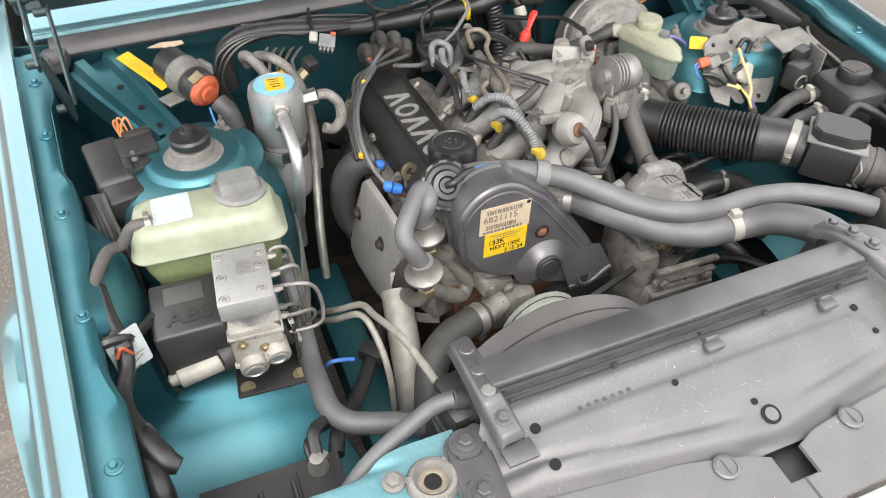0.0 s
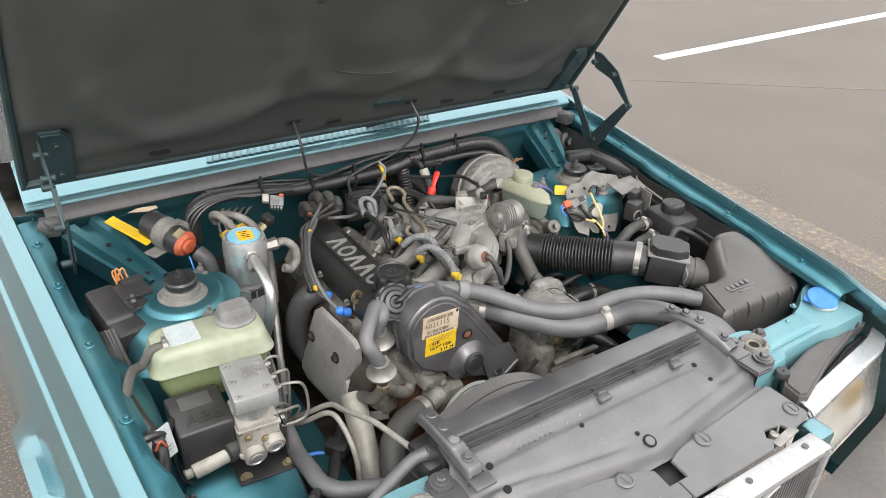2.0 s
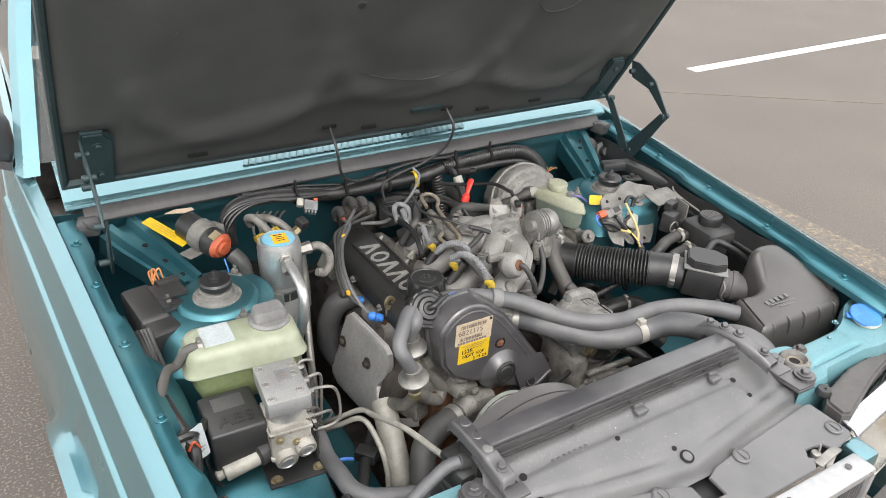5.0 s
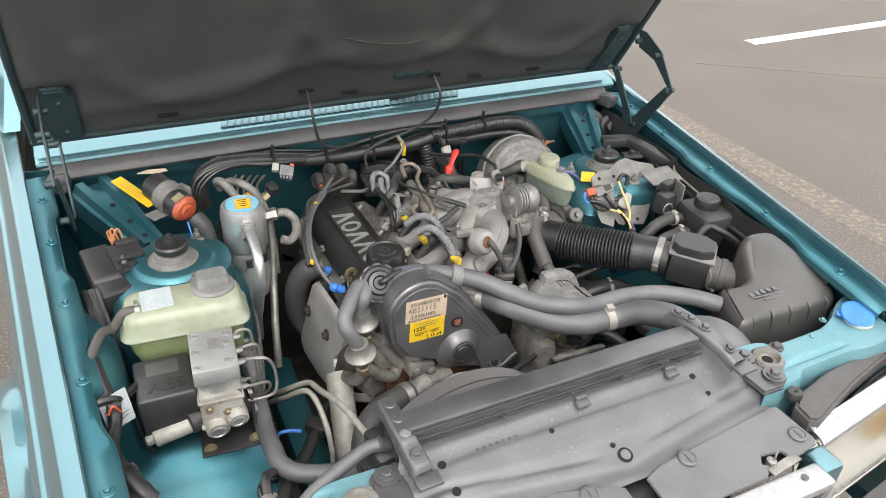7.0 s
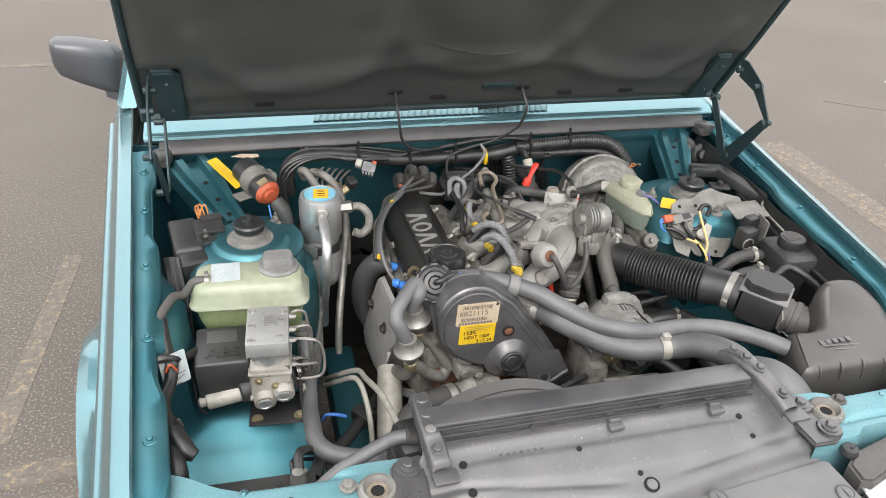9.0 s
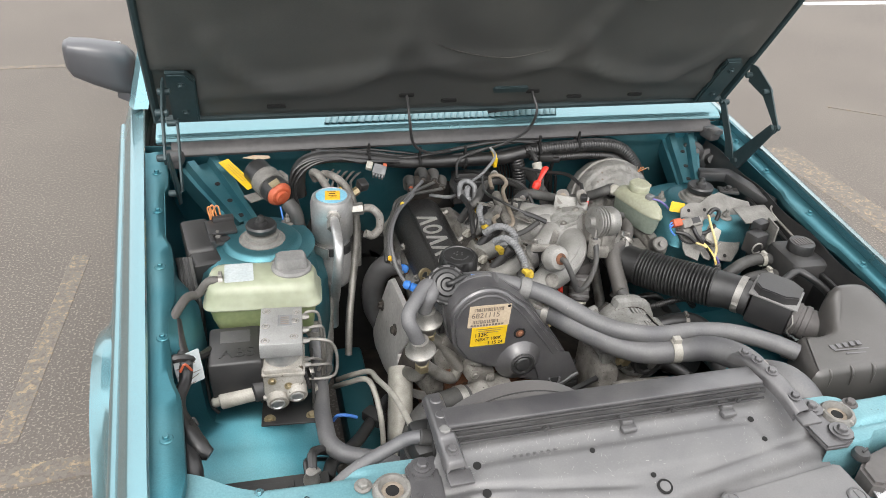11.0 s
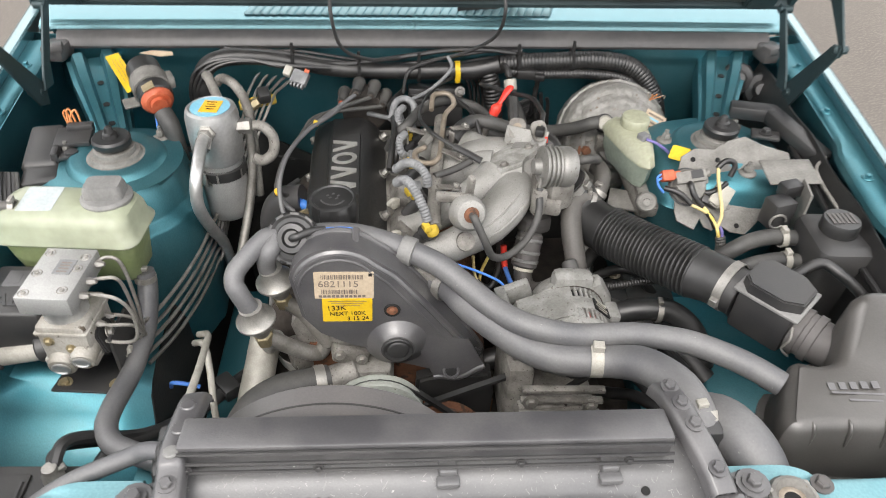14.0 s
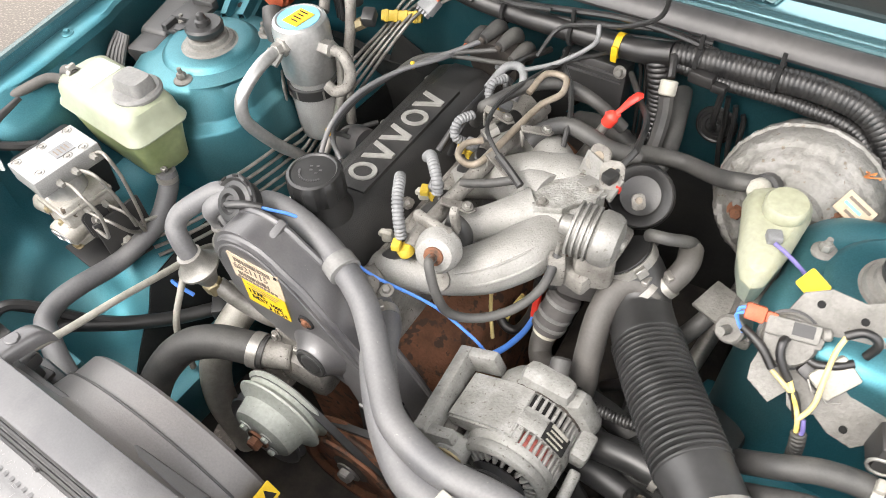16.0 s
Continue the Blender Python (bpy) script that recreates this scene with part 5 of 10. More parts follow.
part("bumper", bm, BUMPER, car)
# wheels
for s in (-1, 1):
    bm = bmesh.new()
    c = cp(s * 0.77, 0.42, 0.315)
    lathe(bm, c - V(s * 0.095, 0, 0), (s, 0, 0), [(0.20, 0.0), (0.28, 0.004), (0.308, 0.03), (0.315, 0.06), (0.315, 0.13), (0.308, 0.16), (0.28, 0.185), (0.20, 0.19)], 48, cap=False)
    wheel = part("wheel", bm, RUBBER, car, "black tyre on an alloy rim")
    bm = bmesh.new()
    lathe(bm, c - V(s * 0.06, 0, 0), (s, 0, 0), [(0.05, 0.02), (0.19, 0.03), (0.205, 0.155), (0.195, 0.15), (0.18, 0.12), (0.06, 0.13), (0.03, 0.14)], 40, cap=False)
    part("rim", bm, ALU_MACH, wheel)
bm = bmesh.new()
boxr(bm, (0, 0.5, 0.21), (0.66, 1.0, 0.02), 0.004)
boxr(bm, (0, 0.62, 0.27), (0.70, 0.10, 0.08), 0.02)
to_car(bm)
part("subframe", bm, SOOT, car)

# ---- things on the side of the coolant tank ----
# coolant expansion tank
TK = pose(-0.541, 0.432, 0.028, 0, 0, -6)
tank = thing("coolant_tank", TK @ V(0, 0, 0.735), "translucent yellow-green plastic coolant expansion tank", "coolant tank")


def tank_ring(w, d, r, z, sx=0.0, sy=0.0):
    return [TK @ V(x + sx, y + sy, z) for x, y in round_rect(w, d, r, 5)]


bm = bmesh.new()
loft(bm, [tank_ring(0.196, 0.086, 0.018, 0.800), tank_ring(0.214, 0.104, 0.022, 0.801), tank_ring(0.217, 0.107, 0.023, 0.804), tank_ring(0.214, 0.104, 0.022, 0.808), tank_ring(0.204, 0.098, 0.022, 0.813), tank_ring(0.200, 0.094, 0.024, 0.832), tank_ring(0.190, 0.084, 0.024, 0.844), tank_ring(0.165, 0.062, 0.022, 0.850)])
part("upper_shell", bm, TANK, tank)
bm = bmesh.new()
loft(bm, [tank_ring(0.150, 0.060, 0.015, 0.722, 0.01), tank_ring(0.172, 0.072, 0.016, 0.730, 0.005), tank_ring(0.188, 0.084, 0.018, 0.77), tank_ring(0.198, 0.094, 0.020, 0.8005)])
part("lower_shell", bm, TANK_LOW, tank, "lower shell with green coolant showing through")
bm = bmesh.new()
c = TK @ V(0.054, 0.012, 0.848)
lathe(bm, c, (0, 0, 1), [(0.037, 0), (0.0375, 0.005), (0.034, 0.009), (0.026, 0.010)], 32)
loft(bm, [[c + V(x * k, y * k, z) for x, y in round_rect(0.058, 0.040, 0.010, 4)] for k, z in ((1.0, 0.008), (0.98, 0.022), (0.86, 0.029), (0.5, 0.030))])
part("cap", bm, CAP_GREY, tank, "grey screw cap with a square grip")
bm = bmesh.new()
prism(bm, round_rect(0.052, 0.060, 0.003), TK @ pose(-0.042, 0.002, 0.8492, 0, 0, 4), 0.0012)
part("sticker", bm, WHITE_ST, tank, "pale blue-white printed sticker")
bm = bmesh.new()
a, b = TK @ V(-0.072, -0.016, 0.838), TK @ V(-0.088, -0.016, 0.842)
cyl(bm, a + V(0.02, 0, 0.002), b, 0.008, seg=14)
part("nozzle", bm, TANK, tank)
bm = bmesh.new()
tube(bm, [TK @ V(-0.070, -0.016, 0.846), TK @ V(-0.095, -0.018, 0.846), (-0.658, 0.424, 0.850), (-0.676, 0.410, 0.855), (-0.690, 0.385, 0.852), (-0.704, 0.355, 0.846), (-0.720, 0.335, 0.838), (-0.735, 0.33, 0.83)], 0.0085, 12)
single("tank_vent_hose", bm, RUBBER_OLD, "brown-grey rubber hose on the coolant tank's nozzle", "hose", "hoses")
clamp(TK @ V(-0.074, -0.016, 0.846), (1, 0, 0), 0.0118, tank, STEEL, 0.008)
# outlet hose below the tank, running to the front
bm = bmesh.new()
tube(bm, [(-0.452, 0.405, 0.760), (-0.450, 0.398, 0.735), (-0.451, 0.355, 0.692), (-0.455, 0.300, 0.678), (-0.459, 0.260, 0.676), (-0.461, 0.200, 0.690), (-0.460, 0.162, 0.694), (-0.445, 0.132, 0.696), (-0.420, 0.118, 0.694), (-0.370, 0.098, 0.690), (-0.330, 0.085, 0.660), (-0.318, 0.08, 0.60)], 0.0155, 14)
toh = single("tank_outlet_hose", bm, RUBBER_GREY, "long grey rubber hose from the tank to the radiator", "hose", "hoses")
clamp((-0.4512, 0.402, 0.748), (0, 0.2, 1), 0.0168, toh, STEEL, 0.009)
clamp((-0.345, 0.090, 0.672), (0.8, -0.3, -0.6), 0.0168, toh, STEEL, 0.009)

# anti-lock brake unit
absu = thing("abs_unit", (-0.55, 0.30, 0.60), "anti-lock brake unit with black box and pale aluminium block", "brake unit")
bm = bmesh.new()
ABM = pose(-0.601, 0.328, 0.0, 0, 0, -3)
loft(bm, [[ABM @ V(x, y, z) for x, y in round_rect(w, d, r, 3)] for w, d, r, z in ((0.086, 0.094, 0.004, 0.700), (0.090, 0.100, 0.004, 0.75), (0.092, 0.104, 0.004, 0.794), (0.090, 0.102, 0.005, 0.797), (0.086, 0.098, 0.006, 0.799))])
blackbox = part("relay_box", bm, BLACK, absu, "black plastic relay box")
bm = bmesh.new()
cu = bpy.data.curves.new("abs_letters", "FONT")
cu.body, cu.size, cu.extrude, cu.offset = "ABS", 0.036, 0.0008, 0.0006
cu.align_x, cu.align_y = "CENTER", "CENTER"
tmp = new("abs_letters", cu)
bpy.context.view_layer.update()
me = bpy.data.meshes.new_from_object(tmp.evaluated_get(bpy.context.evaluated_depsgraph_get()))
bpy.data.objects.remove(tmp)
bm.from_mesh(me)
bpy.data.meshes.remove(me)
for v in bm.verts:
    v.co = ABM @ pose(0.004, -0.024, 0.7996) @ v.co
part("lettering", bm, RUBBER_BLK, blackbox, "moulded letters ABS", 0)
bm = bmesh.new()
for x in (-0.012, 0.012):
    box(bm, (x, 0.022, 0.7995), (0.016, 0.022, 0.0012), 0.0, ABM)
box(bm, (0, 0.022, 0.7990), (0.052, 0.034, 0.0014), 0.0, ABM)
part("moulded_window", bm, TIMING, blackbox, "", 0)
# block
BL = pose(-0.520, 0.296, 0.0, 0, 0, -6)
bm = bmesh.new()
box(bm, (0, 0, 0.840), (0.072, 0.104, 0.030), 0.002, BL)
block = part("valve_block", bm, ALU_MACH, absu, "pale machined aluminium block")
bm = bmesh.new()
box(bm, (0.006, 0.012, 0.8555), (0.024, 0.030, 0.001), 0.0, BL)
part("data_plate", bm, GREY_CON, block)
bm = bmesh.new()
for k in range(4):
    box(bm, (0.006, 0.020 - 0.006 * k, 0.8562), (0.014, 0.002, 0.0005), 0.0, BL)
part("plate_print", bm, INK_GREY, block, "", 0)
for x, y in ((-0.026, 0.040), (0.026, 0.034), (0.024, 0.010), (-0.026, -0.002), (0.022, -0.034), (-0.026, -0.042)):
    bm = bmesh.new()
    lathe(bm, BL @ V(x, y, 0.8548), (0, 0, 1), [(0.0075, 0.0005), (0.0065, 0.0012), (0.0050, -0.001), (0.0048, -0.003)], 18, cap=False)
    hexbolt(bm, BL @ V(x, y, 0.853), (0, 0, 1), 0.0036, 0.003, False)
    part("screw", bm, STEEL, block)
bm = bmesh.new()
cyl(bm, BL @ V(-0.002, -0.008, 0.79), BL @ V(-0.002, -0.008, 0.826), 0.030, seg=28, bevel=0.002)
part("collar", bm, ALU_CAN, absu)
bm = bmesh.new()
box(bm, (0.0, -0.004, 0.752), (0.070, 0.078, 0.078), 0.005, BL)
lathe(bm, BL @ V(-0.012, -0.044, 0.722), (0, -1, -0.2), [(0.020, -0.02), (0.020, 0.006), (0.018, 0.009)], 24)
lathe(bm, BL @ V(0.022, -0.044, 0.738), (0, -1, -0.2), [(0.018, -0.02), (0.018, 0.008), (0.016, 0.011)], 24)
body2 = part("pump_body", bm, STAIN_CAST, absu, "stained cast pump body")
for x, z, r in ((-0.012, 0.722, 0.013), (0.022, 0.738, 0.012)):
    bm = bmesh.new()
    lathe(bm, BL @ V(x, -0.0535, z - 0.002), (0, -1, -0.2), [(r, 0), (r, 0.002), (r * 0.8, 0.003), (r * 0.75, 0.0015), (r * 0.3, 0.0015)], 22)
    part("plug", bm, ALU_CAN, body2)
for x, z in ((-0.02, 0.765), (0.008, 0.752)):
    bolt(BL @ V(x, -0.043, z), (0, -1, 0), 0.005, body2, BRASS)
bm = bmesh.new()
prism(bm, round_rect(0.046, 0.040, 0.010), BL @ pose(0.038, -0.006, 0.742, 0, 78, 0), 0.006, 0.002)
part("clamp_plate", bm, BLACK, absu)
bolt(BL @ V(0.046, -0.008, 0.752), (1, 0, 0.2), 0.006, absu, ZINC)
bolt(BL @ V(0.050, 0.012, 0.690), (1, 0, 0.4), 0.008, absu, BAND)
for z in (0.725, 0.778):
    bm = bmesh.new()
    box(bm, (0.0, -0.004, z), (0.075, 0.083, 0.007), 0.002, BL)
    part("casting_rib", bm, STAIN_CAST, body2)
# motor below the black box
bm = bmesh.new()
cyl(bm, BL @ V(-0.036, -0.014, 0.728), BL @ V(-0.058, -0.022, 0.726), 0.022, seg=22, bevel=0.003)
part("motor_flange", bm, BLACK, absu)
bm = bmesh.new()
cyl(bm, (-0.575, 0.282, 0.722), (-0.636, 0.282, 0.712), 0.0160, seg=24, bevel=0.002)
cyl(bm, (-0.634, 0.282, 0.713), (-0.650, 0.282, 0.710), 0.0095, seg=16, bevel=0.003)
part("pump_motor", bm, BAND, absu, "small zinc-plated motor")
bm = bmesh.new()
box(bm, (0, 0, 0), (0.110, 0.092, 0.005), 0.002, BL @ pose(0.010, -0.006, 0.660, -8))
box(bm, (0.050, 0.02, 0.70), (0.006, 0.08, 0.10), 0.002, BL)
box(bm, (-0.02, 0.035, 0.68), (0.06, 0.01, 0.07), 0.002, BL)
box(bm, (0.0, 0.03, 0.628), (0.05, 0.04, 0.06), 0.004, BL)
brk = part("mounting_bracket", bm, BLACK, absu, "black steel mounting bracket")
for x, y in ((-0.030, -0.036), (0.046, -0.034)):
    bolt(BL @ V(x, y, 0.666), (0, -0.1, 1), 0.007, brk, BRASS)
# brake pipes out of the block
for k, pts in enumerate((
    [BL @ V(0.036, 0.036, 0.842), (-0.470, 0.336, 0.846), (-0.452, 0.334, 0.842), (-0.447, 0.336, 0.80), (-0.446, 0.332, 0.72), (-0.452, 0.325, 0.69)],
    [BL @ V(0.036, 0.004, 0.838), (-0.470, 0.303, 0.836), (-0.448, 0.305, 0.832), (-0.444, 0.312, 0.79), (-0.444, 0.318, 0.72)],
    [BL @ V(0.036, -0.022, 0.835), (-0.470, 0.275, 0.832), (-0.440, 0.270, 0.826), (-0.428, 0.272, 0.795), (-0.430, 0.268, 0.755), (-0.448, 0.270, 0.742), (-0.485, 0.275, 0.742)],
    [BL @ V(0.036, -0.010, 0.770), (-0.468, 0.280, 0.768), (-0.440, 0.286, 0.760), (-0.436, 0.300, 0.73), (-0.45, 0.32, 0.70)],
    [BL @ V(0.036, 0.016, 0.760), (-0.466, 0.310, 0.758), (-0.448, 0.318, 0.74), (-0.444, 0.326, 0.70)])):
    wire("brake_pipe", pts, 0.0028, STEEL, absu, seg=8)
    bm = bmesh.new()
    p = V(*pts[0])
    lathe(bm, p, (1, -0.1, 0), [(0.0058, -0.002), (0.0058, 0.006), (0.0045, 0.008), (0.0036, 0.012)], 6)
    part("union_nut", bm, ZINC, absu, "", 30)
# brake pipes along the inner wing, five in a row
for k in range(5):
    z = 0.700 - 0.020 * k
    wire("brake_line", [(-0.455, 0.33, z + 0.01), (-0.430, 0.40, z), (-0.405, 0.50, z - 0.004), (-0.392, 0.60, z - 0.006), (-0.388, 0.66 - 0.012 * k, z - 0.006), (-0.375, 0.72, z + 0.04), (-0.36 + 0.014 * k, 0.86, 0.77 + 0.006 * k), (-0.35 + 0.016 * k, 0.93, 0.80), (-0.31 + 0.02 * k, 0.955, 0.835 - 0.004 * k), (-0.2 + 0.03 * k, 0.96, 0.845 - 0.008 * k)], 0.0032, STEEL, None, "thin steel brake line running along the inner wing", "brake line", "brake lines")
bm = bmesh.new()
m = frame_along((-0.330, 0.885, 0.792), (0.3, -0.8, 0.6), (0, 0, 1))
box(bm, (0, 0, 0), (0.075, 0.020, 0.016), 0.003, m)
for k in range(4):
    box(bm, (-0.027 + 0.018 * k, 0, 0.007), (0.008, 0.022, 0.006), 0.002, m)
single("brake_line_clip", bm, YELLOW_PL, "yellow plastic clip holding the brake lines", "clip")

# paper label on the inner wing
lab = thing("paper_label", (-0.655, 0.30, 0.63), "white paper label with a line drawing on the inner wing", "label")
bm = bmesh.new()
LB = frame_along((-0.678, 0.2640, 0.811), (0.44, -0.88, 0.18), (0, 0, 1))
prism(bm, round_rect(0.046, 0.060, 0.003), LB, 0.0012)
part("sheet", bm, WHITE_ST, lab)
for k in range(7):
    bm = bmesh.new()
    box(bm, (-0.01 + 0.006 * (k % 3), -0.028 + 0.009 * k, 0.0018), (0.032 - 0.006 * (k % 2), 0.0010, 0.0006), 0.0, LB @ Matrix.Rotation(0.3 * (k % 2), 4, "Z"))
    part("print_line", bm, INK_GREY, lab, "", 0)

# battery in the front corner
bat = thing("battery", (-0.55, 0.03, 0.46), "black car battery low in the front corner", "battery")
bm = bmesh.new()
boxr(bm, (-0.562, 0.022, 0.57), (0.170, 0.15, 0.24), 0.006, -3)
boxr(bm, (-0.562, 0.022, 0.694), (0.175, 0.155, 0.012), 0.003, -3)
boxr(bm, (-0.580, 0.030, 0.702), (0.10, 0.11, 0.006), 0.002, -3)
part("case", bm, BLACK, bat)
bm = bmesh.new()
for x, y in ((-0.62, 0.02), (-0.575, 0.02), (-0.535, 0.02)):
    tube(bm, [(x, y - 0.03, 0.705), (x, y, 0.706), (x, y + 0.05, 0.705)], 0.0035, 6, 3)
part("lid_ribs", bm, BLACK, bat)
bm = bmesh.new()
lathe(bm, (-0.500, 0.078, 0.698), (0, 0, 1), [(0.014, 0), (0.013, 0.010), (0.010, 0.014), (0.009, 0.024), (0.005, 0.025)], 18)
boxr(bm, (-0.497, 0.082, 0.712), (0.026, 0.016, 0.009), 0.003, 40)
part("terminal", bm, ZINC, bat, "tarnished clamp on the battery post")
wire("battery_cable", [(-0.498, 0.084, 0.714), (-0.494, 0.112, 0.722), (-0.478, 0.140, 0.700), (-0.44, 0.18, 0.645), (-0.41, 0.23, 0.60), (-0.37, 0.30, 0.565)], 0.0085, RUBBER_BLK, bat)
wire("earth_cable", [(-0.506, 0.082, 0.708), (-0.506, 0.105, 0.716), (-0.490, 0.14, 0.68), (-0.43, 0.22, 0.58)], 0.004, CABLE, bat)

# fuse boxes and harness by the tower
fuse = thing("relay_holder", (-0.635, 0.60, 0.74), "black plastic relay holder with wires behind the tank", "relay box")
bm = bmesh.new()
FB = pose(-0.646, 0.590, 0.782, 0, 0, 12)
loft(bm, [[FB @ V(x, y + 0.012 * (0.055 - z) / 0.05, z) for x, y in round_rect(w, d, 0.007, 3)] for w, d, z in ((0.060, 0.070, -0.045), (0.066, 0.082, 0.035), (0.060, 0.076, 0.045), (0.048, 0.062, 0.049))])
part("holder", bm, BLACK, fuse)
bm = bmesh.new()
boxr(bm, (-0.612, 0.625, 0.836), (0.055, 0.024, 0.008), 0.003, 15)
lathe(bm, (-0.606, 0.626, 0.840), (0, 0, 1), [(0.012, 0), (0.012, 0.003), (0.007, 0.004)], 6)
part("bracket", bm, BLACK, fuse)
for k in range(5):
    x = -0.664 + 0.012 * k
    wire("wire", [(x + 0.01, 0.575, 0.775), (x + 0.000, 0.550, 0.750), (x - 0.016, 0.530, 0.715), (x * 0.4 - 0.424, 0.50, 0.68), (x * 0.3 - 0.505, 0.46, 0.64)], 0.0060, CABLE, fuse)
wire("cable_tie", [(-0.672 + 0.05 * t, 0.546 + 0.008 * math.sin(t * 3), 0.735) for t in (0, 0.3, 0.6, 0.9, 1.1)], 0.003, INK, fuse)
for k, (dx, dz) in enumerate(((0, 0.03), (0.008, 0.025), (-0.006, 0.022))):
    wire("loose_wire", [(-0.632, 0.706, 0.845), (-0.630 + dx, 0.708, 0.858 + dz * 0.5), (-0.624 + dx * 1.2, 0.710, 0.866 + dz * 0.3), (-0.618 + dx, 0.706, 0.848)], 0.0019, WIRE_CU, fuse, "orange wire ends")
ch = thing("cable_channel", (-0.655, 0.60, 0.80), "black plastic cable channel beside the strut tower", "cable channel")
bm = bmesh.new()
RB = pose(-0.660, 0.652, 0.0, 0, 0, 8)
loft(bm, [[RB @ V(x, y, z + 0.12 * y) for x, y in round_rect(w, d, 0.006, 3)] for w, d, z in ((0.050, 0.090, 0.760), (0.056, 0.108, 0.800), (0.058, 0.112, 0.836), (0.052, 0.104, 0.842), (0.040, 0.090, 0.8435))])
part("channel", bm, BLACK, ch)
bm = bmesh.new()
boxr(bm, (-0.612, 0.668, 0.846), (0.060, 0.058, 0.010), 0.003, 8)
boxr(bm, (-0.606, 0.690, 0.852), (0.044, 0.016, 0.016), 0.003, 8)
boxr(bm, (-0.634, 0.648, 0.838), (0.012, 0.08, 0.022), 0.003, 8)
part("lid", bm, BLACK, ch)
for k in range(5):
    wire("loom_strand", [(-0.698 + 0.006 * k, 0.565, 0.842), (-0.694 + 0.006 * k, 0.535, 0.825 - 0.004 * k), (-0.690 + 0.007 * k, 0.50, 0.79 - 0.008 * k), (-0.684 + 0.006 * k, 0.46, 0.74 - 0.008 * k), (-0.680 + 0.004 * k, 0.41, 0.67)], 0.0045, (CABLE, CABLE, RUBBER_BRN, CABLE, RUBBER)[k], ch)
bm = bmesh.new()
boxr(bm, (-0.690, 0.492, 0.775), (0.014, 0.012, 0.016), 0.003, 30, 20)
part("yellow_clip", bm, YELLOW_PL, ch, "small yellow connector")
# harness along the inner wing to the front
bm = bmesh.new()
tube(bm, [(-0.694, 0.36, 0.842), (-0.688, 0.300, 0.834), (-0.682, 0.265, 0.820), (-0.684, 0.235, 0.808), (-0.695, 0.205, 0.802), (-0.694, 0.172, 0.798), (-0.680, 0.132, 0.792), (-0.664, 0.108, 0.782), (-0.650, 0.098, 0.775)], [0.007, 0.009, 0.012, 0.010, 0.012, 0.014, 0.018, 0.016, 0.010], 14)
tube(bm, [(-0.688, 0.150, 0.790), (-0.682, 0.108, 0.782), (-0.677, 0.075, 0.768), (-0.676, 0.05, 0.72)], [0.011, 0.015, 0.017, 0.015], 12)
single("front_harness", bm, CABLE, "taped black wiring harness along the wing", "wiring harness")
for p, q in (((-0.690, 0.246, 0.822), (-0.672, 0.250, 0.818)), ((-0.676, 0.136, 0.806), (-0.664, 0.132, 0.808))):
    wire("connector_wire", [p, ((p[0] + q[0]) / 2, p[1], p[2] + 0.014), q], 0.0022, ORANGE_PL if p[1] > 0.22 else CABLE, None, "orange connector end on the harness" if p[1] > 0.22 else "black connector loop on the harness", "connector")
bm = bmesh.new()
boxr(bm, (-0.684, 0.268, 0.824), (0.018, 0.032, 0.022), 0.005, 20, 20)
single("plug_housing", bm, RUBBER_BLK, "small black plug on the harness", "connector")
wire("abs_cable", [(-0.644, 0.330, 0.792), (-0.658, 0.300, 0.806), (-0.674, 0.272, 0.826), (-0.690, 0.262, 0.838), (-0.712, 0.26, 0.836)], 0.0075, CABLE, None, "black cable into the relay box", "cable")
wire("abs_small_cable", [(-0.652, 0.33, 0.775), (-0.656, 0.315, 0.74), (-0.652, 0.29, 0.70), (-0.64, 0.275, 0.69)], 0.003, CABLE, None, "thin black cable beside the relay box", "cable")

# ignition coil or relay with an orange end, on its bracket
coil = thing("ignition_coil", (-0.50, 0.76, 0.80), "black cylindrical coil with an orange cap in a grey bracket", "ignition coil")
ca, cb = V(-0.527, 0.842, 0.892), V(-0.470, 0.722, 0.868)
d = (cb - ca).normalized()
bm = bmesh.new()
cyl(bm, ca, ca + d * 0.11, 0.031, seg=28, bevel=0.006)
part("body", bm, RUBBER_BLK, coil)
bm = bmesh.new()
lathe(bm, ca + d * 0.108, d, [(0.0290, 0), (0.0275, 0.004), (0.0240, 0.006), (0.0225, 0.010), (0.0190, 0.011), (0.0150, 0.010), (0.0140, 0.018)], 28)
part("cap", bm, ORANGE_PL, coil, "faded orange plastic cap")
bm = bmesh.new()
lathe(bm, ca + d * 0.045, d, [(0.0315, 0), (0.0345, 0), (0.0345, 0.034), (0.0315, 0.034)], 28)
q = frame_along(ca + d * 0.062 + V(-0.030, -0.012, -0.026), (0, 0, 1), d)
box(bm, (0, 0, 0), (0.045, 0.036, 0.004), 0.001, q)
box(bm, (0, 0, 0), (0.012, 0.034, 0.022), 0.003, frame_along(ca + d * 0.062 + V(0.033, 0.014, 0.006), (0, 0, 1), d))
part("bracket", bm, PLATE, coil, "grey clamp bracket")
bm = bmesh.new()
box(bm, (0, 0, 0), (0.022, 0.016, 0.001), 0.0, frame_along(ca + d * 0.10 + V(-0.006, -0.014, 0.030), (-0.2, -0.45, 0.87), d))
part("label", bm, BRASS, coil)
bm = bmesh.new()
tube(bm, [cb + d * 0.010, cb + d * 0.028 + V(0.004, 0, -0.012), (-0.447, 0.690, 0.825), (-0.440, 0.69, 0.78)], [0.0165, 0.0175, 0.0150, 0.011], 14)
part("lead_boot", bm, RUBBER, coil)
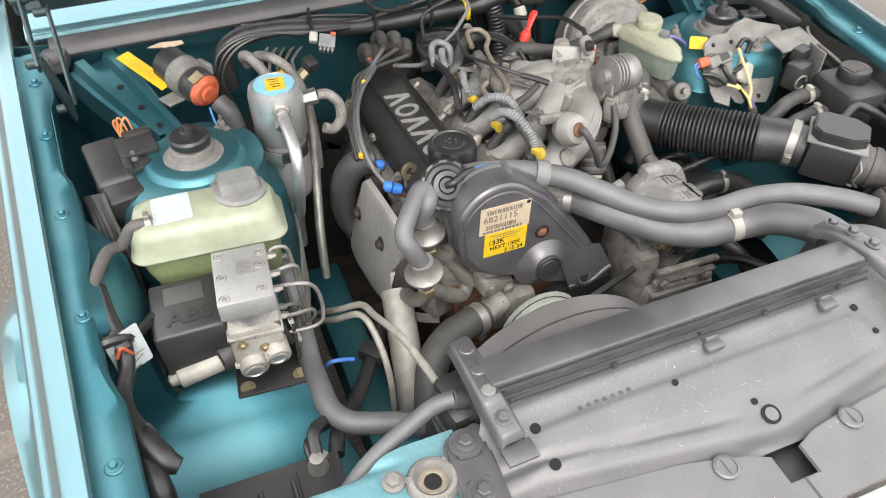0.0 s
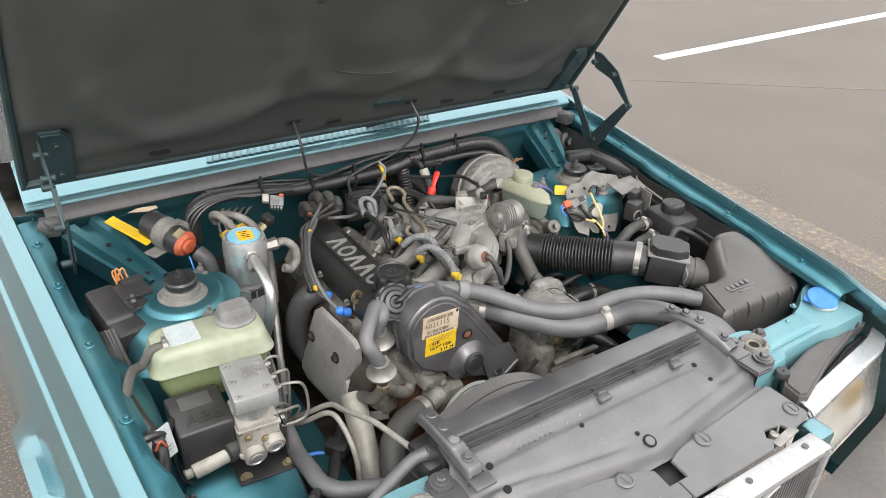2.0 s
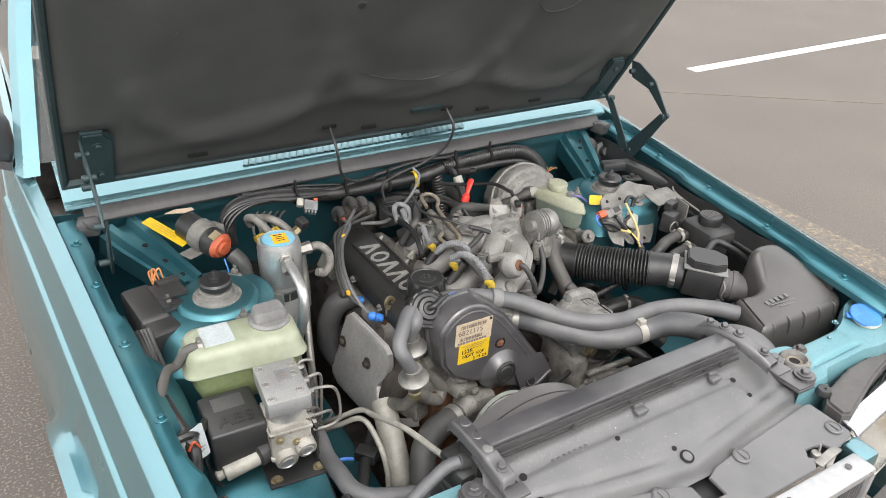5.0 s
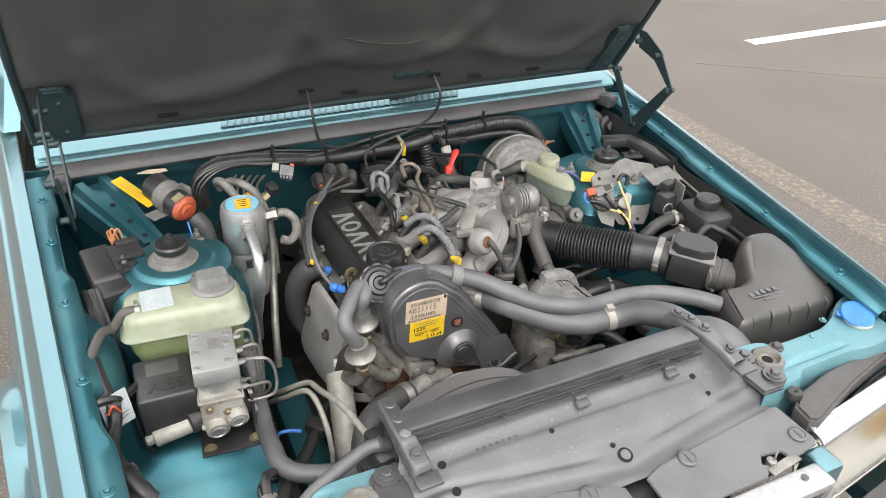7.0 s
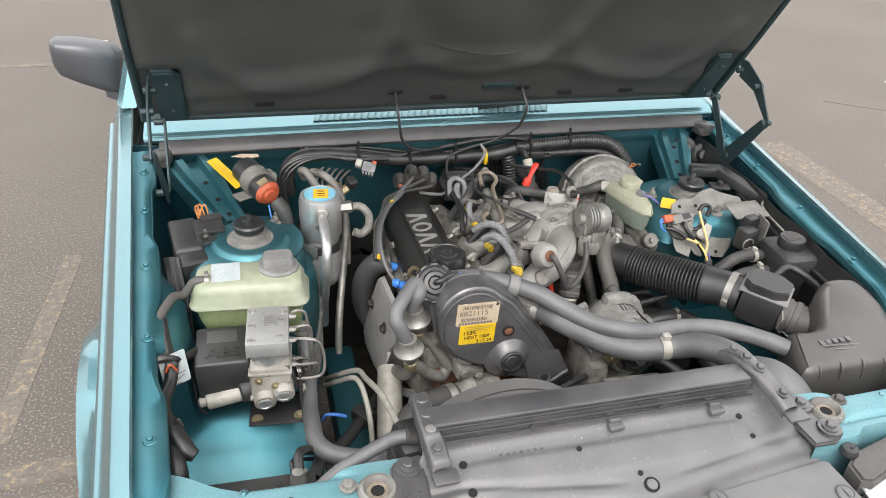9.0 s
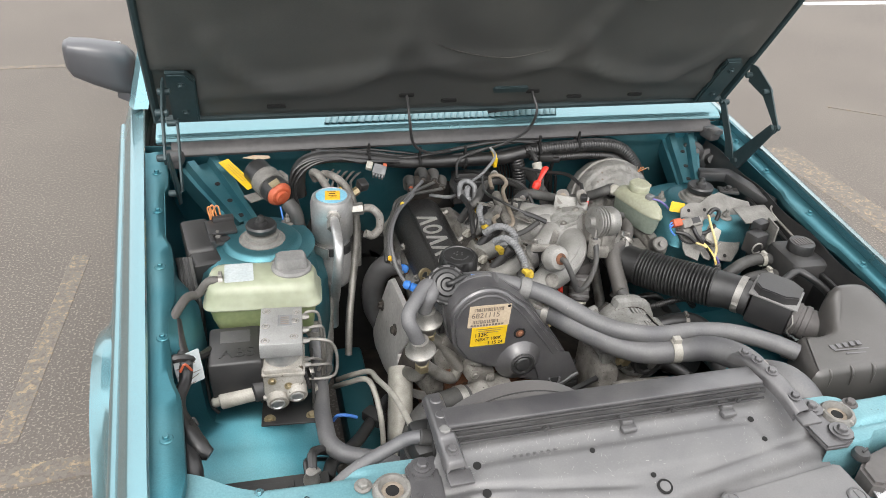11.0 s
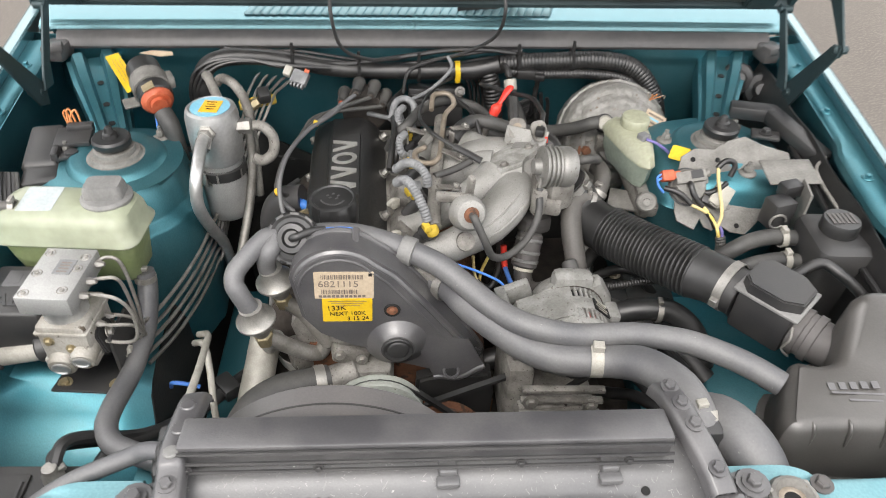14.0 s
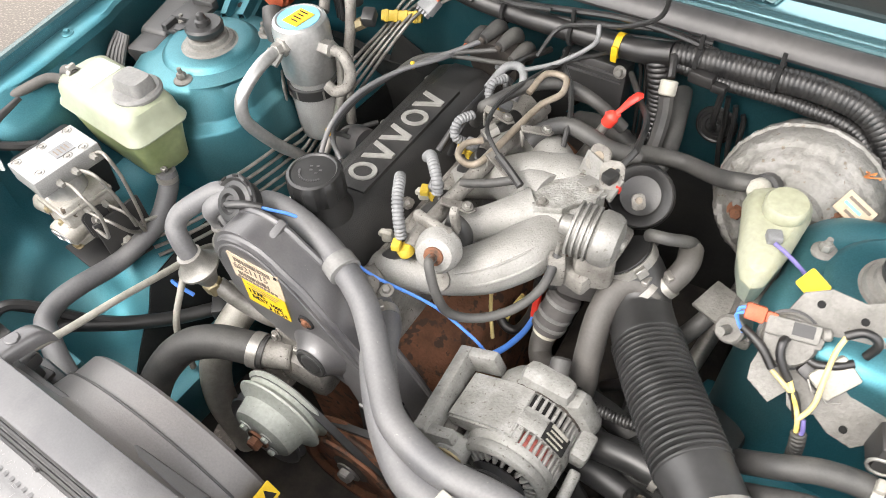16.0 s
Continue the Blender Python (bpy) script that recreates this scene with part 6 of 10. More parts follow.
for k, mm in ((0, BLUE_W), (1, CREAM_W), (2, WIRE_CU)):
    wire("lead", [cb + V(-0.012 + 0.014 * k, -0.004, -0.012), cb + V(-0.010 + 0.015 * k, -0.014, -0.03), cb + V(-0.006 + 0.014 * k, -0.016, -0.06)], 0.0018, mm, coil)
# stickers on the brace
st = thing("yellow_sticker", (-0.565, 0.845, 0.86), "long yellow warning sticker on the teal brace", "sticker")
bm = bmesh.new()
a, b = V(-0.596, 0.892, 0.892), V(-0.537, 0.797, 0.868)
dd = (b - a).normalized()
m = frame_along((a + b) / 2, V(0.05, -0.25, 0.95), dd)
prism(bm, round_rect(0.026, (b - a).length, 0.001, 1), m, 0.0012)
part("sheet", bm, YEL_ST, st)
for k in range(3):
    bm = bmesh.new()
    box(bm, (-0.007 + 0.006 * k, -0.006, 0.0018), (0.0008, 0.07, 0.0004), 0.0, m)
    part("print_line", bm, BRASS, st, "", 0)
bm = bmesh.new()
prism(bm, [(-0.032, -0.003), (0.010, -0.006), (0.034, 0.0), (0.030, 0.007), (-0.008, 0.006)], pose(-0.52, 0.918, 0.884, 30, 5, -3), 0.002)
single("peeling_tape", bm, CREAM_ST, "curled yellowish scrap of tape at the bulkhead", "tape")

# accumulator of the air conditioning, with its pipes
acc = thing("receiver_drier", (-0.374, 0.68, 0.66), "silver aluminium receiver can with pipes and a blue sticker", "receiver drier")
AX, AY = -0.374, 0.682
bm = bmesh.new()
lathe(bm, (AX, AY, 0.790), (0, 0, 1), [(0.040, 0), (0.0455, 0.008), (0.0465, 0.060), (0.0465, 0.088), (0.043, 0.1015), (0.038, 0.1045), (0.0375, 0.103)], 36)
upper = part("upper_can", bm, ALU_CAN, acc)
bm = bmesh.new()
lathe(bm, (AX, AY, 0.670), (0, 0, 1), [(0.036, 0), (0.041, 0.006), (0.0425, 0.02), (0.0425, 0.088), (0.040, 0.096), (0.040, 0.12)], 36)
part("lower_can", bm, ALU_MACH, acc)
bm = bmesh.new()
lathe(bm, (AX, AY, 0.760), (0, 0, 1), [(0.0425, 0), (0.0445, 0.001), (0.0445, 0.020), (0.0425, 0.021)], 36)
part("rubber_band", bm, RUBBER_BLK, acc)
for a in (-30, 20, 70, 120, 170, 220, 270):
    bm = bmesh.new()
    q = frame_along((AX + 0.0448 * math.cos(radians(a)), AY + 0.0448 * math.sin(radians(a)), 0.770), (math.cos(radians(a)), math.sin(radians(a)), 0))
    box(bm, (0, 0, 0), (0.0035, 0.017, 0.0012), 0.0, q)
    part("band_mark", bm, ZINC, acc)
bm = bmesh.new()
lathe(bm, (AX, AY, 0.8930), (0, 0, 1), [(0.034, 0), (0.034, 0.0015)], 32)
part("sticker", bm, BLUE_ST, upper, "round pale blue sticker")
bm = bmesh.new()
boxr(bm, (AX + 0.002, AY - 0.002, 0.8955), (0.032, 0.040, 0.001), 0.0, -8)
part("warning_patch", bm, ORG_ST, upper, "amber patch with print")
bm = bmesh.new()
for k in range(4):
    boxr(bm, (AX + 0.002, AY + 0.012 - 0.008 * k, 0.8963), (0.018 - 0.004 * (k % 2), 0.002, 0.0005), 0.0, -8)
part("warning_print", bm, INK, upper, "", 0)
bm = bmesh.new()
lathe(bm, (AX - 0.002, AY - 0.040, 0.866), (-0.1, -1, 0.1), [(0.016, -0.01), (0.016, 0.010), (0.012, 0.012), (0.012, 0.022)], 6)
lathe(bm, (AX - 0.006, AY - 0.066, 0.860), (-0.1, -0.8, -0.5), [(0.014, -0.008), (0.014, 0.012)], 6)
part("front_union", bm, ZINC, acc, "", 30)
wire("outlet_pipe", [(AX - 0.004, AY - 0.055, 0.866), (-0.379, 0.590, 0.864), (-0.380, 0.556, 0.852), (-0.382, 0.534, 0.834), (-0.385, 0.529, 0.800), (-0.386, 0.545, 0.760), (-0.384, 0.580, 0.700), (-0.382, 0.618, 0.644), (-0.380, 0.64, 0.57)], 0.0105, ALU_CAN, acc, seg=12)
bm = bmesh.new()
lathe(bm, (AX + 0.044, AY - 0.006, 0.858), (1, -0.1, 0.1), [(0.013, -0.006), (0.013, 0.014), (0.014, 0.014), (0.014, 0.024), (0.010, 0.026)], 6)
part("side_union", bm, ZINC, acc, "", 30)
wire("looped_pipe", [(AX + 0.070, AY - 0.008, 0.860), (-0.286, 0.672, 0.858), (-0.270, 0.665, 0.840), (-0.272, 0.655, 0.815), (-0.290, 0.645, 0.805), (-0.306, 0.645, 0.812)], 0.0095, ALU_DIRT, acc, seg=12)
wire("riser_pipe", [(-0.315, 0.69, 0.70), (-0.314, 0.705, 0.80), (-0.322, 0.74, 0.86), (-0.345, 0.775, 0.885), (-0.372, 0.80, 0.888), (-0.385, 0.80, 0.878)], 0.009, ALU_DIRT, acc, seg=12)
wire("riser_pipe", [(-0.392, 0.81, 0.87), (-0.400, 0.80, 0.893), (-0.390, 0.775, 0.900), (-0.370, 0.735, 0.875)], 0.009, ALU_DIRT, acc, seg=12)
wire("return_pipe", [(-0.318, 0.70, 0.84), (-0.318, 0.69, 0.78), (-0.330, 0.66, 0.70), (-0.350, 0.60, 0.62), (-0.36, 0.56, 0.54)], 0.0085, STEEL, acc, seg=10)
bm = bmesh.new()
q = frame_along((AX - 0.036, AY - 0.036, 0.775), (-0.7, -0.7, 0.0), (0, 0, 1))
box(bm, (0, 0, 0), (0.055, 0.028, 0.004), 0.002, q)
box(bm, (0, -0.03, -0.004), (0.04, 0.045, 0.004), 0.002, q @ Matrix.Rotation(radians(25), 4, "X"))
part("mounting_bracket", bm, ZINC, acc)
# pressure switch and plugs by the pipes
sw = thing("pressure_switch", (-0.305, 0.745, 0.83), "brass pressure switch with a black plug on the pipes", "switch")
bm = bmesh.new()
cyl(bm, (-0.330, 0.745, 0.850), (-0.302, 0.752, 0.866), 0.010, seg=6)
part("body", bm, BRASS, sw, "", 30)
bm = bmesh.new()
boxr(bm, (-0.292, 0.755, 0.876), (0.022, 0.026, 0.022), 0.004, 20, 20)
part("plug", bm, RUBBER_BLK, sw)
con = thing("grey_connector", (-0.235, 0.84, 0.85), "grey multi-pin connector with a white plug", "connector")
bm = bmesh.new()
CM = pose(-0.234, 0.842, 0.866, 35, 10, -20) @ Matrix.Scale(0.72, 4)
box(bm, (0, 0, 0), (0.044, 0.038, 0.022), 0.003, CM)
for k in range(4):
    box(bm, (-0.015 + 0.010 * k, -0.022, 0), (0.006, 0.012, 0.016), 0.001, CM)
part("socket", bm, GREY_CON, con)
bm = bmesh.new()
box(bm, (-0.036, 0.006, 0.004), (0.022, 0.028, 0.020), 0.004, CM)
part("plug", bm, WHITE_PL, con)
bm = bmesh.new()
box(bm, (0.014, 0.020, 0.011), (0.014, 0.010, 0.006), 0.001, CM)
part("latch", bm, ORANGE_PL, con, "faded red latch")

# ---- engine ----
engine = thing("engine", (0, 0.5, 0.25), "slanted four-cylinder engine with black rocker cover", "engine")
# block and head
bm = bmesh.new()
sec = lambda y: [(x, y, z) for x, z in ((-0.17, 0.30), (0.09, 0.28), (0.105, 0.50), (0.075, 0.62), (0.02, 0.66), (-0.20, 0.66), (-0.19, 0.50))]
loft(bm, [sec(0.33), sec(0.36), sec(0.84), sec(0.86)])
part("cylinder_block", bm, RUST, engine, "rusty brown-painted iron block")
bm = bmesh.new()
sec = lambda y: [(x, y, z) for x, z in ((-0.215, 0.655), (0.0, 0.655), (-0.015, 0.72), (-0.045, 0.745), (-0.20, 0.745), (-0.225, 0.70))]
loft(bm, [sec(0.335), sec(0.35), sec(0.83), sec(0.845)])
part("cylinder_head", bm, ALU_DIRT, engine, "dirty cast aluminium cylinder head")
# rocker cover
bm = bmesh.new()
outl = ((-0.212, 0.742), (-0.211, 0.766), (-0.203, 0.778), (-0.190, 0.785), (-0.176, 0.789), (-0.172, 0.793), (-0.120, 0.797), (-0.114, 0.795), (-0.104, 0.790), (-0.092, 0.780), (-0.072, 0.745))


def csec(y, k, dz):
    cx = -0.145
    return [(cx + (x - cx) * k, y, 0.742 + (z - 0.742) * dz) for x, z in outl]


loft(bm, [csec(0.352, 0.97, 0.55), csec(0.360, 0.99, 0.85), csec(0.385, 1, 0.98), csec(0.40, 1, 1), csec(0.60, 1, 1), csec(0.795, 1, 1), csec(0.812, 0.99, 0.96), csec(0.822, 0.97, 0.7), csec(0.825, 0.96, 0.3)])
cov = part("rocker_cover", bm, COVER, engine, "black wrinkle-painted rocker cover")
bm = bmesh.new()
loft(bm, [[(x, y, z) for x, z in ((-0.176, 0.790), (-0.117, 0.7945), (-0.119, 0.8005), (-0.173, 0.7965))] for y in (0.488, 0.492, 0.735, 0.742)])
part("raised_strip", bm, COVER, cov)
# maker's mark: five plain raised shapes
for k in range(5):
    bm = bmesh.new()
    y = 0.511 + 0.0445 * k
    m = frame_along((-0.146, y + 0.012, 0.7985), (-0.09, 0, 1), (0, 1, 0))
    w, h = 0.046, 0.030
    if k in (0, 3):
        o = [(-w / 2, -h / 2), (w / 2, -h / 2), (w / 2, h / 2), (-w / 2, h / 2)]
        lathe(bm, m @ V(0, 0, 0), m.to_3x3() @ V(0, 0, 1), [(0.0200, 0), (0.0200, 0.0022), (0.0132, 0.0022), (0.0132, 0)], 24, cap=False)
        for v in bm.verts:
            l = m.inverted() @ v.co
            v.co = m @ V(l.x * 1.15, l.y * 0.9, l.z)
    else:
        prism(bm, [(-0.0225, -0.020), (-0.0225, -0.0115), (0.010, 0.000), (-0.0225, 0.0115), (-0.0225, 0.020), (0.0225, 0.005), (0.0225, -0.005)], m, 0.0022)
    part("raised_mark", bm, SILVER_INK, cov)
# edge bolts of the cover
for y in (0.40, 0.53, 0.66, 0.79):
    bolt((-0.079, y, 0.760), (0.75, 0, 0.66), 0.0062, cov, ZINC, h=0.010)
    bolt((-0.211, y, 0.754), (-0.6, 0, 0.8), 0.0055, cov, STEEL, h=0.008)
# filler neck and oil cap
bm = bmesh.new()
loft(bm, [[(-0.153 + r * math.cos(a) * e, 0.440 + r * math.sin(a), z) for a in (2 * math.pi * k / 28 for k in range(28))] for r, e, z in ((0.052, 1.0, 0.775), (0.044, 1.0, 0.792), (0.036, 1, 0.812), (0.033, 1, 0.832))])
part("filler_neck", bm, COVER, cov)
bm = bmesh.new()
n = 48
rings = []
for r, z, g in ((0.034, 0.826, 0), (0.0385, 0.829, 1), (0.0395, 0.856, 1), (0.0385, 0.862, 1), (0.036, 0.8665, 0), (0.032, 0.868, 0), (0.030, 0.866, 0), (0.008, 0.8665, 0)):
    rings.append([(-0.153 + (r - (0.0042 if g and k % 6 in (0, 1) else 0)) * math.cos(2 * math.pi * k / n), 0.440 + (r - (0.0042 if g and k % 6 in (0, 1) else 0)) * math.sin(2 * math.pi * k / n), z) for k in range(n)])
loft(bm, rings)
oilcap = part("oil_cap", bm, RUBBER_BLK, engine, "black ribbed oil filler cap")
bm = bmesh.new()
for a in range(200, 340, 10):
    p = V(-0.153 + 0.019 * math.cos(radians(a)), 0.440 + 0.019 * math.sin(radians(a)), 0.8672)
    boxr(bm, p, (0.0022, 0.003, 0.0008), 0.0, a + 90)
for x, y in ((-0.008, 0.006), (0, 0.010), (0.008, 0.005), (-0.004, 0.0), (0.006, -0.002)):
    boxr(bm, (-0.153 + x, 0.440 + y, 0.8672), (0.004, 0.0025, 0.0008), 0.0, 30)
part("moulded_marks", bm, TIMING, oilcap, "", 0)
# lifting eye
bm = bmesh.new()
lathe(bm, (-0.205, 0.500, 0.785), (0.3, -1, 0.1), [(0.015, -0.003), (0.015, 0.003), (0.008, 0.003), (0.008, -0.003), (0.015, -0.003)], 20, cap=False)
boxr(bm, (-0.206, 0.502, 0.762), (0.016, 0.006, 0.022), 0.002)
part("lifting_eye", bm, BRASS, engine, "rusty lifting eye")

# timing belt cover
timing = thing("timing_cover", (-0.08, 0.30, 0.60), "grey plastic timing belt cover with paper labels", "timing cover")
TM = Matrix.Translation((0, 0.338, 0)) @ Matrix.Rotation(radians(90), 4, "X")
out = arc_pts(-0.142, 0.812, 0.072, 165, 40, 12) + [(-0.058, 0.835), (-0.020, 0.785), (0.040, 0.700), (0.078, 0.635), (0.076, 0.618), (0.050, 0.606), (0.020, 0.612), (-0.010, 0.628), (-0.040, 0.640)] + arc_pts(-0.060, 0.690, 0.045, 230, 190, 3) + [(-0.13, 0.690), (-0.175, 0.718), (-0.200, 0.755)]
bm = bmesh.new()
prism(bm, out, TM, 0.048, 0.008, 3)
tcov = part("cover", bm, TIMING, timing)
# raised rim along the edge
bm = bmesh.new()
rim = [TM @ V(-0.142 + (x + 0.142) * 0.985 - 0.0, 0.73 + (y - 0.73) * 0.985, 0.0) for x, y in out]
tube(bm, rim + [rim[0]], 0.0055, 8, 2, cap=False)
part("rim", bm, TIMING, timing)
bm = bmesh.new()
tube(bm, [TM @ V(x, y, 0.0465) for x, y in arc_pts(-0.142, 0.812, 0.056, 170, 35, 10) + [(-0.075, 0.825), (-0.030, 0.765), (0.030, 0.680), (0.05, 0.645)]], 0.003, 8, 2)
part("ridge", bm, TIMING, timing)
bm = bmesh.new()
box(bm, (0, 0, 0), (0.012, 0.055, 0.014), 0.004, pose(-0.118, 0.318, 0.872, 20, 18, 0))
part("lug", bm, TIMING, timing)
# tensioner dome and plug
bm = bmesh.new()
lathe(bm, (-0.060, 0.2915, 0.704), (0, -1, 0.06), [(0.052, -0.002), (0.044, 0.003), (0.036, 0.009), (0.030, 0.015), (0.0265, 0.019), (0.0255, 0.0215)], 40)
part("tensioner_dome", bm, TIMING, timing)
bm = bmesh.new()
lathe(bm, (-0.060, 0.2705, 0.7052), (0, -1, 0.06), [(0.0235, -0.002), (0.0235, 0.003), (0.0215, 0.0045), (0.0180, 0.0035), (0.0165, 0.0025), (0.0145, 0.0045), (0.012, 0.005), (0.004, 0.0045)], 36)
part("plug", bm, RUBBER_BLK, timing, "black rubber plug")
for x, z, r in ((-0.067, 0.770, 0.0095), (0.060, 0.672, 0.008)):
    bm = bmesh.new()
    lathe(bm, (x, 0.2895, z), (0, -1, 0), [(r + 0.003, 0), (r + 0.002, 0.0025), (r, 0.0025), (r - 0.001, -0.006)], 20, cap=False)
    lathe(bm, (x, 0.2893, z), (0, -1, 0), [(r + 0.001, 0), (r, 0.0008)], 18)
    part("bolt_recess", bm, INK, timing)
    if z > 0.7:
        bolt((x, 0.2888, z), (0, -1, 0), 0.0055, timing, RUST, h=0.004)
# lower skirt that steps forward over the crank belt
bm = bmesh.new()
rows = []
for u in range(13):
    t = u / 12
    x1, z1 = -0.004 + 0.080 * t, 0.626 + 0.022 * t - 0.014 * math.sin(math.pi * t) ** 2
    x0, z0 = -0.040 + 0.090 * t, 0.720 - 0.020 * t
    rows.append([V(x0, 0.2930, z0).lerp(V(x1, 0.2855, z1), s) + V(0, -0.002 * math.sin(math.pi * s), 0) for s in (0, 0.2, 0.4, 0.6, 0.8, 1.0)])
grid_sheet(bm, rows)
thicken(bm, 0.003)
skirt = part("skirt", bm, TIMING, timing)
bm = bmesh.new()
tube(bm, [r[-1] + V(0, -0.003, -0.001) for r in rows], 0.0042, 8, 2)
part("skirt_lip", bm, TIMING, skirt)
bm = bmesh.new()
q = rows[5][4]
lathe(bm, q + V(0, -0.004, 0), (0, -0.80, 0.55), [(0.014, 0), (0.013, 0.002), (0.010, 0.002), (0.008, -0.001)], 20, cap=False)
part("eyelet", bm, TIMING, skirt)
bm = bmesh.new()
lathe(bm, q + V(0, -0.0045, 0), (0, -0.80, 0.55), [(0.0095, 0), (0.003, 0.0006)], 18)
part("eyelet_hole", bm, INK, skirt)
bm = bmesh.new()
prism(bm, [(-0.030, 0.600), (0.006, 0.612), (0.050, 0.606), (0.090, 0.612), (0.098, 0.560), (0.092, 0.450), (-0.010, 0.430), (-0.040, 0.470)], Matrix.Translation((0, 0.318, 0)) @ Matrix.Rotation(radians(90), 4, "X"), 0.022, 0.005)
part("lower_cover", bm, BLACK, timing, "black lower belt cover")
# paper labels
LM = TM @ Matrix.Translation((-0.135, 0.800, 0.0482)) @ Matrix.Rotation(radians(-2), 4, "Z")
bm = bmesh.new()
prism(bm, round_rect(0.084, 0.050, 0.001, 1), LM @ Matrix.Translation((0, 0.022, 0)), 0.001)
lab1 = part("parts_label", bm, CREAM_ST, timing, "aged cream label with bar codes and a printed number")
bm = bmesh.new()
prism(bm, round_rect(0.072, 0.046, 0.001, 1), LM @ Matrix.Translation((0.004, -0.026, 0.0004)), 0.001)
lab2 = part("service_label", bm, YEL_ST, timing, "yellow label with handwriting")
rnd = random.Random(4)
bm = bmesh.new()
for row, y in ((0, 0.038), (1, 0.010)):
    x = -0.032
    while x < (0.026 if row == 0 else 0.018):
        w = rnd.choice((0.0008, 0.0014, 0.0022))
        box(bm, (x + w / 2, y, 0.0014), (w, 0.008, 0.0005), 0.0, LM)
        x += w + rnd.choice((0.0008, 0.0012, 0.0018))
part("bar_code", bm, INK_GREY, lab1, "", 0)
bm = bmesh.new()
for k in range(11):
    box(bm, (-0.034 + 0.0062 * k, 0.0015, 0.0014), (0.0044, 0.0042, 0.0005), 0.0, LM)
part("small_print", bm, INK_GREY, lab1, "", 0)
bm = bmesh.new()
box(bm, (0.037, 0.042, 0.0014), (0.005, 0.005, 0.0006), 0.0, LM)
part("corner_mark", bm, INK, lab1, "", 0)


def words(body, size, m, material, parent, name, depth=0.0003):
    cu = bpy.data.curves.new(name, "FONT")
    cu.body, cu.size, cu.extrude = body, size, depth
    cu.align_x, cu.align_y = "CENTER", "CENTER"
    tmp = new(name, cu)
    bpy.context.view_layer.update()
    me = bpy.data.meshes.new_from_object(tmp.evaluated_get(bpy.context.evaluated_depsgraph_get()))
    bpy.data.objects.remove(tmp)
    b = bmesh.new()
    b.from_mesh(me)
    bpy.data.meshes.remove(me)
    for v in b.verts:
        v.co = m @ v.co
    return part(name, b, material, parent, "", 0)


words("6821115", 0.0165, LM @ Matrix.Translation((-0.008, 0.0245, 0.0014)), INK_GREY, lab1, "printed_number")
words("133K", 0.013, LM @ pose(-0.012, -0.022, 0.0018, 0, 0, 3), INK, lab2, "handwriting")
words("NEXT 100K", 0.0105, LM @ pose(0.004, -0.033, 0.0018, 0, 0, 2), INK, lab2, "handwriting")
words("3 15 24", 0.0105, LM @ pose(0.019, -0.043, 0.0018, 0, 0, 2), INK, lab2, "handwriting")
bm = bmesh.new()
for k in range(3):
    box(bm, (0.004, -0.008 - 0.0045 * k, 0.0018), (0.056 - 0.01 * k, 0.0012, 0.0004), 0.0, LM)
part("fine_print", bm, BRASS, lab2, "", 0)

# pulleys and belts
pul = thing("water_pump_pulley", (-0.09, 0.21, 0.58), "pale grey stepped belt pulley with a hub bolt", "pulley")
bm = bmesh.new()
PC = V(-0.092, 0.236, 0.627)
lathe(bm, PC, (0, -1, 0), [(0.030, 0), (0.066, 0.002), (0.068, 0.005), (0.060, 0.011), (0.060, 0.016), (0.068, 0.022), (0.067, 0.025), (0.058, 0.028), (0.050, 0.034), (0.047, 0.052), (0.045, 0.058), (0.036, 0.063), (0.018, 0.064)], 44)
part("wheel", bm, PALE_GREEN, pul)
bolt(PC + V(0, -0.064, 0), (0, -1, 0), 0.011, pul, RUST, h=0.012)
for a in (45, 135, 225, 315):
    bolt(PC + V(0.026 * math.cos(radians(a)), -0.0635, 0.026 * math.sin(radians(a))), (0, -1, 0), 0.006, pul, PALE_GREEN)
pul2 = thing("fan_pulley", (-0.13, 0.25, 0.52), "dark steel belt pulley behind the pale one", "pulley")
bm = bmesh.new()
lathe(bm, (-0.150, 0.226, 0.520), (0.0, -1, 0.12), [(0.03, 0), (0.066, 0.0), (0.068, 0.004), (0.060, 0.010), (0.068, 0.016), (0.066, 0.019), (0.02, 0.020)], 44)
part("wheel", bm, TIMING, pul2)
crank = thing("crank_pulley", (0.0, 0.22, 0.44), "rusty crankshaft belt pulley low at the engine's front", "pulley")
bm = bmesh.new()
lathe(bm, (-0.005, 0.262, 0.515), (0, -1, 0), [(0.03, 0), (0.080, 0), (0.083, 0.004), (0.074, 0.011), (0.083, 0.018), (0.083, 0.022), (0.074, 0.029), (0.083, 0.036), (0.081, 0.040), (0.068, 0.041), (0.060, 0.032), (0.03, 0.032)], 48)
part("wheel", bm, RUST, crank)
bm = bmesh.new()
lathe(bm, (-0.005, 0.236, 0.515), (0, -1, 0), [(0.034, 0), (0.030, 0.006), (0.020, 0.010), (0.008, 0.010)], 28)
part("hub", bm, SOOT, crank, "sooty pressed hub")
bolt((-0.005, 0.227, 0.515), (0, -1, 0), 0.013, crank, STEEL)


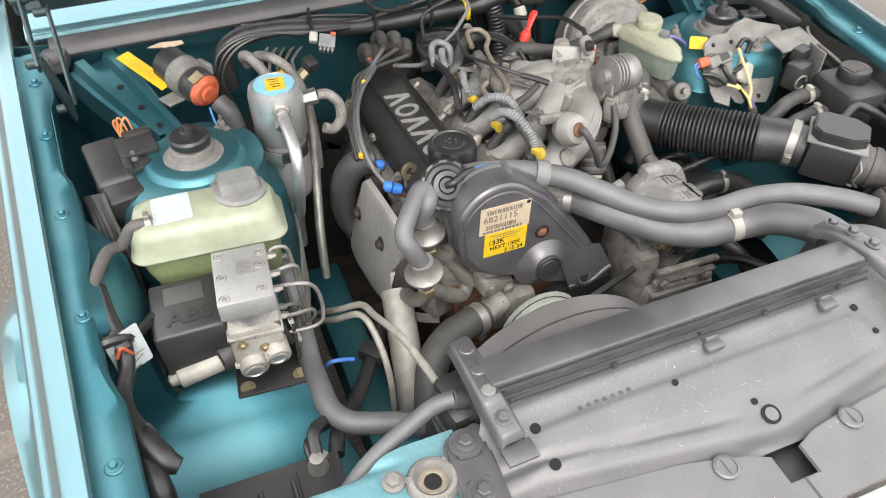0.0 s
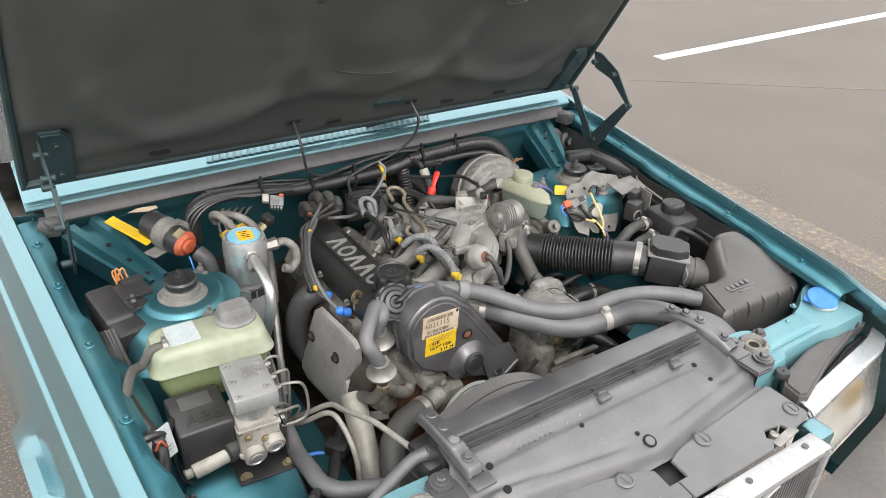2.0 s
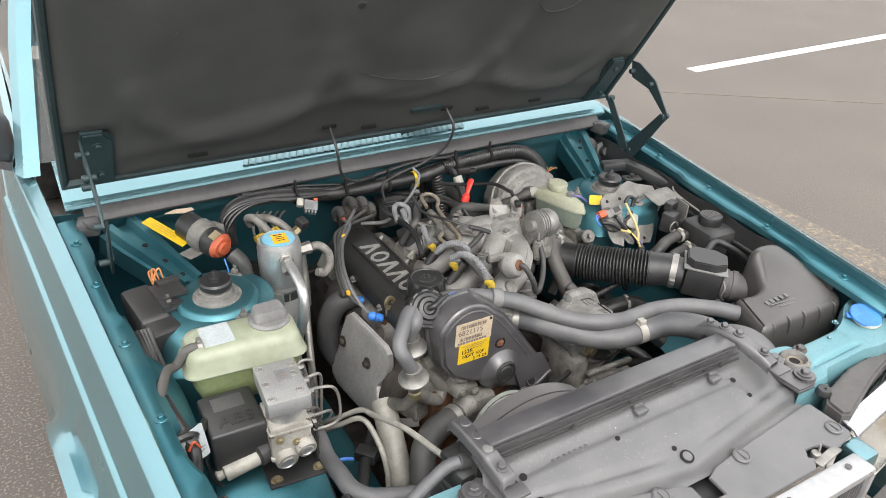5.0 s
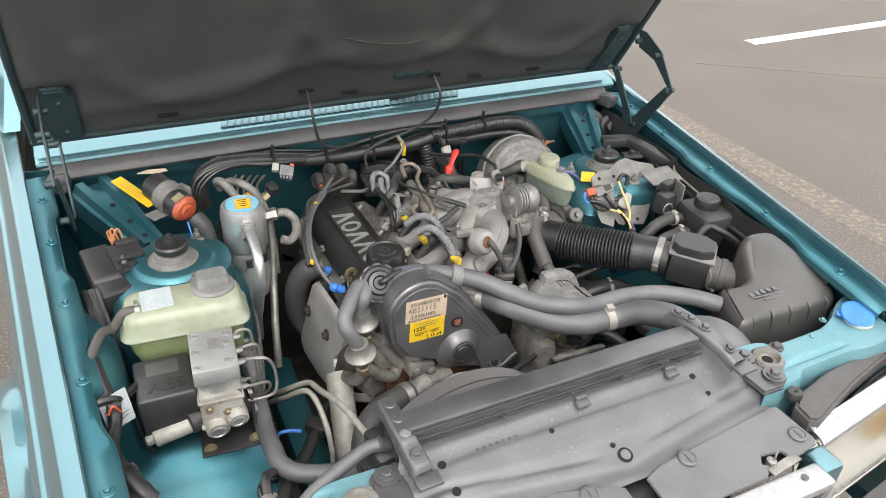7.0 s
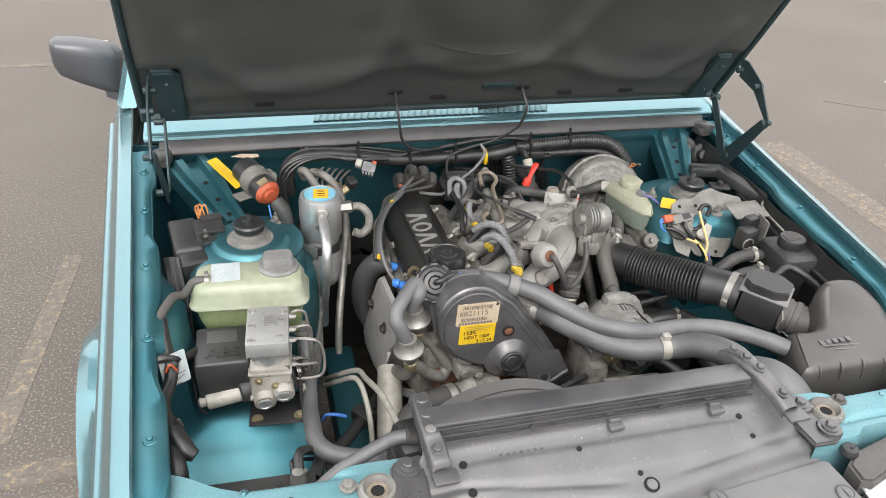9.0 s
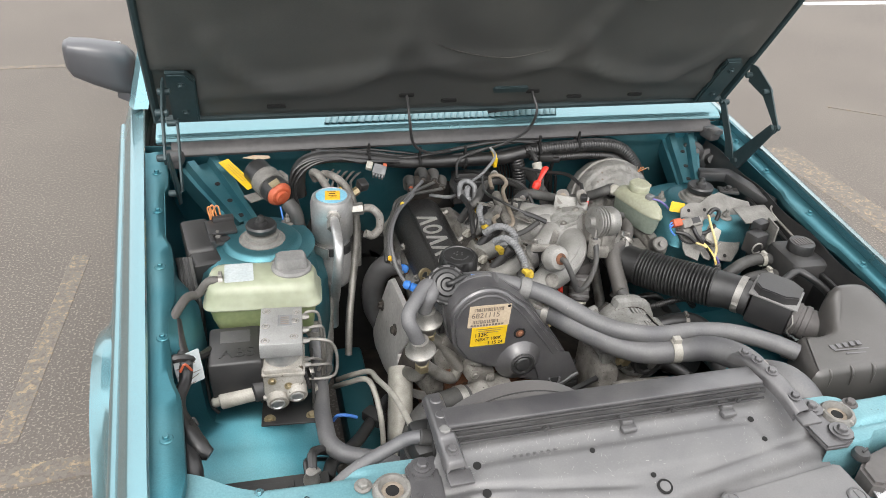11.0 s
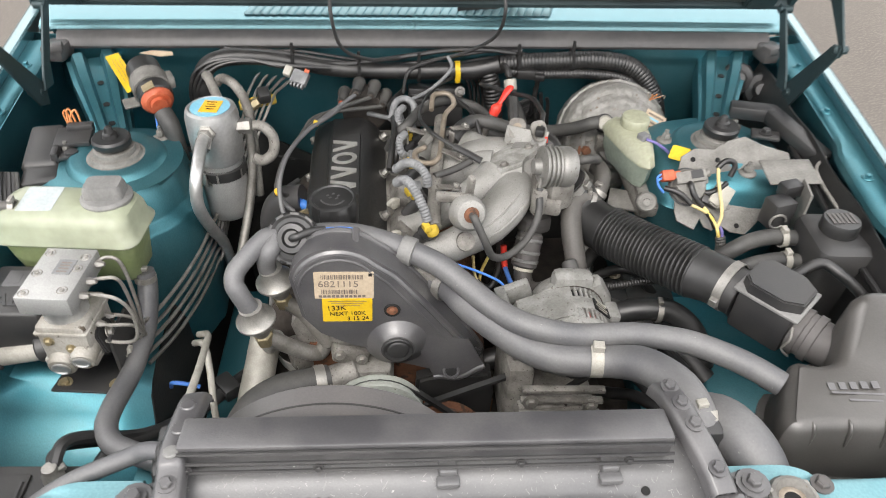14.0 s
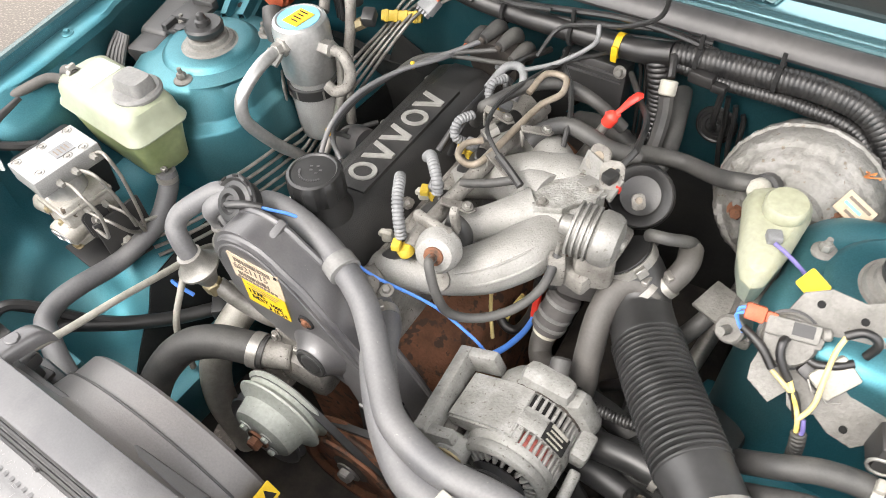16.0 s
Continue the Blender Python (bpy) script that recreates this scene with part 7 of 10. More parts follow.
def belt(name, c1, r1, c2, r2, y, material=RUBBER_BLK):
    bm = bmesh.new()
    a, b = V(*c1), V(*c2)
    d = b - a
    base = math.atan2(d[1], d[0])
    off = math.acos((r1 - r2) / d.length)
    pts = []
    for k in range(13):
        t = base + off + (2 * math.pi - 2 * off) * k / 12
        pts.append((a[0] + r1 * math.cos(t), a[1] + r1 * math.sin(t)))
    for k in range(13):
        t = base - off + 2 * off * k / 12
        pts.append((b[0] + r2 * math.cos(t), b[1] + r2 * math.sin(t)))
    rows = [[(x, y - 0.005, z), (x, y + 0.005, z)] for x, z in pts + pts[:1]]
    grid_sheet(bm, rows)
    thicken(bm, 0.006)
    return single(name, bm, material, "black rubber drive belt between the pulleys", "drive belt", "drive belts")


belt("drive_belt", (-0.092, 0.627), 0.063, (-0.005, 0.515), 0.078, 0.231)
belt("drive_belt", (-0.005, 0.515), 0.078, (0.222, 0.674), 0.033, 0.255)
# water pump housing and the elbow of the lower hose
wp = thing("water_pump", (-0.15, 0.28, 0.62), "dirty cast water pump housing with a hose neck", "water pump")
bm = bmesh.new()
boxr(bm, (-0.135, 0.318, 0.662), (0.058, 0.045, 0.034), 0.008, 8, 0, 20)
boxr(bm, (-0.112, 0.30, 0.615), (0.09, 0.05, 0.07), 0.016)
cyl(bm, (-0.125, 0.292, 0.638), (-0.180, 0.275, 0.630), 0.0205, 0.0225, 24, 0.003)
boxr(bm, (-0.145, 0.316, 0.700), (0.040, 0.034, 0.026), 0.007, 0, 0, 25)
part("housing", bm, ALU_DIRT, wp)
for p in ((-0.150, 0.292, 0.674), (-0.116, 0.294, 0.660)):
    bolt(p, (0, -1, 0.2), 0.006, wp, STEEL)
bm = bmesh.new()
tube(bm, [(-0.170, 0.278, 0.632), (-0.205, 0.266, 0.638), (-0.245, 0.248, 0.644), (-0.284, 0.218, 0.634), (-0.308, 0.172, 0.594), (-0.316, 0.13, 0.52), (-0.31, 0.10, 0.42)], 0.0252, 20)
lowhose = single("lower_radiator_hose", bm, RUBBER, "thick black rubber hose curving to the radiator", "hose", "hoses")
clamp((-0.183, 0.274, 0.633), (-1, -0.25, 0.1), 0.0275, lowhose, ZINC, 0.016, screw=(0.1, -0.4, -1))
# rust-coloured oil and engine parts low down
bm = bmesh.new()
cyl(bm, (-0.24, 0.40, 0.60), (-0.21, 0.40, 0.66), 0.03, seg=20)
boxr(bm, (-0.215, 0.375, 0.615), (0.06, 0.07, 0.06), 0.012, 20)
part("oil_cooler_housing", bm, ALU_DIRT, engine)

# pulse air valves and their hose
pa = thing("pulse_air_valves", (-0.25, 0.32, 0.66), "pair of zinc pulse-air valve cans with a grey hose", "air valve")
for c, d in ((V(-0.268, 0.290, 0.772), V(-0.15, -0.1, 1)), (V(-0.242, 0.342, 0.800), V(-0.15, -0.1, 1))):
    d = d.normalized()
    bm = bmesh.new()
    lathe(bm, c - d * 0.026, d, [(0.010, -0.024), (0.013, -0.018), (0.017, -0.006), (0.026, 0.006), (0.0295, 0.010), (0.0295, 0.014), (0.024, 0.019), (0.018, 0.030), (0.0175, 0.040)], 30)
    part("valve_can", bm, ZINC, pa)
    bm = bmesh.new()
    lathe(bm, c - d * 0.060, d, [(0.012, -0.01), (0.0145, -0.006), (0.0145, 0.010), (0.011, 0.014)], 6)
    part("nut", bm, BRASS, pa, "", 30)
for pts in ([(-0.256, 0.30, 0.715), (-0.235, 0.305, 0.690), (-0.205, 0.315, 0.660), (-0.185, 0.325, 0.645), (-0.175, 0.33, 0.66)], [(-0.232, 0.348, 0.742), (-0.205, 0.345, 0.715), (-0.18, 0.335, 0.68), (-0.17, 0.33, 0.66)], [(-0.245, 0.31, 0.70), (-0.262, 0.33, 0.66), (-0.27, 0.38, 0.63)]):
    wire("air_pipe", pts, 0.0125, STEEL, pa, seg=14)
bm = bmesh.new()
tube(bm, [(-0.268, 0.290, 0.774), (-0.276, 0.291, 0.792), (-0.284, 0.294, 0.811), (-0.289, 0.300, 0.822), (-0.286, 0.312, 0.835), (-0.270, 0.328, 0.848), (-0.254, 0.344, 0.858), (-0.242, 0.354, 0.862), (-0.222, 0.362, 0.858), (-0.195, 0.375, 0.846), (-0.172, 0.387, 0.838)], 0.0140, 16)
tube(bm, [(-0.245, 0.342, 0.800), (-0.248, 0.338, 0.825), (-0.240, 0.333, 0.850), (-0.228, 0.352, 0.860)], 0.0135, 16)
part("hose_branch", bm, RUBBER_GREY, pa, "grey rubber branch hose")
# round end piece with the vacuum lead
br = thing("breather_valve", (-0.211, 0.345, 0.85), "black round slotted valve on the grey hose", "valve")
BD = V(-0.12, -0.75, 0.62).normalized()
BC = V(-0.206, 0.341, 0.868)
bm = bmesh.new()
lathe(bm, BC - BD * 0.012, BD, [(0.028, -0.014), (0.031, 0), (0.0375, 0.004), (0.039, 0.007), (0.0375, 0.010), (0.034, 0.0105), (0.030, 0.008), (0.024, 0.010), (0.021, 0.017), (0.014, 0.018), (0.011, 0.014), (0.004, 0.014)], 40)
part("body", bm, RUBBER_BLK, br)
q = frame_along(BC - BD * 0.001, BD)
for k in range(10):
    bm = bmesh.new()
    box(bm, (0.0362, 0, 0), (0.003, 0.010, 0.0015), 0.0005, q @ Matrix.Rotation(radians(36 * k), 4, "Z"), 1)
    part("slot", bm, INK, br, "", 0)
bm = bmesh.new()
tube(bm, [BC + BD * 0.004, BC + BD * 0.012 + V(0.008, 0, 0.002), (-0.178, 0.342, 0.880), (-0.160, 0.350, 0.876)], 0.0055, 10)
part("elbow", bm, RUBBER_BLK, br)
wire("vacuum_lead", [(-0.168, 0.346, 0.879), (-0.150, 0.354, 0.874), (-0.125, 0.368, 0.862), (-0.093, 0.374, 0.846), (-0.060, 0.372, 0.828), (-0.02, 0.375, 0.80), (0.049, 0.400, 0.754), (0.104, 0.402, 0.722), (0.124, 0.404, 0.698)], 0.0022, BLUE_W, None, "thin blue wire across the timing cover", "wire", "wires")

# upper grey hose and thick radiator hose
bm = bmesh.new()
tube(bm, [(-0.195, 0.378, 0.842), (-0.172, 0.384, 0.840), (-0.120, 0.373, 0.846), (-0.064, 0.358, 0.838), (-0.002, 0.330, 0.824), (0.036, 0.300, 0.810), (0.079, 0.257, 0.798), (0.121, 0.222, 0.797), (0.188, 0.206, 0.790), (0.270, 0.212, 0.782), (0.340, 0.200, 0.778), (0.390, 0.175, 0.775), (0.425, 0.150, 0.772), (0.455, 0.125, 0.766)], 0.0175, 18)
up = single("heater_hose", bm, RUBBER_GREY, "long dusty grey rubber hose over the engine", "hose", "hoses")
bm = bmesh.new()
lathe(bm, (-0.052, 0.352, 0.836), (0.85, -0.35, -0.15), [(0.0180, 0), (0.0215, 0.001), (0.0215, 0.021), (0.0180, 0.022)], 26)
part("sleeve", bm, CAP_GREY, up, "grey joining sleeve")
bm = bmesh.new()
tube(bm, [(0.000, 0.352, 0.768), (0.022, 0.334, 0.770), (0.044, 0.292, 0.774), (0.080, 0.249, 0.770), (0.123, 0.211, 0.764), (0.168, 0.186, 0.765), (0.230, 0.176, 0.768), (0.266, 0.150, 0.788), (0.293, 0.106, 0.800), (0.303, 0.066, 0.800), (0.306, 0.040, 0.78), (0.306, 0.03, 0.72)], [0.0225, 0.0225, 0.0225, 0.0225, 0.0225, 0.0225, 0.0225, 0.025, 0.026, 0.026, 0.026, 0.026], 20)
low = single("upper_radiator_hose", bm, RUBBER_GREY, "thick grey rubber radiator hose with metal clamps", "hose", "hoses")
clamp((0.212, 0.180, 0.767), (1, -0.15, 0.05), 0.0240, low, BAND, 0.017, "band")
clamp((0.012, 0.342, 0.769), (0.75, -0.62, 0.05), 0.0248, low, ZINC, 0.013)
clamp((0.305, 0.055, 0.793), (0.1, -0.8, -0.5), 0.0280, low, BAND, 0.012)
# thermostat housing
th = thing("thermostat_housing", (-0.02, 0.36, 0.70), "corroded cast thermostat housing at the engine's front", "thermostat housing")
bm = bmesh.new()
cyl(bm, (0.012, 0.345, 0.769), (-0.03, 0.372, 0.765), 0.021, 0.026, 22, 0.003)
boxr(bm, (-0.038, 0.375, 0.750), (0.050, 0.055, 0.065), 0.014, -30)
boxr(bm, (-0.02, 0.355, 0.792), (0.060, 0.022, 0.010), 0.004, -30, 0, 15)
lathe(bm, (-0.030, 0.362, 0.788), (0.1, -0.2, 1), [(0.024, 0), (0.024, 0.006), (0.018, 0.012), (0.008, 0.013)], 24)
part("casting", bm, ALU_DIRT, th)
for p in ((-0.052, 0.352, 0.790), (0.004, 0.37, 0.79)):
    bolt(p, (0.1, -0.2, 1), 0.006, th, STEEL)

# exhaust side: manifold, heat shield, front pipe
ex = thing("exhaust_manifold", (-0.30, 0.45, 0.45), "sooty cast exhaust manifold with a grey heat shield", "exhaust manifold")
for y in (0.41, 0.51, 0.62, 0.73):
    bm = bmesh.new()
    tube(bm, [(-0.195, y, 0.690), (-0.222, y, 0.692), (-0.240, y - 0.01, 0.665), (-0.245, y - 0.04 * (y - 0.5), 0.61)], 0.022, 14, 4)
    part("runner", bm, SOOT, ex)
bm = bmesh.new()
tube(bm, [(-0.245, 0.74, 0.62), (-0.245, 0.62, 0.60), (-0.245, 0.5, 0.585), (-0.248, 0.40, 0.60)], 0.026, 14, 4)
part("log", bm, SOOT, ex)
bm = bmesh.new()
tube(bm, [(-0.225, 0.625, 0.735), (-0.262, 0.632, 0.725), (-0.285, 0.640, 0.680), (-0.285, 0.645, 0.61), (-0.265, 0.64, 0.56)], 0.026, 16, 5)
part("hot_air_pipe", bm, RUBBER_BRN, ex, "brown-grey bent pipe behind the shield")


def shield_x(y, z):
    """The sheet leans outward towards its foot, with one pressed step between the bolts."""
    return -0.262 - 0.12 * (0.72 - z) * (1 if z < 0.72 else 0) - 0.006 / (1 + math.exp((z - 0.10 * (y - 0.5) - 0.672) / 0.004))


outl = [(0.598, 0.712), (0.580, 0.728), (0.488, 0.738), (0.420, 0.742), (0.402, 0.733), (0.396, 0.705), (0.408, 0.668), (0.424, 0.640), (0.412, 0.622), (0.388, 0.600), (0.392, 0.572), (0.430, 0.556), (0.500, 0.536), (0.600, 0.524), (0.630, 0.535), (0.636, 0.556), (0.612, 0.615)]
bm = bmesh.new()
rings = []
cy, cz = 0.505, 0.635
for f, dx in ((1.0, 0.012), (0.985, 0.002), (0.95, 0.0), (0.8, 0.0), (0.6, -0.001), (0.4, -0.001), (0.2, -0.001)):
    ring = []
    for k, (y0, z0) in enumerate(outl):
        y1, z1 = outl[(k + 1) % len(outl)]
        for u in (0, 0.5):
            y, z = cy + (y0 + (y1 - y0) * u - cy) * f, cz + (z0 + (z1 - z0) * u - cz) * f
            ring.append((shield_x(y, z) + dx, y, z))
    rings.append(ring)
loft(bm, rings)
shield = part("heat_shield", bm, SHIELD, ex, "grey pressed heat shield")
for y, z in ((0.583, 0.654), (0.472, 0.668)):
    bolt((shield_x(y, z) - 0.001, y, z), (-1, 0, 0.12), 0.0085, shield, SOOT)
bm = bmesh.new()
grid_sheet(bm, [[(x, y, z), (x + 0.004, y + 0.004, z - 0.028)] for x, y, z in spline([(-0.278, 0.425, 0.572), (-0.270, 0.392, 0.580), (-0.250, 0.358, 0.592), (-0.225, 0.335, 0.602)], 5)])
thicken(bm, 0.002)
part("shield_foot", bm, SHIELD, shield)
bm = bmesh.new()
tube(bm, [(-0.278, 0.395, 0.625), (-0.288, 0.345, 0.592), (-0.298, 0.298, 0.560), (-0.306, 0.260, 0.515), (-0.312, 0.24, 0.42), (-0.30, 0.24, 0.28)], 0.026, 18)
part("front_pipe", bm, BAND, ex, "bare steel front pipe")
bm = bmesh.new()
tube(bm, [(-0.222, 0.415, 0.690), (-0.236, 0.400, 0.655), (-0.256, 0.395, 0.615)], [0.030, 0.036, 0.030], 16)
part("collector", bm, SOOT, ex)
for c in (V(-0.228, 0.514, 0.745), V(-0.226, 0.612, 0.730)):
    conn = thing("blue_vacuum_cap", c - V(0, 0, 0.02), "small bright blue plug on the manifold", "plug", "blue plugs")
    bm = bmesh.new()
    cyl(bm, c + V(0.012, -0.004, -0.004), c + V(-0.004, 0.001, 0.003), 0.0095, seg=14, bevel=0.003)
    cyl(bm, c + V(-0.003, 0.001, 0.003), c + V(-0.018, 0.006, 0.008), 0.0105, 0.009, 14, 0.004)
    part("plug", bm, BLUE_PL, conn)
    bm = bmesh.new()
    cyl(bm, c + V(0.008, 0, -0.006), c + V(0.024, -0.004, -0.02), 0.007, seg=12)
    part("sensor", bm, RUST, conn)
# power steering pipes and metal lines by the radiator
for pts, r, mt in (([(-0.400, 0.46, 0.56), (-0.385, 0.38, 0.64), (-0.356, 0.336, 0.683), (-0.349, 0.29, 0.702), (-0.338, 0.20, 0.742), (-0.335, 0.120, 0.768), (-0.335, 0.078, 0.783), (-0.331, 0.060, 0.790)], 0.0055, BAND),
                   ([(-0.408, 0.45, 0.55), (-0.392, 0.37, 0.63), (-0.362, 0.326, 0.672), (-0.350, 0.290, 0.655), (-0.345, 0.25, 0.60), (-0.345, 0.24, 0.50)], 0.0055, BAND)):
    wire("coolant_pipe", pts, r, mt, None, "thin bare metal pipe to the radiator", "pipe", "metal pipes", seg=10)
bm = bmesh.new()
tube(bm, [(-0.47, 0.115, 0.655), (-0.455, 0.150, 0.655), (-0.42, 0.21, 0.610), (-0.385, 0.27, 0.575), (-0.35, 0.33, 0.555), (-0.30, 0.40, 0.54)], 0.012, 12)
single("starter_cable", bm, RUBBER_BLK, "thick black cable under the pipes", "cable")
wire("blue_tie", [(-0.430, 0.322, 0.580), (-0.424, 0.315, 0.597), (-0.412, 0.312, 0.600), (-0.397, 0.314, 0.593), (-0.384, 0.318, 0.582)], 0.0036, BLUE_W, None, "bright blue cable tie round the black cable", "cable tie")
bm = bmesh.new()
boxr(bm, (-0.345, 0.335, 0.560), (0.030, 0.045, 0.026), 0.005, 40)
single("cable_plug", bm, RUBBER_BLK, "black plug by the blue tie", "connector")
# small bracket wall below the hoses, teal rail
bm = bmesh.new()
boxr(bm, (-0.385, 0.06, 0.60), (0.05, 0.12, 0.16), 0.004, -2)
boxr(bm, (-0.36, 0.30, 0.44), (0.07, 0.7, 0.10), 0.01, -1.6)
part("frame_rail", bm, TEAL_BAY, car)
bm = bmesh.new()
boxr(bm, (0.40, 0.30, 0.44), (0.07, 0.7, 0.10), 0.01, -1.6)
part("frame_rail", bm, TEAL_BAY, car)

# unseen dark blocks added to keep the depth beside the engine black
for c, sz, lbl in (((0.27, 0.60, 0.40), (0.26, 0.50, 0.10), "dark block added for the shade low in the bay"), ((0.20, 0.36, 0.40), (0.24, 0.20, 0.14), "dark block added for the shade below the alternator")):
    bm = bmesh.new()
    boxr(bm, c, sz, 0.02, 3)
    part("dark_filler", bm, SOOT, engine, lbl)

# ---- intake side of the engine ----
intake = thing("intake_manifold", (0.10, 0.53, 0.68), "cast aluminium intake manifold, pale and corroded", "intake manifold")


def runner(pts, radii, e=1.0):
    bm = bmesh.new()
    tube(bm, pts, radii, 18, 6, flat=e)
    return part("runner", bm, ALU, intake)


front_pts = [(-0.050, 0.426, 0.742), (-0.020, 0.423, 0.757), (0.012, 0.428, 0.766), (0.045, 0.438, 0.774), (0.092, 0.464, 0.788), (0.130, 0.502, 0.804), (0.148, 0.545, 0.810), (0.142, 0.590, 0.805), (0.116, 0.640, 0.795)]
front_r = [0.026, 0.026, 0.026, 0.028, 0.035, 0.037, 0.032, 0.026, 0.020]
runner(front_pts, front_r)
runner([(-0.045, 0.515, 0.745), (0.0, 0.515, 0.762), (0.045, 0.52, 0.785), (0.085, 0.535, 0.808), (0.115, 0.56, 0.818)], [0.024, 0.024, 0.026, 0.028, 0.032])
runner([(-0.045, 0.615, 0.745), (0.0, 0.615, 0.765), (0.04, 0.61, 0.79), (0.08, 0.60, 0.812), (0.115, 0.59, 0.816)], [0.024, 0.024, 0.026, 0.028, 0.032])
runner([(-0.045, 0.715, 0.745), (0.0, 0.71, 0.77), (0.04, 0.695, 0.80), (0.08, 0.665, 0.815), (0.115, 0.625, 0.812)], [0.024, 0.024, 0.026, 0.028, 0.034])
# the gathering chamber: a block under the sloping top plate, and a dome behind it
def on_plate(x, y, h=0.0):
    return V(x, y, 0.851 + 0.29 * (x - 0.124) - 0.151 * (y - 0.524) + h)


PLATE_LINE = [(0.098, 0.612), (0.092, 0.570), (0.122, 0.536), (0.158, 0.542), (0.164, 0.554), (0.188, 0.574), (0.191, 0.600), (0.176, 0.622), (0.148, 0.642), (0.108, 0.646)]


def plate_ring(k, h, dx=0.0, dy=0.0):
    return [on_plate(0.140 + (x - 0.140) * k + dx, 0.590 + (y - 0.590) * k + dy, h) for x, y in PLATE_LINE]


bm = bmesh.new()
loft(bm, [plate_ring(0.80, -0.085, 0.004, 0.0), plate_ring(1.14, -0.060, -0.004, -0.014), plate_ring(1.18, -0.040, -0.006, -0.018), plate_ring(0.98, -0.010, 0.0, 0.0), plate_ring(0.93, -0.008)])
chamber = part("gathering_chamber", bm, ALU, intake, "", 25)
bm = bmesh.new()
loft(bm, [plate_ring(0.96, -0.010), plate_ring(1.0, -0.008), plate_ring(1.0, -0.001), plate_ring(0.985, 0.001), plate_ring(0.90, 0.0005), plate_ring(0.4, 0.001)])
part("top_plate", bm, ALU_WHITE, intake, "thick corroded aluminium top plate", 30)
bm = bmesh.new()
tube(bm, [(0.020, 0.600, 0.792), (0.045, 0.606, 0.800), (0.080, 0.618, 0.806), (0.115, 0.630, 0.806), (0.145, 0.634, 0.803), (0.165, 0.630, 0.795)], [0.022, 0.034, 0.040, 0.043, 0.040, 0.028], 26, 8)
part("chamber_dome", bm, ALU, intake)
# casting seams along the front runner, and its cast boss
up_k = [V(0.30, -0.62, 0.72), V(0.62, -0.72, 0.30)]
for d, r in zip(up_k, (0.0016, 0.0024)):
    d = d.normalized()
    bm = bmesh.new()
    tube(bm, [V(*p) + d * (q * 0.985) for p, q in list(zip(front_pts, front_r))[1:8]], r, 8, 6)
    part("casting_seam", bm, ALU, intake)
bm = bmesh.new()
lathe(bm, V(0.050, 0.438, 0.776) + V(0.10, -0.80, 0.60).normalized() * 0.026, (0.1, -0.8, 0.6), [(0.016, -0.004), (0.015, 0.003), (0.009, 0.005), (0.003, 0.0045)], 20)
part("cast_boss", bm, ALU_DIRT, intake)
for x, y in ((0.106, 0.600), (0.128, 0.548), (0.176, 0.590), (0.150, 0.628)):
    bolt(on_plate(x, y, 0.0), (-0.29, 0.15, 1), 0.0055, intake, ALU_DIRT)
# bolt ears standing up behind the drum
for c, a, k in ((V(0.162, 0.638, 0.866), -10, 1.0), (V(0.193, 0.604, 0.880), 20, 1.0), (V(0.224, 0.630, 0.824), 40, 0.6)):
    bm = bmesh.new()
    m = Matrix.Translation(c) @ Matrix.Rotation(radians(a), 4, "Z") @ Matrix.Rotation(radians(52), 4, "X")
    prism(bm, round_rect(0.030 * k, 0.036 * k, 0.011 * k, 5), m, 0.005 * k, 0.0012)
    ear2 = part("bolt_ear", bm, ALU_DIRT, intake, "grey steel bolt ear")
    bm = bmesh.new()
    lathe(bm, m @ V(0, 0.002, 0.005 * k), m.to_3x3() @ V(0, 0, 1), [(0.0075 * k, 0), (0.0075 * k, 0.0008), (0.006 * k, 0.0004)], 18)
    part("ear_hole", bm, STAINED, ear2)
# head-side flanges and bosses
for y in (0.425, 0.515, 0.615, 0.715):
    bm = bmesh.new()
    boxr(bm, (-0.050, y, 0.742), (0.03, 0.075, 0.05), 0.008, 0, 0, 30)
    part("flange", bm, ALU_DIRT, intake)
    bolt((-0.030, y + 0.032, 0.762), (0.6, 0, 0.8), 0.006, intake, STEEL)
# throttle housing and cable drum
bm = bmesh.new()
cyl(bm, (0.180, 0.545, 0.835), (0.236, 0.545, 0.815), 0.036, 0.034, 26, 0.003)
boxr(bm, (0.215, 0.52, 0.815), (0.05, 0.05, 0.06), 0.012, 20)
boxr(bm, (0.200, 0.500, 0.800), (0.045, 0.03, 0.03), 0.008, -15)
boxr(bm, (0.180, 0.488, 0.815), (0.022, 0.022, 0.05), 0.006, 25)
part("throttle_housing", bm, ALU_DIRT, intake, "dirty throttle housing")
bm = bmesh.new()
DR = V(0.174, 0.516, 0.866)
prof = [(0.012, -0.004), (0.014, 0.008)]
h = 0.010
for k in range(4):
    prof += [(0.030, h), (0.0345, h + 0.001), (0.0345, h + 0.004), (0.030, h + 0.005)]
    h += 0.0075
prof += [(0.0335, h + 0.001), (0.0345, h + 0.006), (0.0335, h + 0.018), (0.029, h + 0.026), (0.018, h + 0.030), (0.0085, h + 0.031), (0.0085, h + 0.035), (0.004, h + 0.0355)]
lathe(bm, DR, (1, 0.10, -0.10), prof, 36)
part("throttle_drum", bm, ALU_DULL, intake, "ribbed aluminium throttle drum")
bm = bmesh.new()
boxr(bm, (0.168, 0.622, 0.856), (0.060, 0.005, 0.036), 0.002, -28, -25)
boxr(bm, (0.196, 0.600, 0.866), (0.026, 0.005, 0.034), 0.002, -35, -30)
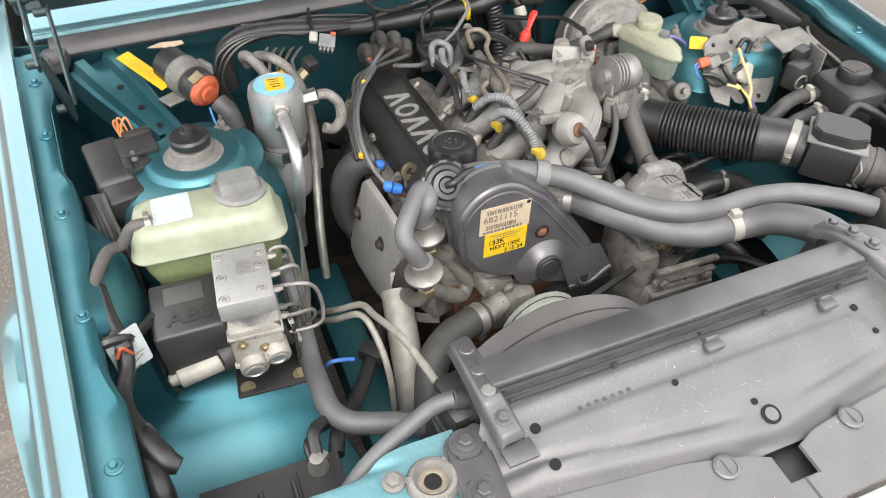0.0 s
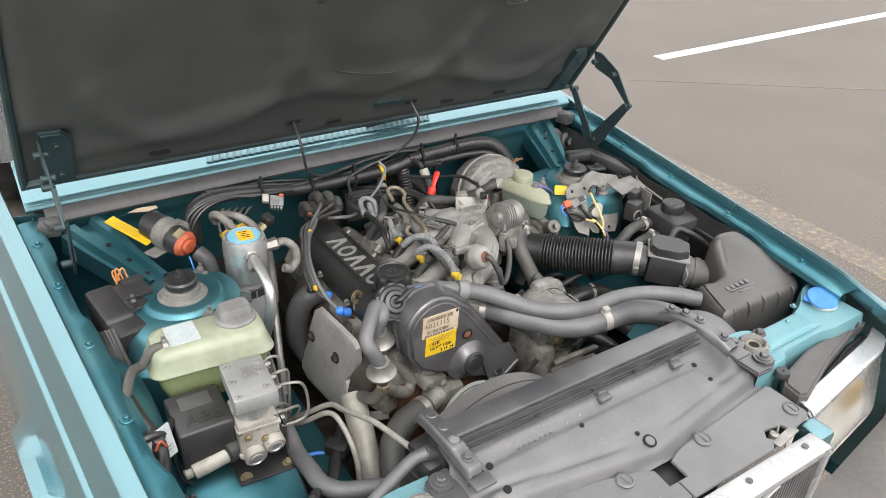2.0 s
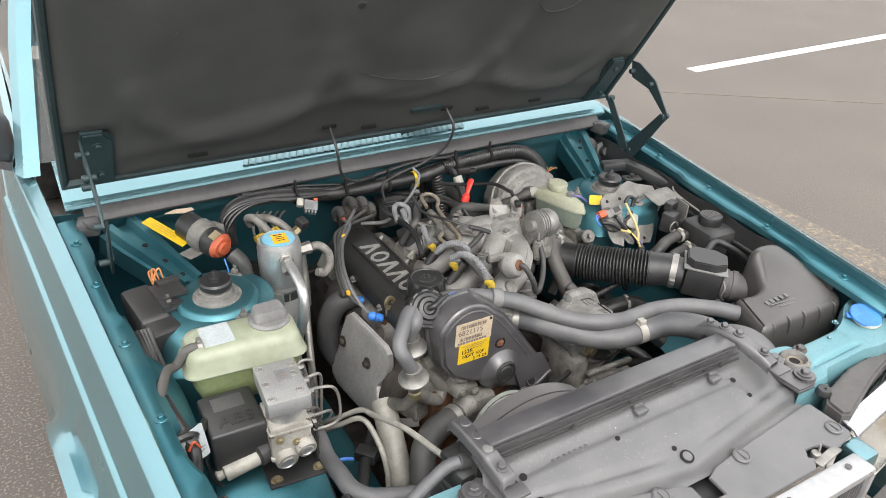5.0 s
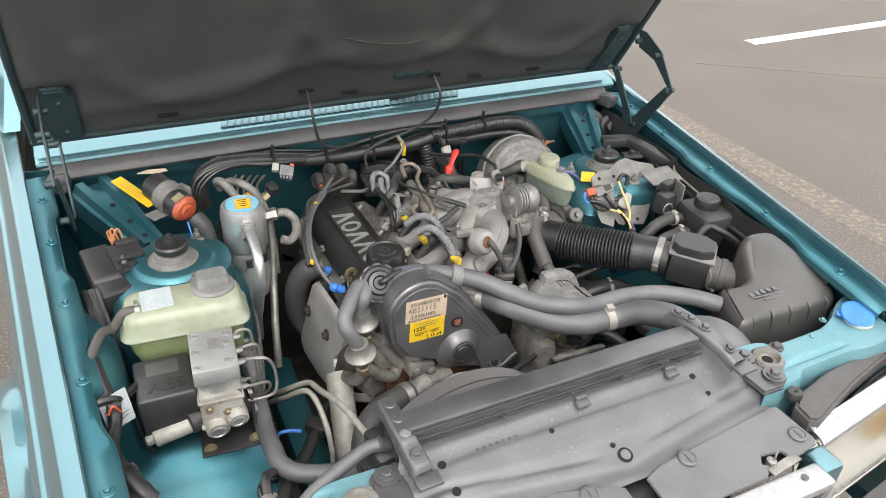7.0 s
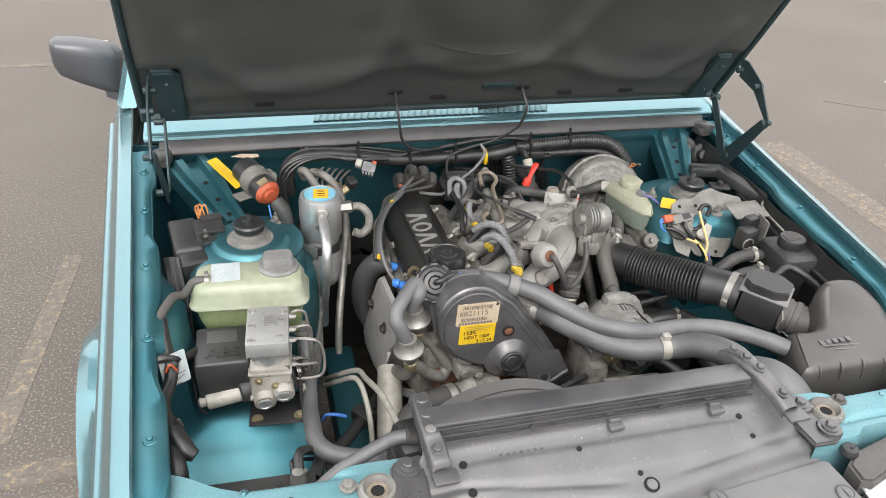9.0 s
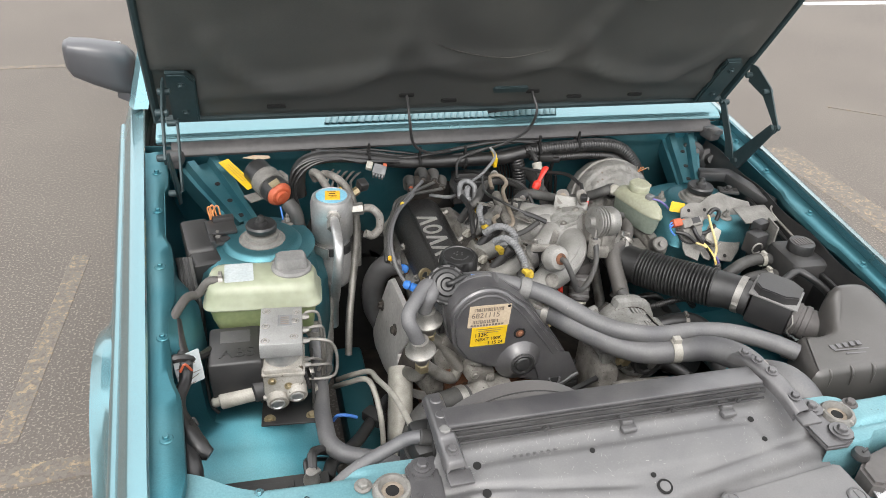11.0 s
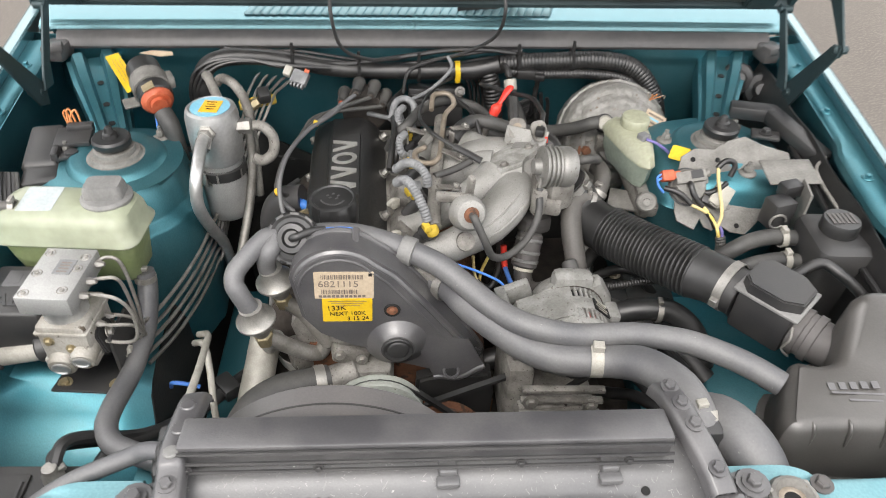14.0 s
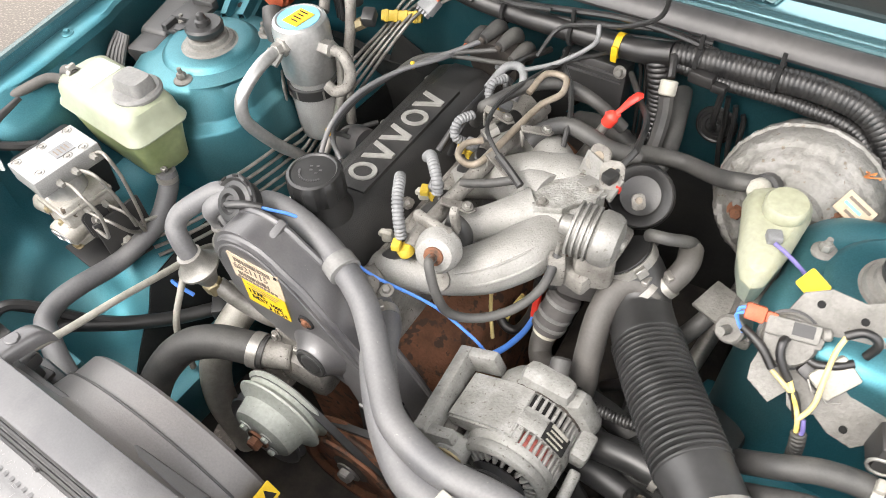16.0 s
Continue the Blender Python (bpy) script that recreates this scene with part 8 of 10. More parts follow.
boxr(bm, (0.176, 0.606, 0.852), (0.050, 0.030, 0.004), 0.001, -25, 0, -12)
part("cable_bracket", bm, ALU_DULL, intake, "bent cable bracket")
bm = bmesh.new()
boxr(bm, (0.194, 0.596, 0.884), (0.016, 0.018, 0.014), 0.003, -20)
cyl(bm, (0.196, 0.602, 0.884), (0.206, 0.640, 0.895), 0.0045, seg=12)
part("cable_end", bm, RUBBER_BLK, intake)
bm = bmesh.new()
boxr(bm, (0.206, 0.598, 0.868), (0.006, 0.008, 0.012), 0.001)
part("red_clip", bm, RED_PL, intake)
wire("link_rod", [(0.180, 0.492, 0.86), (0.178, 0.486, 0.83), (0.178, 0.484, 0.800)], 0.0028, ZINC, intake)
bm = bmesh.new()
cyl(bm, (0.178, 0.484, 0.805), (0.178, 0.483, 0.780), 0.006, seg=12, bevel=0.002)
part("rod_end", bm, RUBBER_BLK, intake)
wire("throttle_cable", [(0.068, 0.880, 0.845), (0.02, 0.80, 0.858), (-0.008, 0.700, 0.862), (0.006, 0.62, 0.876), (0.040, 0.585, 0.868), (0.088, 0.560, 0.852)], 0.0032, RUBBER_BLK, None, "thin black throttle cable across the manifold", "cable", "cables")
wire("cable_sleeve", [(0.045, 0.581, 0.866), (0.066, 0.571, 0.860), (0.090, 0.559, 0.851)], 0.0058, RUBBER_BLK, None, "black end sleeve of the throttle cable", "cable", "cables")
# fuel pressure regulator with its bracket and hose
reg = thing("pressure_regulator", (0.055, 0.42, 0.80), "round grey pressure regulator with a rusty centre", "pressure regulator")
RD = V(0.22, -0.86, 0.42).normalized()
RC = V(0.054, 0.420, 0.846)
bm = bmesh.new()
lathe(bm, RC, RD, [(0.016, -0.030), (0.022, -0.020), (0.026, -0.012), (0.029, -0.008), (0.029, -0.002), (0.0265, 0.002), (0.0265, 0.010), (0.022, 0.016), (0.012, 0.018)], 32)
part("can", bm, ALU, reg)
bm = bmesh.new()
lathe(bm, RC + RD * 0.016, RD, [(0.013, 0), (0.012, 0.004), (0.006, 0.006), (0.005, 0.016)], 18)
part("nipple", bm, RUST, reg, "rusty hose nipple")
wire("vacuum_hose", [RC + RD * 0.022, RC + RD * 0.036 + V(0, 0, -0.006), (0.078, 0.376, 0.822), (0.092, 0.380, 0.790), (0.120, 0.400, 0.775), (0.152, 0.430, 0.780), (0.175, 0.46, 0.805), (0.180, 0.49, 0.84)], 0.0062, RUBBER, reg, seg=12)
bm = bmesh.new()
boxr(bm, (0.035, 0.440, 0.862), (0.06, 0.012, 0.016), 0.004, -10)
boxr(bm, (0.060, 0.452, 0.872), (0.010, 0.014, 0.045), 0.003, 20, 10)
part("bracket", bm, ALU_DIRT, reg)
# fuel rail with injectors
rail = thing("fuel_rail", (0.01, 0.6, 0.78), "dull grey fuel rail with injectors and plugs", "fuel rail")
bm = bmesh.new()
tube(bm, [(0.004, 0.430, 0.812), (0.004, 0.458, 0.818), (0.018, 0.60, 0.828), (0.034, 0.735, 0.832)], 0.0115, 14, 4)
part("rail", bm, ALU_DIRT, rail)
bm = bmesh.new()
tube(bm, [(-0.002, 0.620, 0.842), (-0.020, 0.602, 0.842), (-0.016, 0.578, 0.840), (0.008, 0.570, 0.842), (0.022, 0.590, 0.846), (0.030, 0.650, 0.850), (0.040, 0.71, 0.855), (0.058, 0.738, 0.862), (0.050, 0.765, 0.868), (0.022, 0.758, 0.870), (0.015, 0.72, 0.86)], 0.0048, 12)
part("return_pipe", bm, STAINED, rail, "rust-stained bent fuel pipe")
bm = bmesh.new()
cyl(bm, (-0.006, 0.628, 0.842), (0.006, 0.646, 0.846), 0.010, seg=6)
part("pipe_nut", bm, ZINC, rail, "", 30)
for k, y in enumerate((0.430, 0.525, 0.620, 0.715)):
    bm = bmesh.new()
    cyl(bm, (-0.012, y, 0.80), (-0.040, y, 0.765), 0.011, seg=16, bevel=0.002)
    cyl(bm, (-0.002, y, 0.812), (-0.014, y, 0.798), 0.014, seg=16, bevel=0.002)
    inj = part("injector", bm, BLACK, rail)
    bm = bmesh.new()
    c = V(-0.006, y - 0.006, 0.818) if k == 0 else V(-0.030, y, 0.815)
    lathe(bm, c + V(0.006, 0, -0.012), (-0.25, -0.1, 1), [(0.007 if k else 0.011, 0), (0.0075 if k else 0.0115, 0.008), (0.006 if k else 0.009, 0.012), (0.004, 0.013)], 16)
    boxr(bm, c + V(-0.004, -0.006, 0.004), (0.012, 0.016, 0.010), 0.002, 20)
    part("plug", bm, YELLOW_PL, inj, "yellow plug")
    # grey corrugated sleeve to each plug
    bm = bmesh.new()
    s = V(-0.030, y + 0.010, 0.815)
    if k == 0:
        path = [(-0.008, 0.428, 0.826), (-0.014, 0.434, 0.846), (-0.026, 0.452, 0.866), (-0.040, 0.478, 0.870), (-0.056, 0.498, 0.852)]
    elif k == 1:
        path = [(-0.004, 0.506, 0.838), (-0.006, 0.511, 0.856), (-0.020, 0.526, 0.866), (-0.038, 0.546, 0.858), (-0.056, 0.560, 0.836)]
    else:
        path = [s, s + V(-0.014, -0.016, 0.022), s + V(-0.016, -0.002, 0.038), s + V(-0.006, 0.022, 0.036)]
    tube(bm, path, 0.0066 if k < 2 else 0.0056, 14, 6, ribs=0.0014, pitch=0.0048)
    part("sleeve", bm, GREY_CON, inj, "grey corrugated sleeve")
    if k:
        bm = bmesh.new()
        boxr(bm, s + V(0.006, -0.004, 0.004), (0.020, 0.018, 0.020), 0.004, 15, 20, 15)
        part("plug_cap", bm, GREY_CON, inj)
# clip eyes and ends near the cover edge
for y in (0.455, 0.545, 0.66):
    bm = bmesh.new()
    tube(bm, [(-0.068, y, 0.775), (-0.060, y - 0.004, 0.786), (-0.052, y, 0.782)], 0.005, 8, 4)
    boxr(bm, (-0.058, y, 0.776), (0.016, 0.014, 0.016), 0.004, 30)
    part("cover_clip", bm, WHITE_PL, cov)
# hoses and cables over the manifold
for name, pts, r, mt, lb in (
    ("breather_hose", [(-0.065, 0.70, 0.79), (-0.050, 0.690, 0.825), (-0.030, 0.693, 0.846), (0.005, 0.745, 0.853), (0.05, 0.772, 0.850), (0.10, 0.77, 0.838), (0.14, 0.78, 0.80)], 0.0095, RUBBER, "black rubber breather hose behind the manifold"),
    ("breather_hose", [(0.050, 0.655, 0.835), (0.066, 0.675, 0.848), (0.092, 0.692, 0.852), (0.125, 0.690, 0.848), (0.155, 0.690, 0.838), (0.19, 0.71, 0.82)], 0.0120, RUBBER, "thick black rubber hose behind the manifold"),
    ("vacuum_pipe", [(0.010, 0.54, 0.835), (0.045, 0.555, 0.838), (0.075, 0.57, 0.845)], 0.0062, RUBBER, "short black rubber vacuum hose"),
    ("fuel_hose", [(0.030, 0.475, 0.838), (0.045, 0.480, 0.832), (0.055, 0.480, 0.812), (0.055, 0.470, 0.79)], 0.0095, RUBBER, "short black fuel hose with a clamp"),
    ("wire_loop", [(-0.066, 0.60, 0.810), (-0.058, 0.65, 0.835), (-0.054, 0.70, 0.840), (-0.058, 0.76, 0.835), (-0.05, 0.82, 0.83)], 0.0055, CABLE, "black injector loom along the rocker cover"),
    ("grey_lead", [(-0.060, 0.73, 0.835), (-0.050, 0.765, 0.852), (-0.030, 0.775, 0.854), (-0.015, 0.76, 0.845), (-0.02, 0.74, 0.82)], 0.0065, GREY_CON, "pale grey corrugated lead at the rocker cover"),
    ("sensor_lead", [(-0.02, 0.77, 0.855), (0.02, 0.80, 0.862), (0.06, 0.835, 0.885), (0.055, 0.86, 0.90)], 0.0035, GREY_CON, "thin grey sensor lead"),
    ("sensor_lead", [(-0.105, 0.836, 0.79), (-0.06, 0.80, 0.80), (-0.045, 0.76, 0.835), (-0.03, 0.735, 0.80)], 0.0045, GREY_CON, "thin grey sensor lead")):
    wire(name, pts, r, mt, None, lb, "hose" if "hose" in name or "pipe" in name else "lead", "engine hoses and leads", seg=12)
# dipstick
dip = thing("dipstick", (0.12, 0.75, 0.70), "oil dipstick with a red plastic grip", "dipstick")
bm = bmesh.new()
cyl(bm, (0.085, 0.705, 0.74), (0.134, 0.731, 0.848), 0.0066, seg=12)
part("tube", bm, STEEL, dip)
bm = bmesh.new()
tube(bm, [(0.132, 0.730, 0.843), (0.138, 0.733, 0.855), (0.142, 0.736, 0.860)], [0.0095, 0.0105, 0.006], 14)
tube(bm, [(0.128, 0.732, 0.857), (0.139, 0.734, 0.858), (0.148, 0.737, 0.860)], [0.0035, 0.0055, 0.0035], 10)
tube(bm, [(0.140, 0.735, 0.858), (0.148, 0.740, 0.868), (0.156, 0.746, 0.879), (0.164, 0.752, 0.886), (0.170, 0.754, 0.887)], [0.0050, 0.0056, 0.0078, 0.0082, 0.004], 14, flat=0.55)
part("grip", bm, RED_PL, dip, "red plastic grip")

# distributor at the back with its leads
dis = thing("distributor", (-0.11, 0.87, 0.74), "distributor cap with dark lead boots at the engine's rear", "distributor")
bm = bmesh.new()
lathe(bm, (-0.112, 0.835, 0.790), (0, 1, 0.1), [(0.044, 0), (0.046, 0.02), (0.040, 0.045), (0.03, 0.05)], 28)
part("cap", bm, SOOT, dis)
for k, (x, z) in enumerate(((-0.152, 0.812), (-0.122, 0.832), (-0.092, 0.826), (-0.070, 0.806))):
    bm = bmesh.new()
    tube(bm, [(x * 0.9 - 0.012, 0.880, z - 0.02), (x, 0.876, z + 0.002), (x + 0.002, 0.858, z + 0.012), (x - 0.004, 0.830, z + 0.008)], [0.013, 0.014, 0.0125, 0.009], 12)
    boot = part("lead_boot", bm, RUBBER, dis, "black rubber lead boot")
    bm = bmesh.new()
    lathe(bm, (x - 0.005, 0.828, z + 0.007), (-0.1, -1, -0.2), [(0.0055, 0), (0.0055, 0.006)], 12)
    part("crimp", bm, ORANGE_PL if k == 0 else SOOT, boot)
    s = k * 0.010
    path = [(x - 0.006, 0.825, z + 0.006), (-0.165 - s, 0.775, 0.828 - 0.002 * k), (-0.211 - s * 0.6, 0.715, 0.826 - 0.005 * k), (-0.243 - s * 0.5, 0.650, 0.818 - 0.008 * k), (-0.256 - s * 0.35, 0.595, 0.798 - 0.010 * k), (-0.252 - s * 0.2, 0.550 + 0.03 * k, 0.770 - 0.008 * k), (-0.235, 0.52 + 0.05 * k, 0.745)]
    wire("plug_lead", path, 0.0042, RUBBER_GREY if k < 2 else RUBBER, None, "grey spark plug lead beside the rocker cover", "plug lead", "plug leads", seg=10)
for p, mt, d in (((-0.200, 0.735, 0.827), YELLOW_PL, (-0.6, -0.75, -0.05)), ((-0.262, 0.582, 0.780), ORG_ST, (-0.1, -0.4, -0.9))):
    bm = bmesh.new()
    boxr(bm, p, (0.008, 0.010, 0.012), 0.003, 40)
    single("lead_clip", bm, mt, "small yellow clip on the plug leads", "clip", "lead clips")
# ignition amplifier on the bulkhead
amp = thing("control_box", (0.035, 0.91, 0.70), "plain black plastic control box on the bulkhead", "control box")
bm = bmesh.new()
boxr(bm, (0.036, 0.912, 0.765), (0.115, 0.035, 0.085), 0.004, -1.6, -8)
part("case", bm, BLACK, amp)
for z in (0.797, 0.786):
    bm = bmesh.new()
    boxr(bm, (0.034, 0.8935 + 0.14 * (z - 0.79), z), (0.108, 0.004, 0.003), 0.0, -1.6, -8)
    part("edge_rib", bm, TIMING, amp, "", 0)
bolt((0.085, 0.89, 0.808), (0, -1, 0.3), 0.007, amp, ZINC)

# alternator
alt = thing("alternator", (0.215, 0.33, 0.60), "cast aluminium alternator with vents and copper windings", "alternator")
AC = V(0.222, 0.335, 0.674)
bm = bmesh.new()
lathe(bm, AC, (0, 1, 0), [(0.026, -0.052), (0.052, -0.050), (0.0580, -0.044), (0.0592, -0.038), (0.0592, -0.0365), (0.0530, -0.0360), (0.0530, -0.0165), (0.0592, -0.0160), (0.0605, -0.012), (0.0605, 0.002), (0.0590, 0.004), (0.0590, 0.0105), (0.0530, 0.0110), (0.0530, 0.0320), (0.0590, 0.0325), (0.0590, 0.038), (0.050, 0.046), (0.03, 0.048)], 56)
housing = part("housing", bm, ALU_OXIDE, alt)
bm = bmesh.new()
lathe(bm, AC, (0, 1, 0), [(0.0532, -0.0355), (0.0545, -0.033), (0.0545, -0.020), (0.0532, -0.0170)], 48, cap=False)
part("winding", bm, COPPER, housing, "red copper winding behind the ribs")
# dark band painted as the shade between the rear ribs
bm = bmesh.new()
lathe(bm, AC, (0, 1, 0), [(0.0532, 0.0115), (0.0536, 0.013), (0.0536, 0.030), (0.0532, 0.0315)], 48, cap=False)
part("dark_gap", bm, INK, housing)
for a in range(-40, 220, 9):
    ra = radians(a)
    for y, l, skip in ((-0.0262, 0.0225, 84 < a < 165), (0.0215, 0.0235, False)):
        bm = bmesh.new()
        q = frame_along(AC + V(0.0562 * math.cos(ra), y, 0.0562 * math.sin(ra)), (math.cos(ra), 0, math.sin(ra)), (0, 1, 0))
        box(bm, (0, 0, 0), (0.0092 if skip else 0.0042, l, 0.0066), 0.0012, q, 1)
        part("rib", bm, ALU_OXIDE, housing)
# black face painted as the dark opening behind the fins
bm = bmesh.new()
lathe(bm, AC, (0, 1, 0), [(0.022, -0.053), (0.050, -0.051), (0.0505, -0.049)], 40)
part("front_opening", bm, INK, housing)
for k in range(22):
    ra = radians(360 / 22 * k + 4)
    d = V(math.cos(ra), 0, math.sin(ra))
    bm = bmesh.new()
    q = frame_along(AC + d * 0.0440 + V(0, -0.0560, 0), d * 0.35 + V(0, -0.94, 0), d)
    box(bm, (0, 0, 0), (0.0046, 0.0250, 0.0080), 0.0012, q, 1)
    part("front_fin", bm, ALU_OXIDE, housing)
bm = bmesh.new()
lathe(bm, AC, (0, -1, 0), [(0.0560, 0.046), (0.0585, 0.050), (0.0580, 0.058), (0.0545, 0.0615), (0.0500, 0.0620), (0.0480, 0.0600), (0.0500, 0.054)], 56, cap=False)
part("front_rim", bm, ALU_OXIDE, housing)
for a in (182, 302):
    ra = radians(a)
    bm = bmesh.new()
    c = AC + V(0.060 * math.cos(ra), 0, 0.060 * math.sin(ra))
    cyl(bm, c + V(0, -0.046, 0), c + V(0, -0.008, 0), 0.0065, seg=14, bevel=0.002)
    part("through_bolt_boss", bm, ALU_OXIDE, alt)
bm = bmesh.new()
lathe(bm, AC + V(0, -0.064, 0), (0, -1, 0), [(0.018, -0.005), (0.034, 0), (0.036, 0.002), (0.029, 0.008), (0.036, 0.014), (0.034, 0.017), (0.026, 0.0175), (0.024, 0.013), (0.010, 0.013)], 40)
pul = part("pulley", bm, BLACK, alt, "black belt pulley")
bm = bmesh.new()
cyl(bm, AC + V(0, -0.076, 0), AC + V(0, -0.091, 0), 0.011, seg=6)
part("pulley_nut", bm, ZINC, pul, "", 30)
# flat saddle that joins the housing to the swivel bracket
bm = bmesh.new()
prism(bm, [(-0.092, 0.022), (-0.088, 0.032), (-0.030, 0.056), (-0.004, 0.0605), (-0.004, 0.040), (-0.050, 0.014), (-0.086, 0.010)], Matrix.Translation(AC + V(0, 0.032, 0)) @ Matrix.Rotation(radians(90), 4, "X"), 0.068, 0.003)
part("saddle", bm, ALU_OXIDE, alt)
bm = bmesh.new()
boxr(bm, (0.117, 0.325, 0.703), (0.018, 0.130, 0.034), 0.003, 4, 0, -20)
boxr(bm, (0.135, 0.385, 0.708), (0.052, 0.016, 0.036), 0.004, 4, 0, -20)
boxr(bm, (0.138, 0.270, 0.700), (0.056, 0.016, 0.034), 0.004, 4, 0, -20)
part("swivel_bracket", bm, ALU_OXIDE, alt)
bm = bmesh.new()
cyl(bm, (0.160, 0.284, 0.690), (0.160, 0.258, 0.690), 0.021, seg=24, bevel=0.003)
ear = part("ear", bm, ALU_OXIDE, alt)
bolt((0.160, 0.259, 0.690), (0, -1, 0), 0.012, ear, BRASS)
# pressed rear cover with its lobes
bm = bmesh.new()
lathe(bm, AC + V(0, 0.034, 0), (0, 1, 0), [(0.0600, 0), (0.0635, 0.003), (0.0635, 0.022), (0.058, 0.031), (0.02, 0.033)], 48)
boxr(bm, AC + V(0.004, 0.050, 0.052), (0.070, 0.036, 0.044), 0.014, 0, 0, 4)
boxr(bm, AC + V(0.050, 0.050, 0.028), (0.036, 0.034, 0.062), 0.012, 0, 0, -28)
cover2 = part("rear_cover", bm, ALU_OXIDE, alt, "pressed rear cover")
bm = bmesh.new()
lathe(bm, AC + V(0, 0.031, 0), (0, 1, 0), [(0.0590, 0), (0.0608, 0.0005), (0.0608, 0.0030), (0.0590, 0.0035)], 48, cap=False)
part("seam", bm, SOOT, cover2, "grimy seam")
bm = bmesh.new()
cyl(bm, AC + V(0.010, 0.062, 0.055), AC + V(0.004, 0.085, 0.068), 0.013, seg=18, bevel=0.003)
part("cable_stud", bm, RUBBER, alt, "black rubber boot over the stud")
bm = bmesh.new()
boxr(bm, AC + V(0.068, 0.018, 0.006), (0.024, 0.040, 0.030), 0.006, 0, 0, 10)
cyl(bm, AC + V(0.074, -0.010, 0.004), AC + V(0.074, -0.060, -0.012), 0.0075, seg=14, bevel=0.002)
part("adjuster_lug", bm, ALU_OXIDE, alt)
bm = bmesh.new()
q = frame_along(AC + V(0.0430, -0.004, 0.0440), (0.68, 0, 0.73), (0, 1, 0))
box(bm, (0, 0, -0.001), (0.036, 0.023, 0.0030), 0.0, q)
pl = part("data_plate", bm, INK, alt, "dark data plate with pale print")
bm = bmesh.new()
for k in range(4):
    box(bm, (-0.002 if k else 0.0, 0.009 - 0.006 * k, 0.0010), (0.028 - 0.006 * (k % 2), 0.0045 if k == 0 else 0.0022, 0.0004), 0.0, q)
part("plate_print", bm, WHITE_PL, pl, "", 0)
# lower bracket and power steering pump below
bm = bmesh.new()
boxr(bm, (0.185, 0.27, 0.565), (0.13, 0.10, 0.10), 0.016)
pump = thing("steering_pump", (0.185, 0.27, 0.5), "dirty cast steering pump below the alternator", "pump")
part("housing", bm, ALU_DIRT, pump)
bm = bmesh.new()
boxr(bm, (0.127, 0.30, 0.60), (0.044, 0.12, 0.16), 0.012)
part("bracket", bm, ALU_DIRT, pump)
bm = bmesh.new()
lathe(bm, (0.20, 0.248, 0.56), (0, -1, 0), [(0.02, -0.01), (0.050, 0), (0.052, 0.004), (0.045, 0.012), (0.052, 0.020), (0.050, 0.024), (0.03, 0.016), (0.012, 0.016), (0.010, 0.026)], 32)
part("pulley", bm, SOOT, pump)
for z in (0.60, 0.63, 0.655):
    bm = bmesh.new()
    boxr(bm, (0.190, 0.222, z), (0.13, 0.012, 0.008), 0.002, 0, 0, 4)
    part("cast_rib", bm, ALU_DIRT, pump)
bolt((0.14, 0.218, 0.635), (0, -1, 0.2), 0.008, pump, STEEL)
bolt((0.235, 0.218, 0.62), (0, -1, 0.2), 0.008, pump, STEEL)
# idle valve and its hoses
idle = thing("idle_valve", (0.18, 0.45, 0.66), "grey cylindrical idle valve with a banded hose", "valve")
bm = bmesh.new()
cyl(bm, (0.182, 0.524, 0.722), (0.169, 0.492, 0.668), 0.0235, seg=26, bevel=0.004)
boxr(bm, (0.190, 0.540, 0.730), (0.055, 0.035, 0.036), 0.008, 20)
part("body", bm, BUMPER, idle)
for t in (0.2, 0.55, 0.8):
    bm = bmesh.new()
    c = V(0.182, 0.524, 0.722).lerp(V(0.169, 0.492, 0.668), t)
    lathe(bm, c, (-0.20, -0.50, -0.84), [(0.0235, -0.003), (0.0247, -0.002), (0.0247, 0.002), (0.0235, 0.003)], 26)
    part("band", bm, CAP_GREY, idle)
bm = bmesh.new()
tube(bm, [(0.171, 0.497, 0.676), (0.168, 0.484, 0.654), (0.174, 0.468, 0.640), (0.192, 0.452, 0.645), (0.212, 0.444, 0.662), (0.226, 0.440, 0.678)], 0.0165, 16)
part("hose", bm, RUBBER_OLD, idle)
clamp((0.1695, 0.492, 0.667), (0.2, 0.5, 0.84), 0.018, idle, CREAM_NECK, 0.010)
bm = bmesh.new()
tube(bm, [(0.290, 0.530, 0.772), (0.270, 0.535, 0.786), (0.249, 0.522, 0.783), (0.243, 0.487, 0.757), (0.248, 0.450, 0.716), (0.252, 0.43, 0.67), (0.24, 0.42, 0.62)], 0.0180, 18)
h1 = single("idle_hose", bm, RUBBER_OLD, "grey-brown rubber hose from the intake pipe", "hose", "hoses")
clamp((0.279, 0.533, 0.780), (0.8, -0.1, -0.5), 0.0198, h1, STEEL, 0.009)
bm = bmesh.new()
tube(bm, [(0.290, 0.545, 0.770), (0.305, 0.560, 0.790), (0.312, 0.580, 0.803), (0.308, 0.605, 0.805)], 0.0150, 16)
h2 = single("crankcase_hose", bm, RUBBER_OLD, "short brown-grey rubber hose on the intake elbow", "hose", "hoses")
clamp((0.300, 0.553, 0.783), (0.5, 0.5, 0.7), 0.0168, h2, STEEL, 0.009)
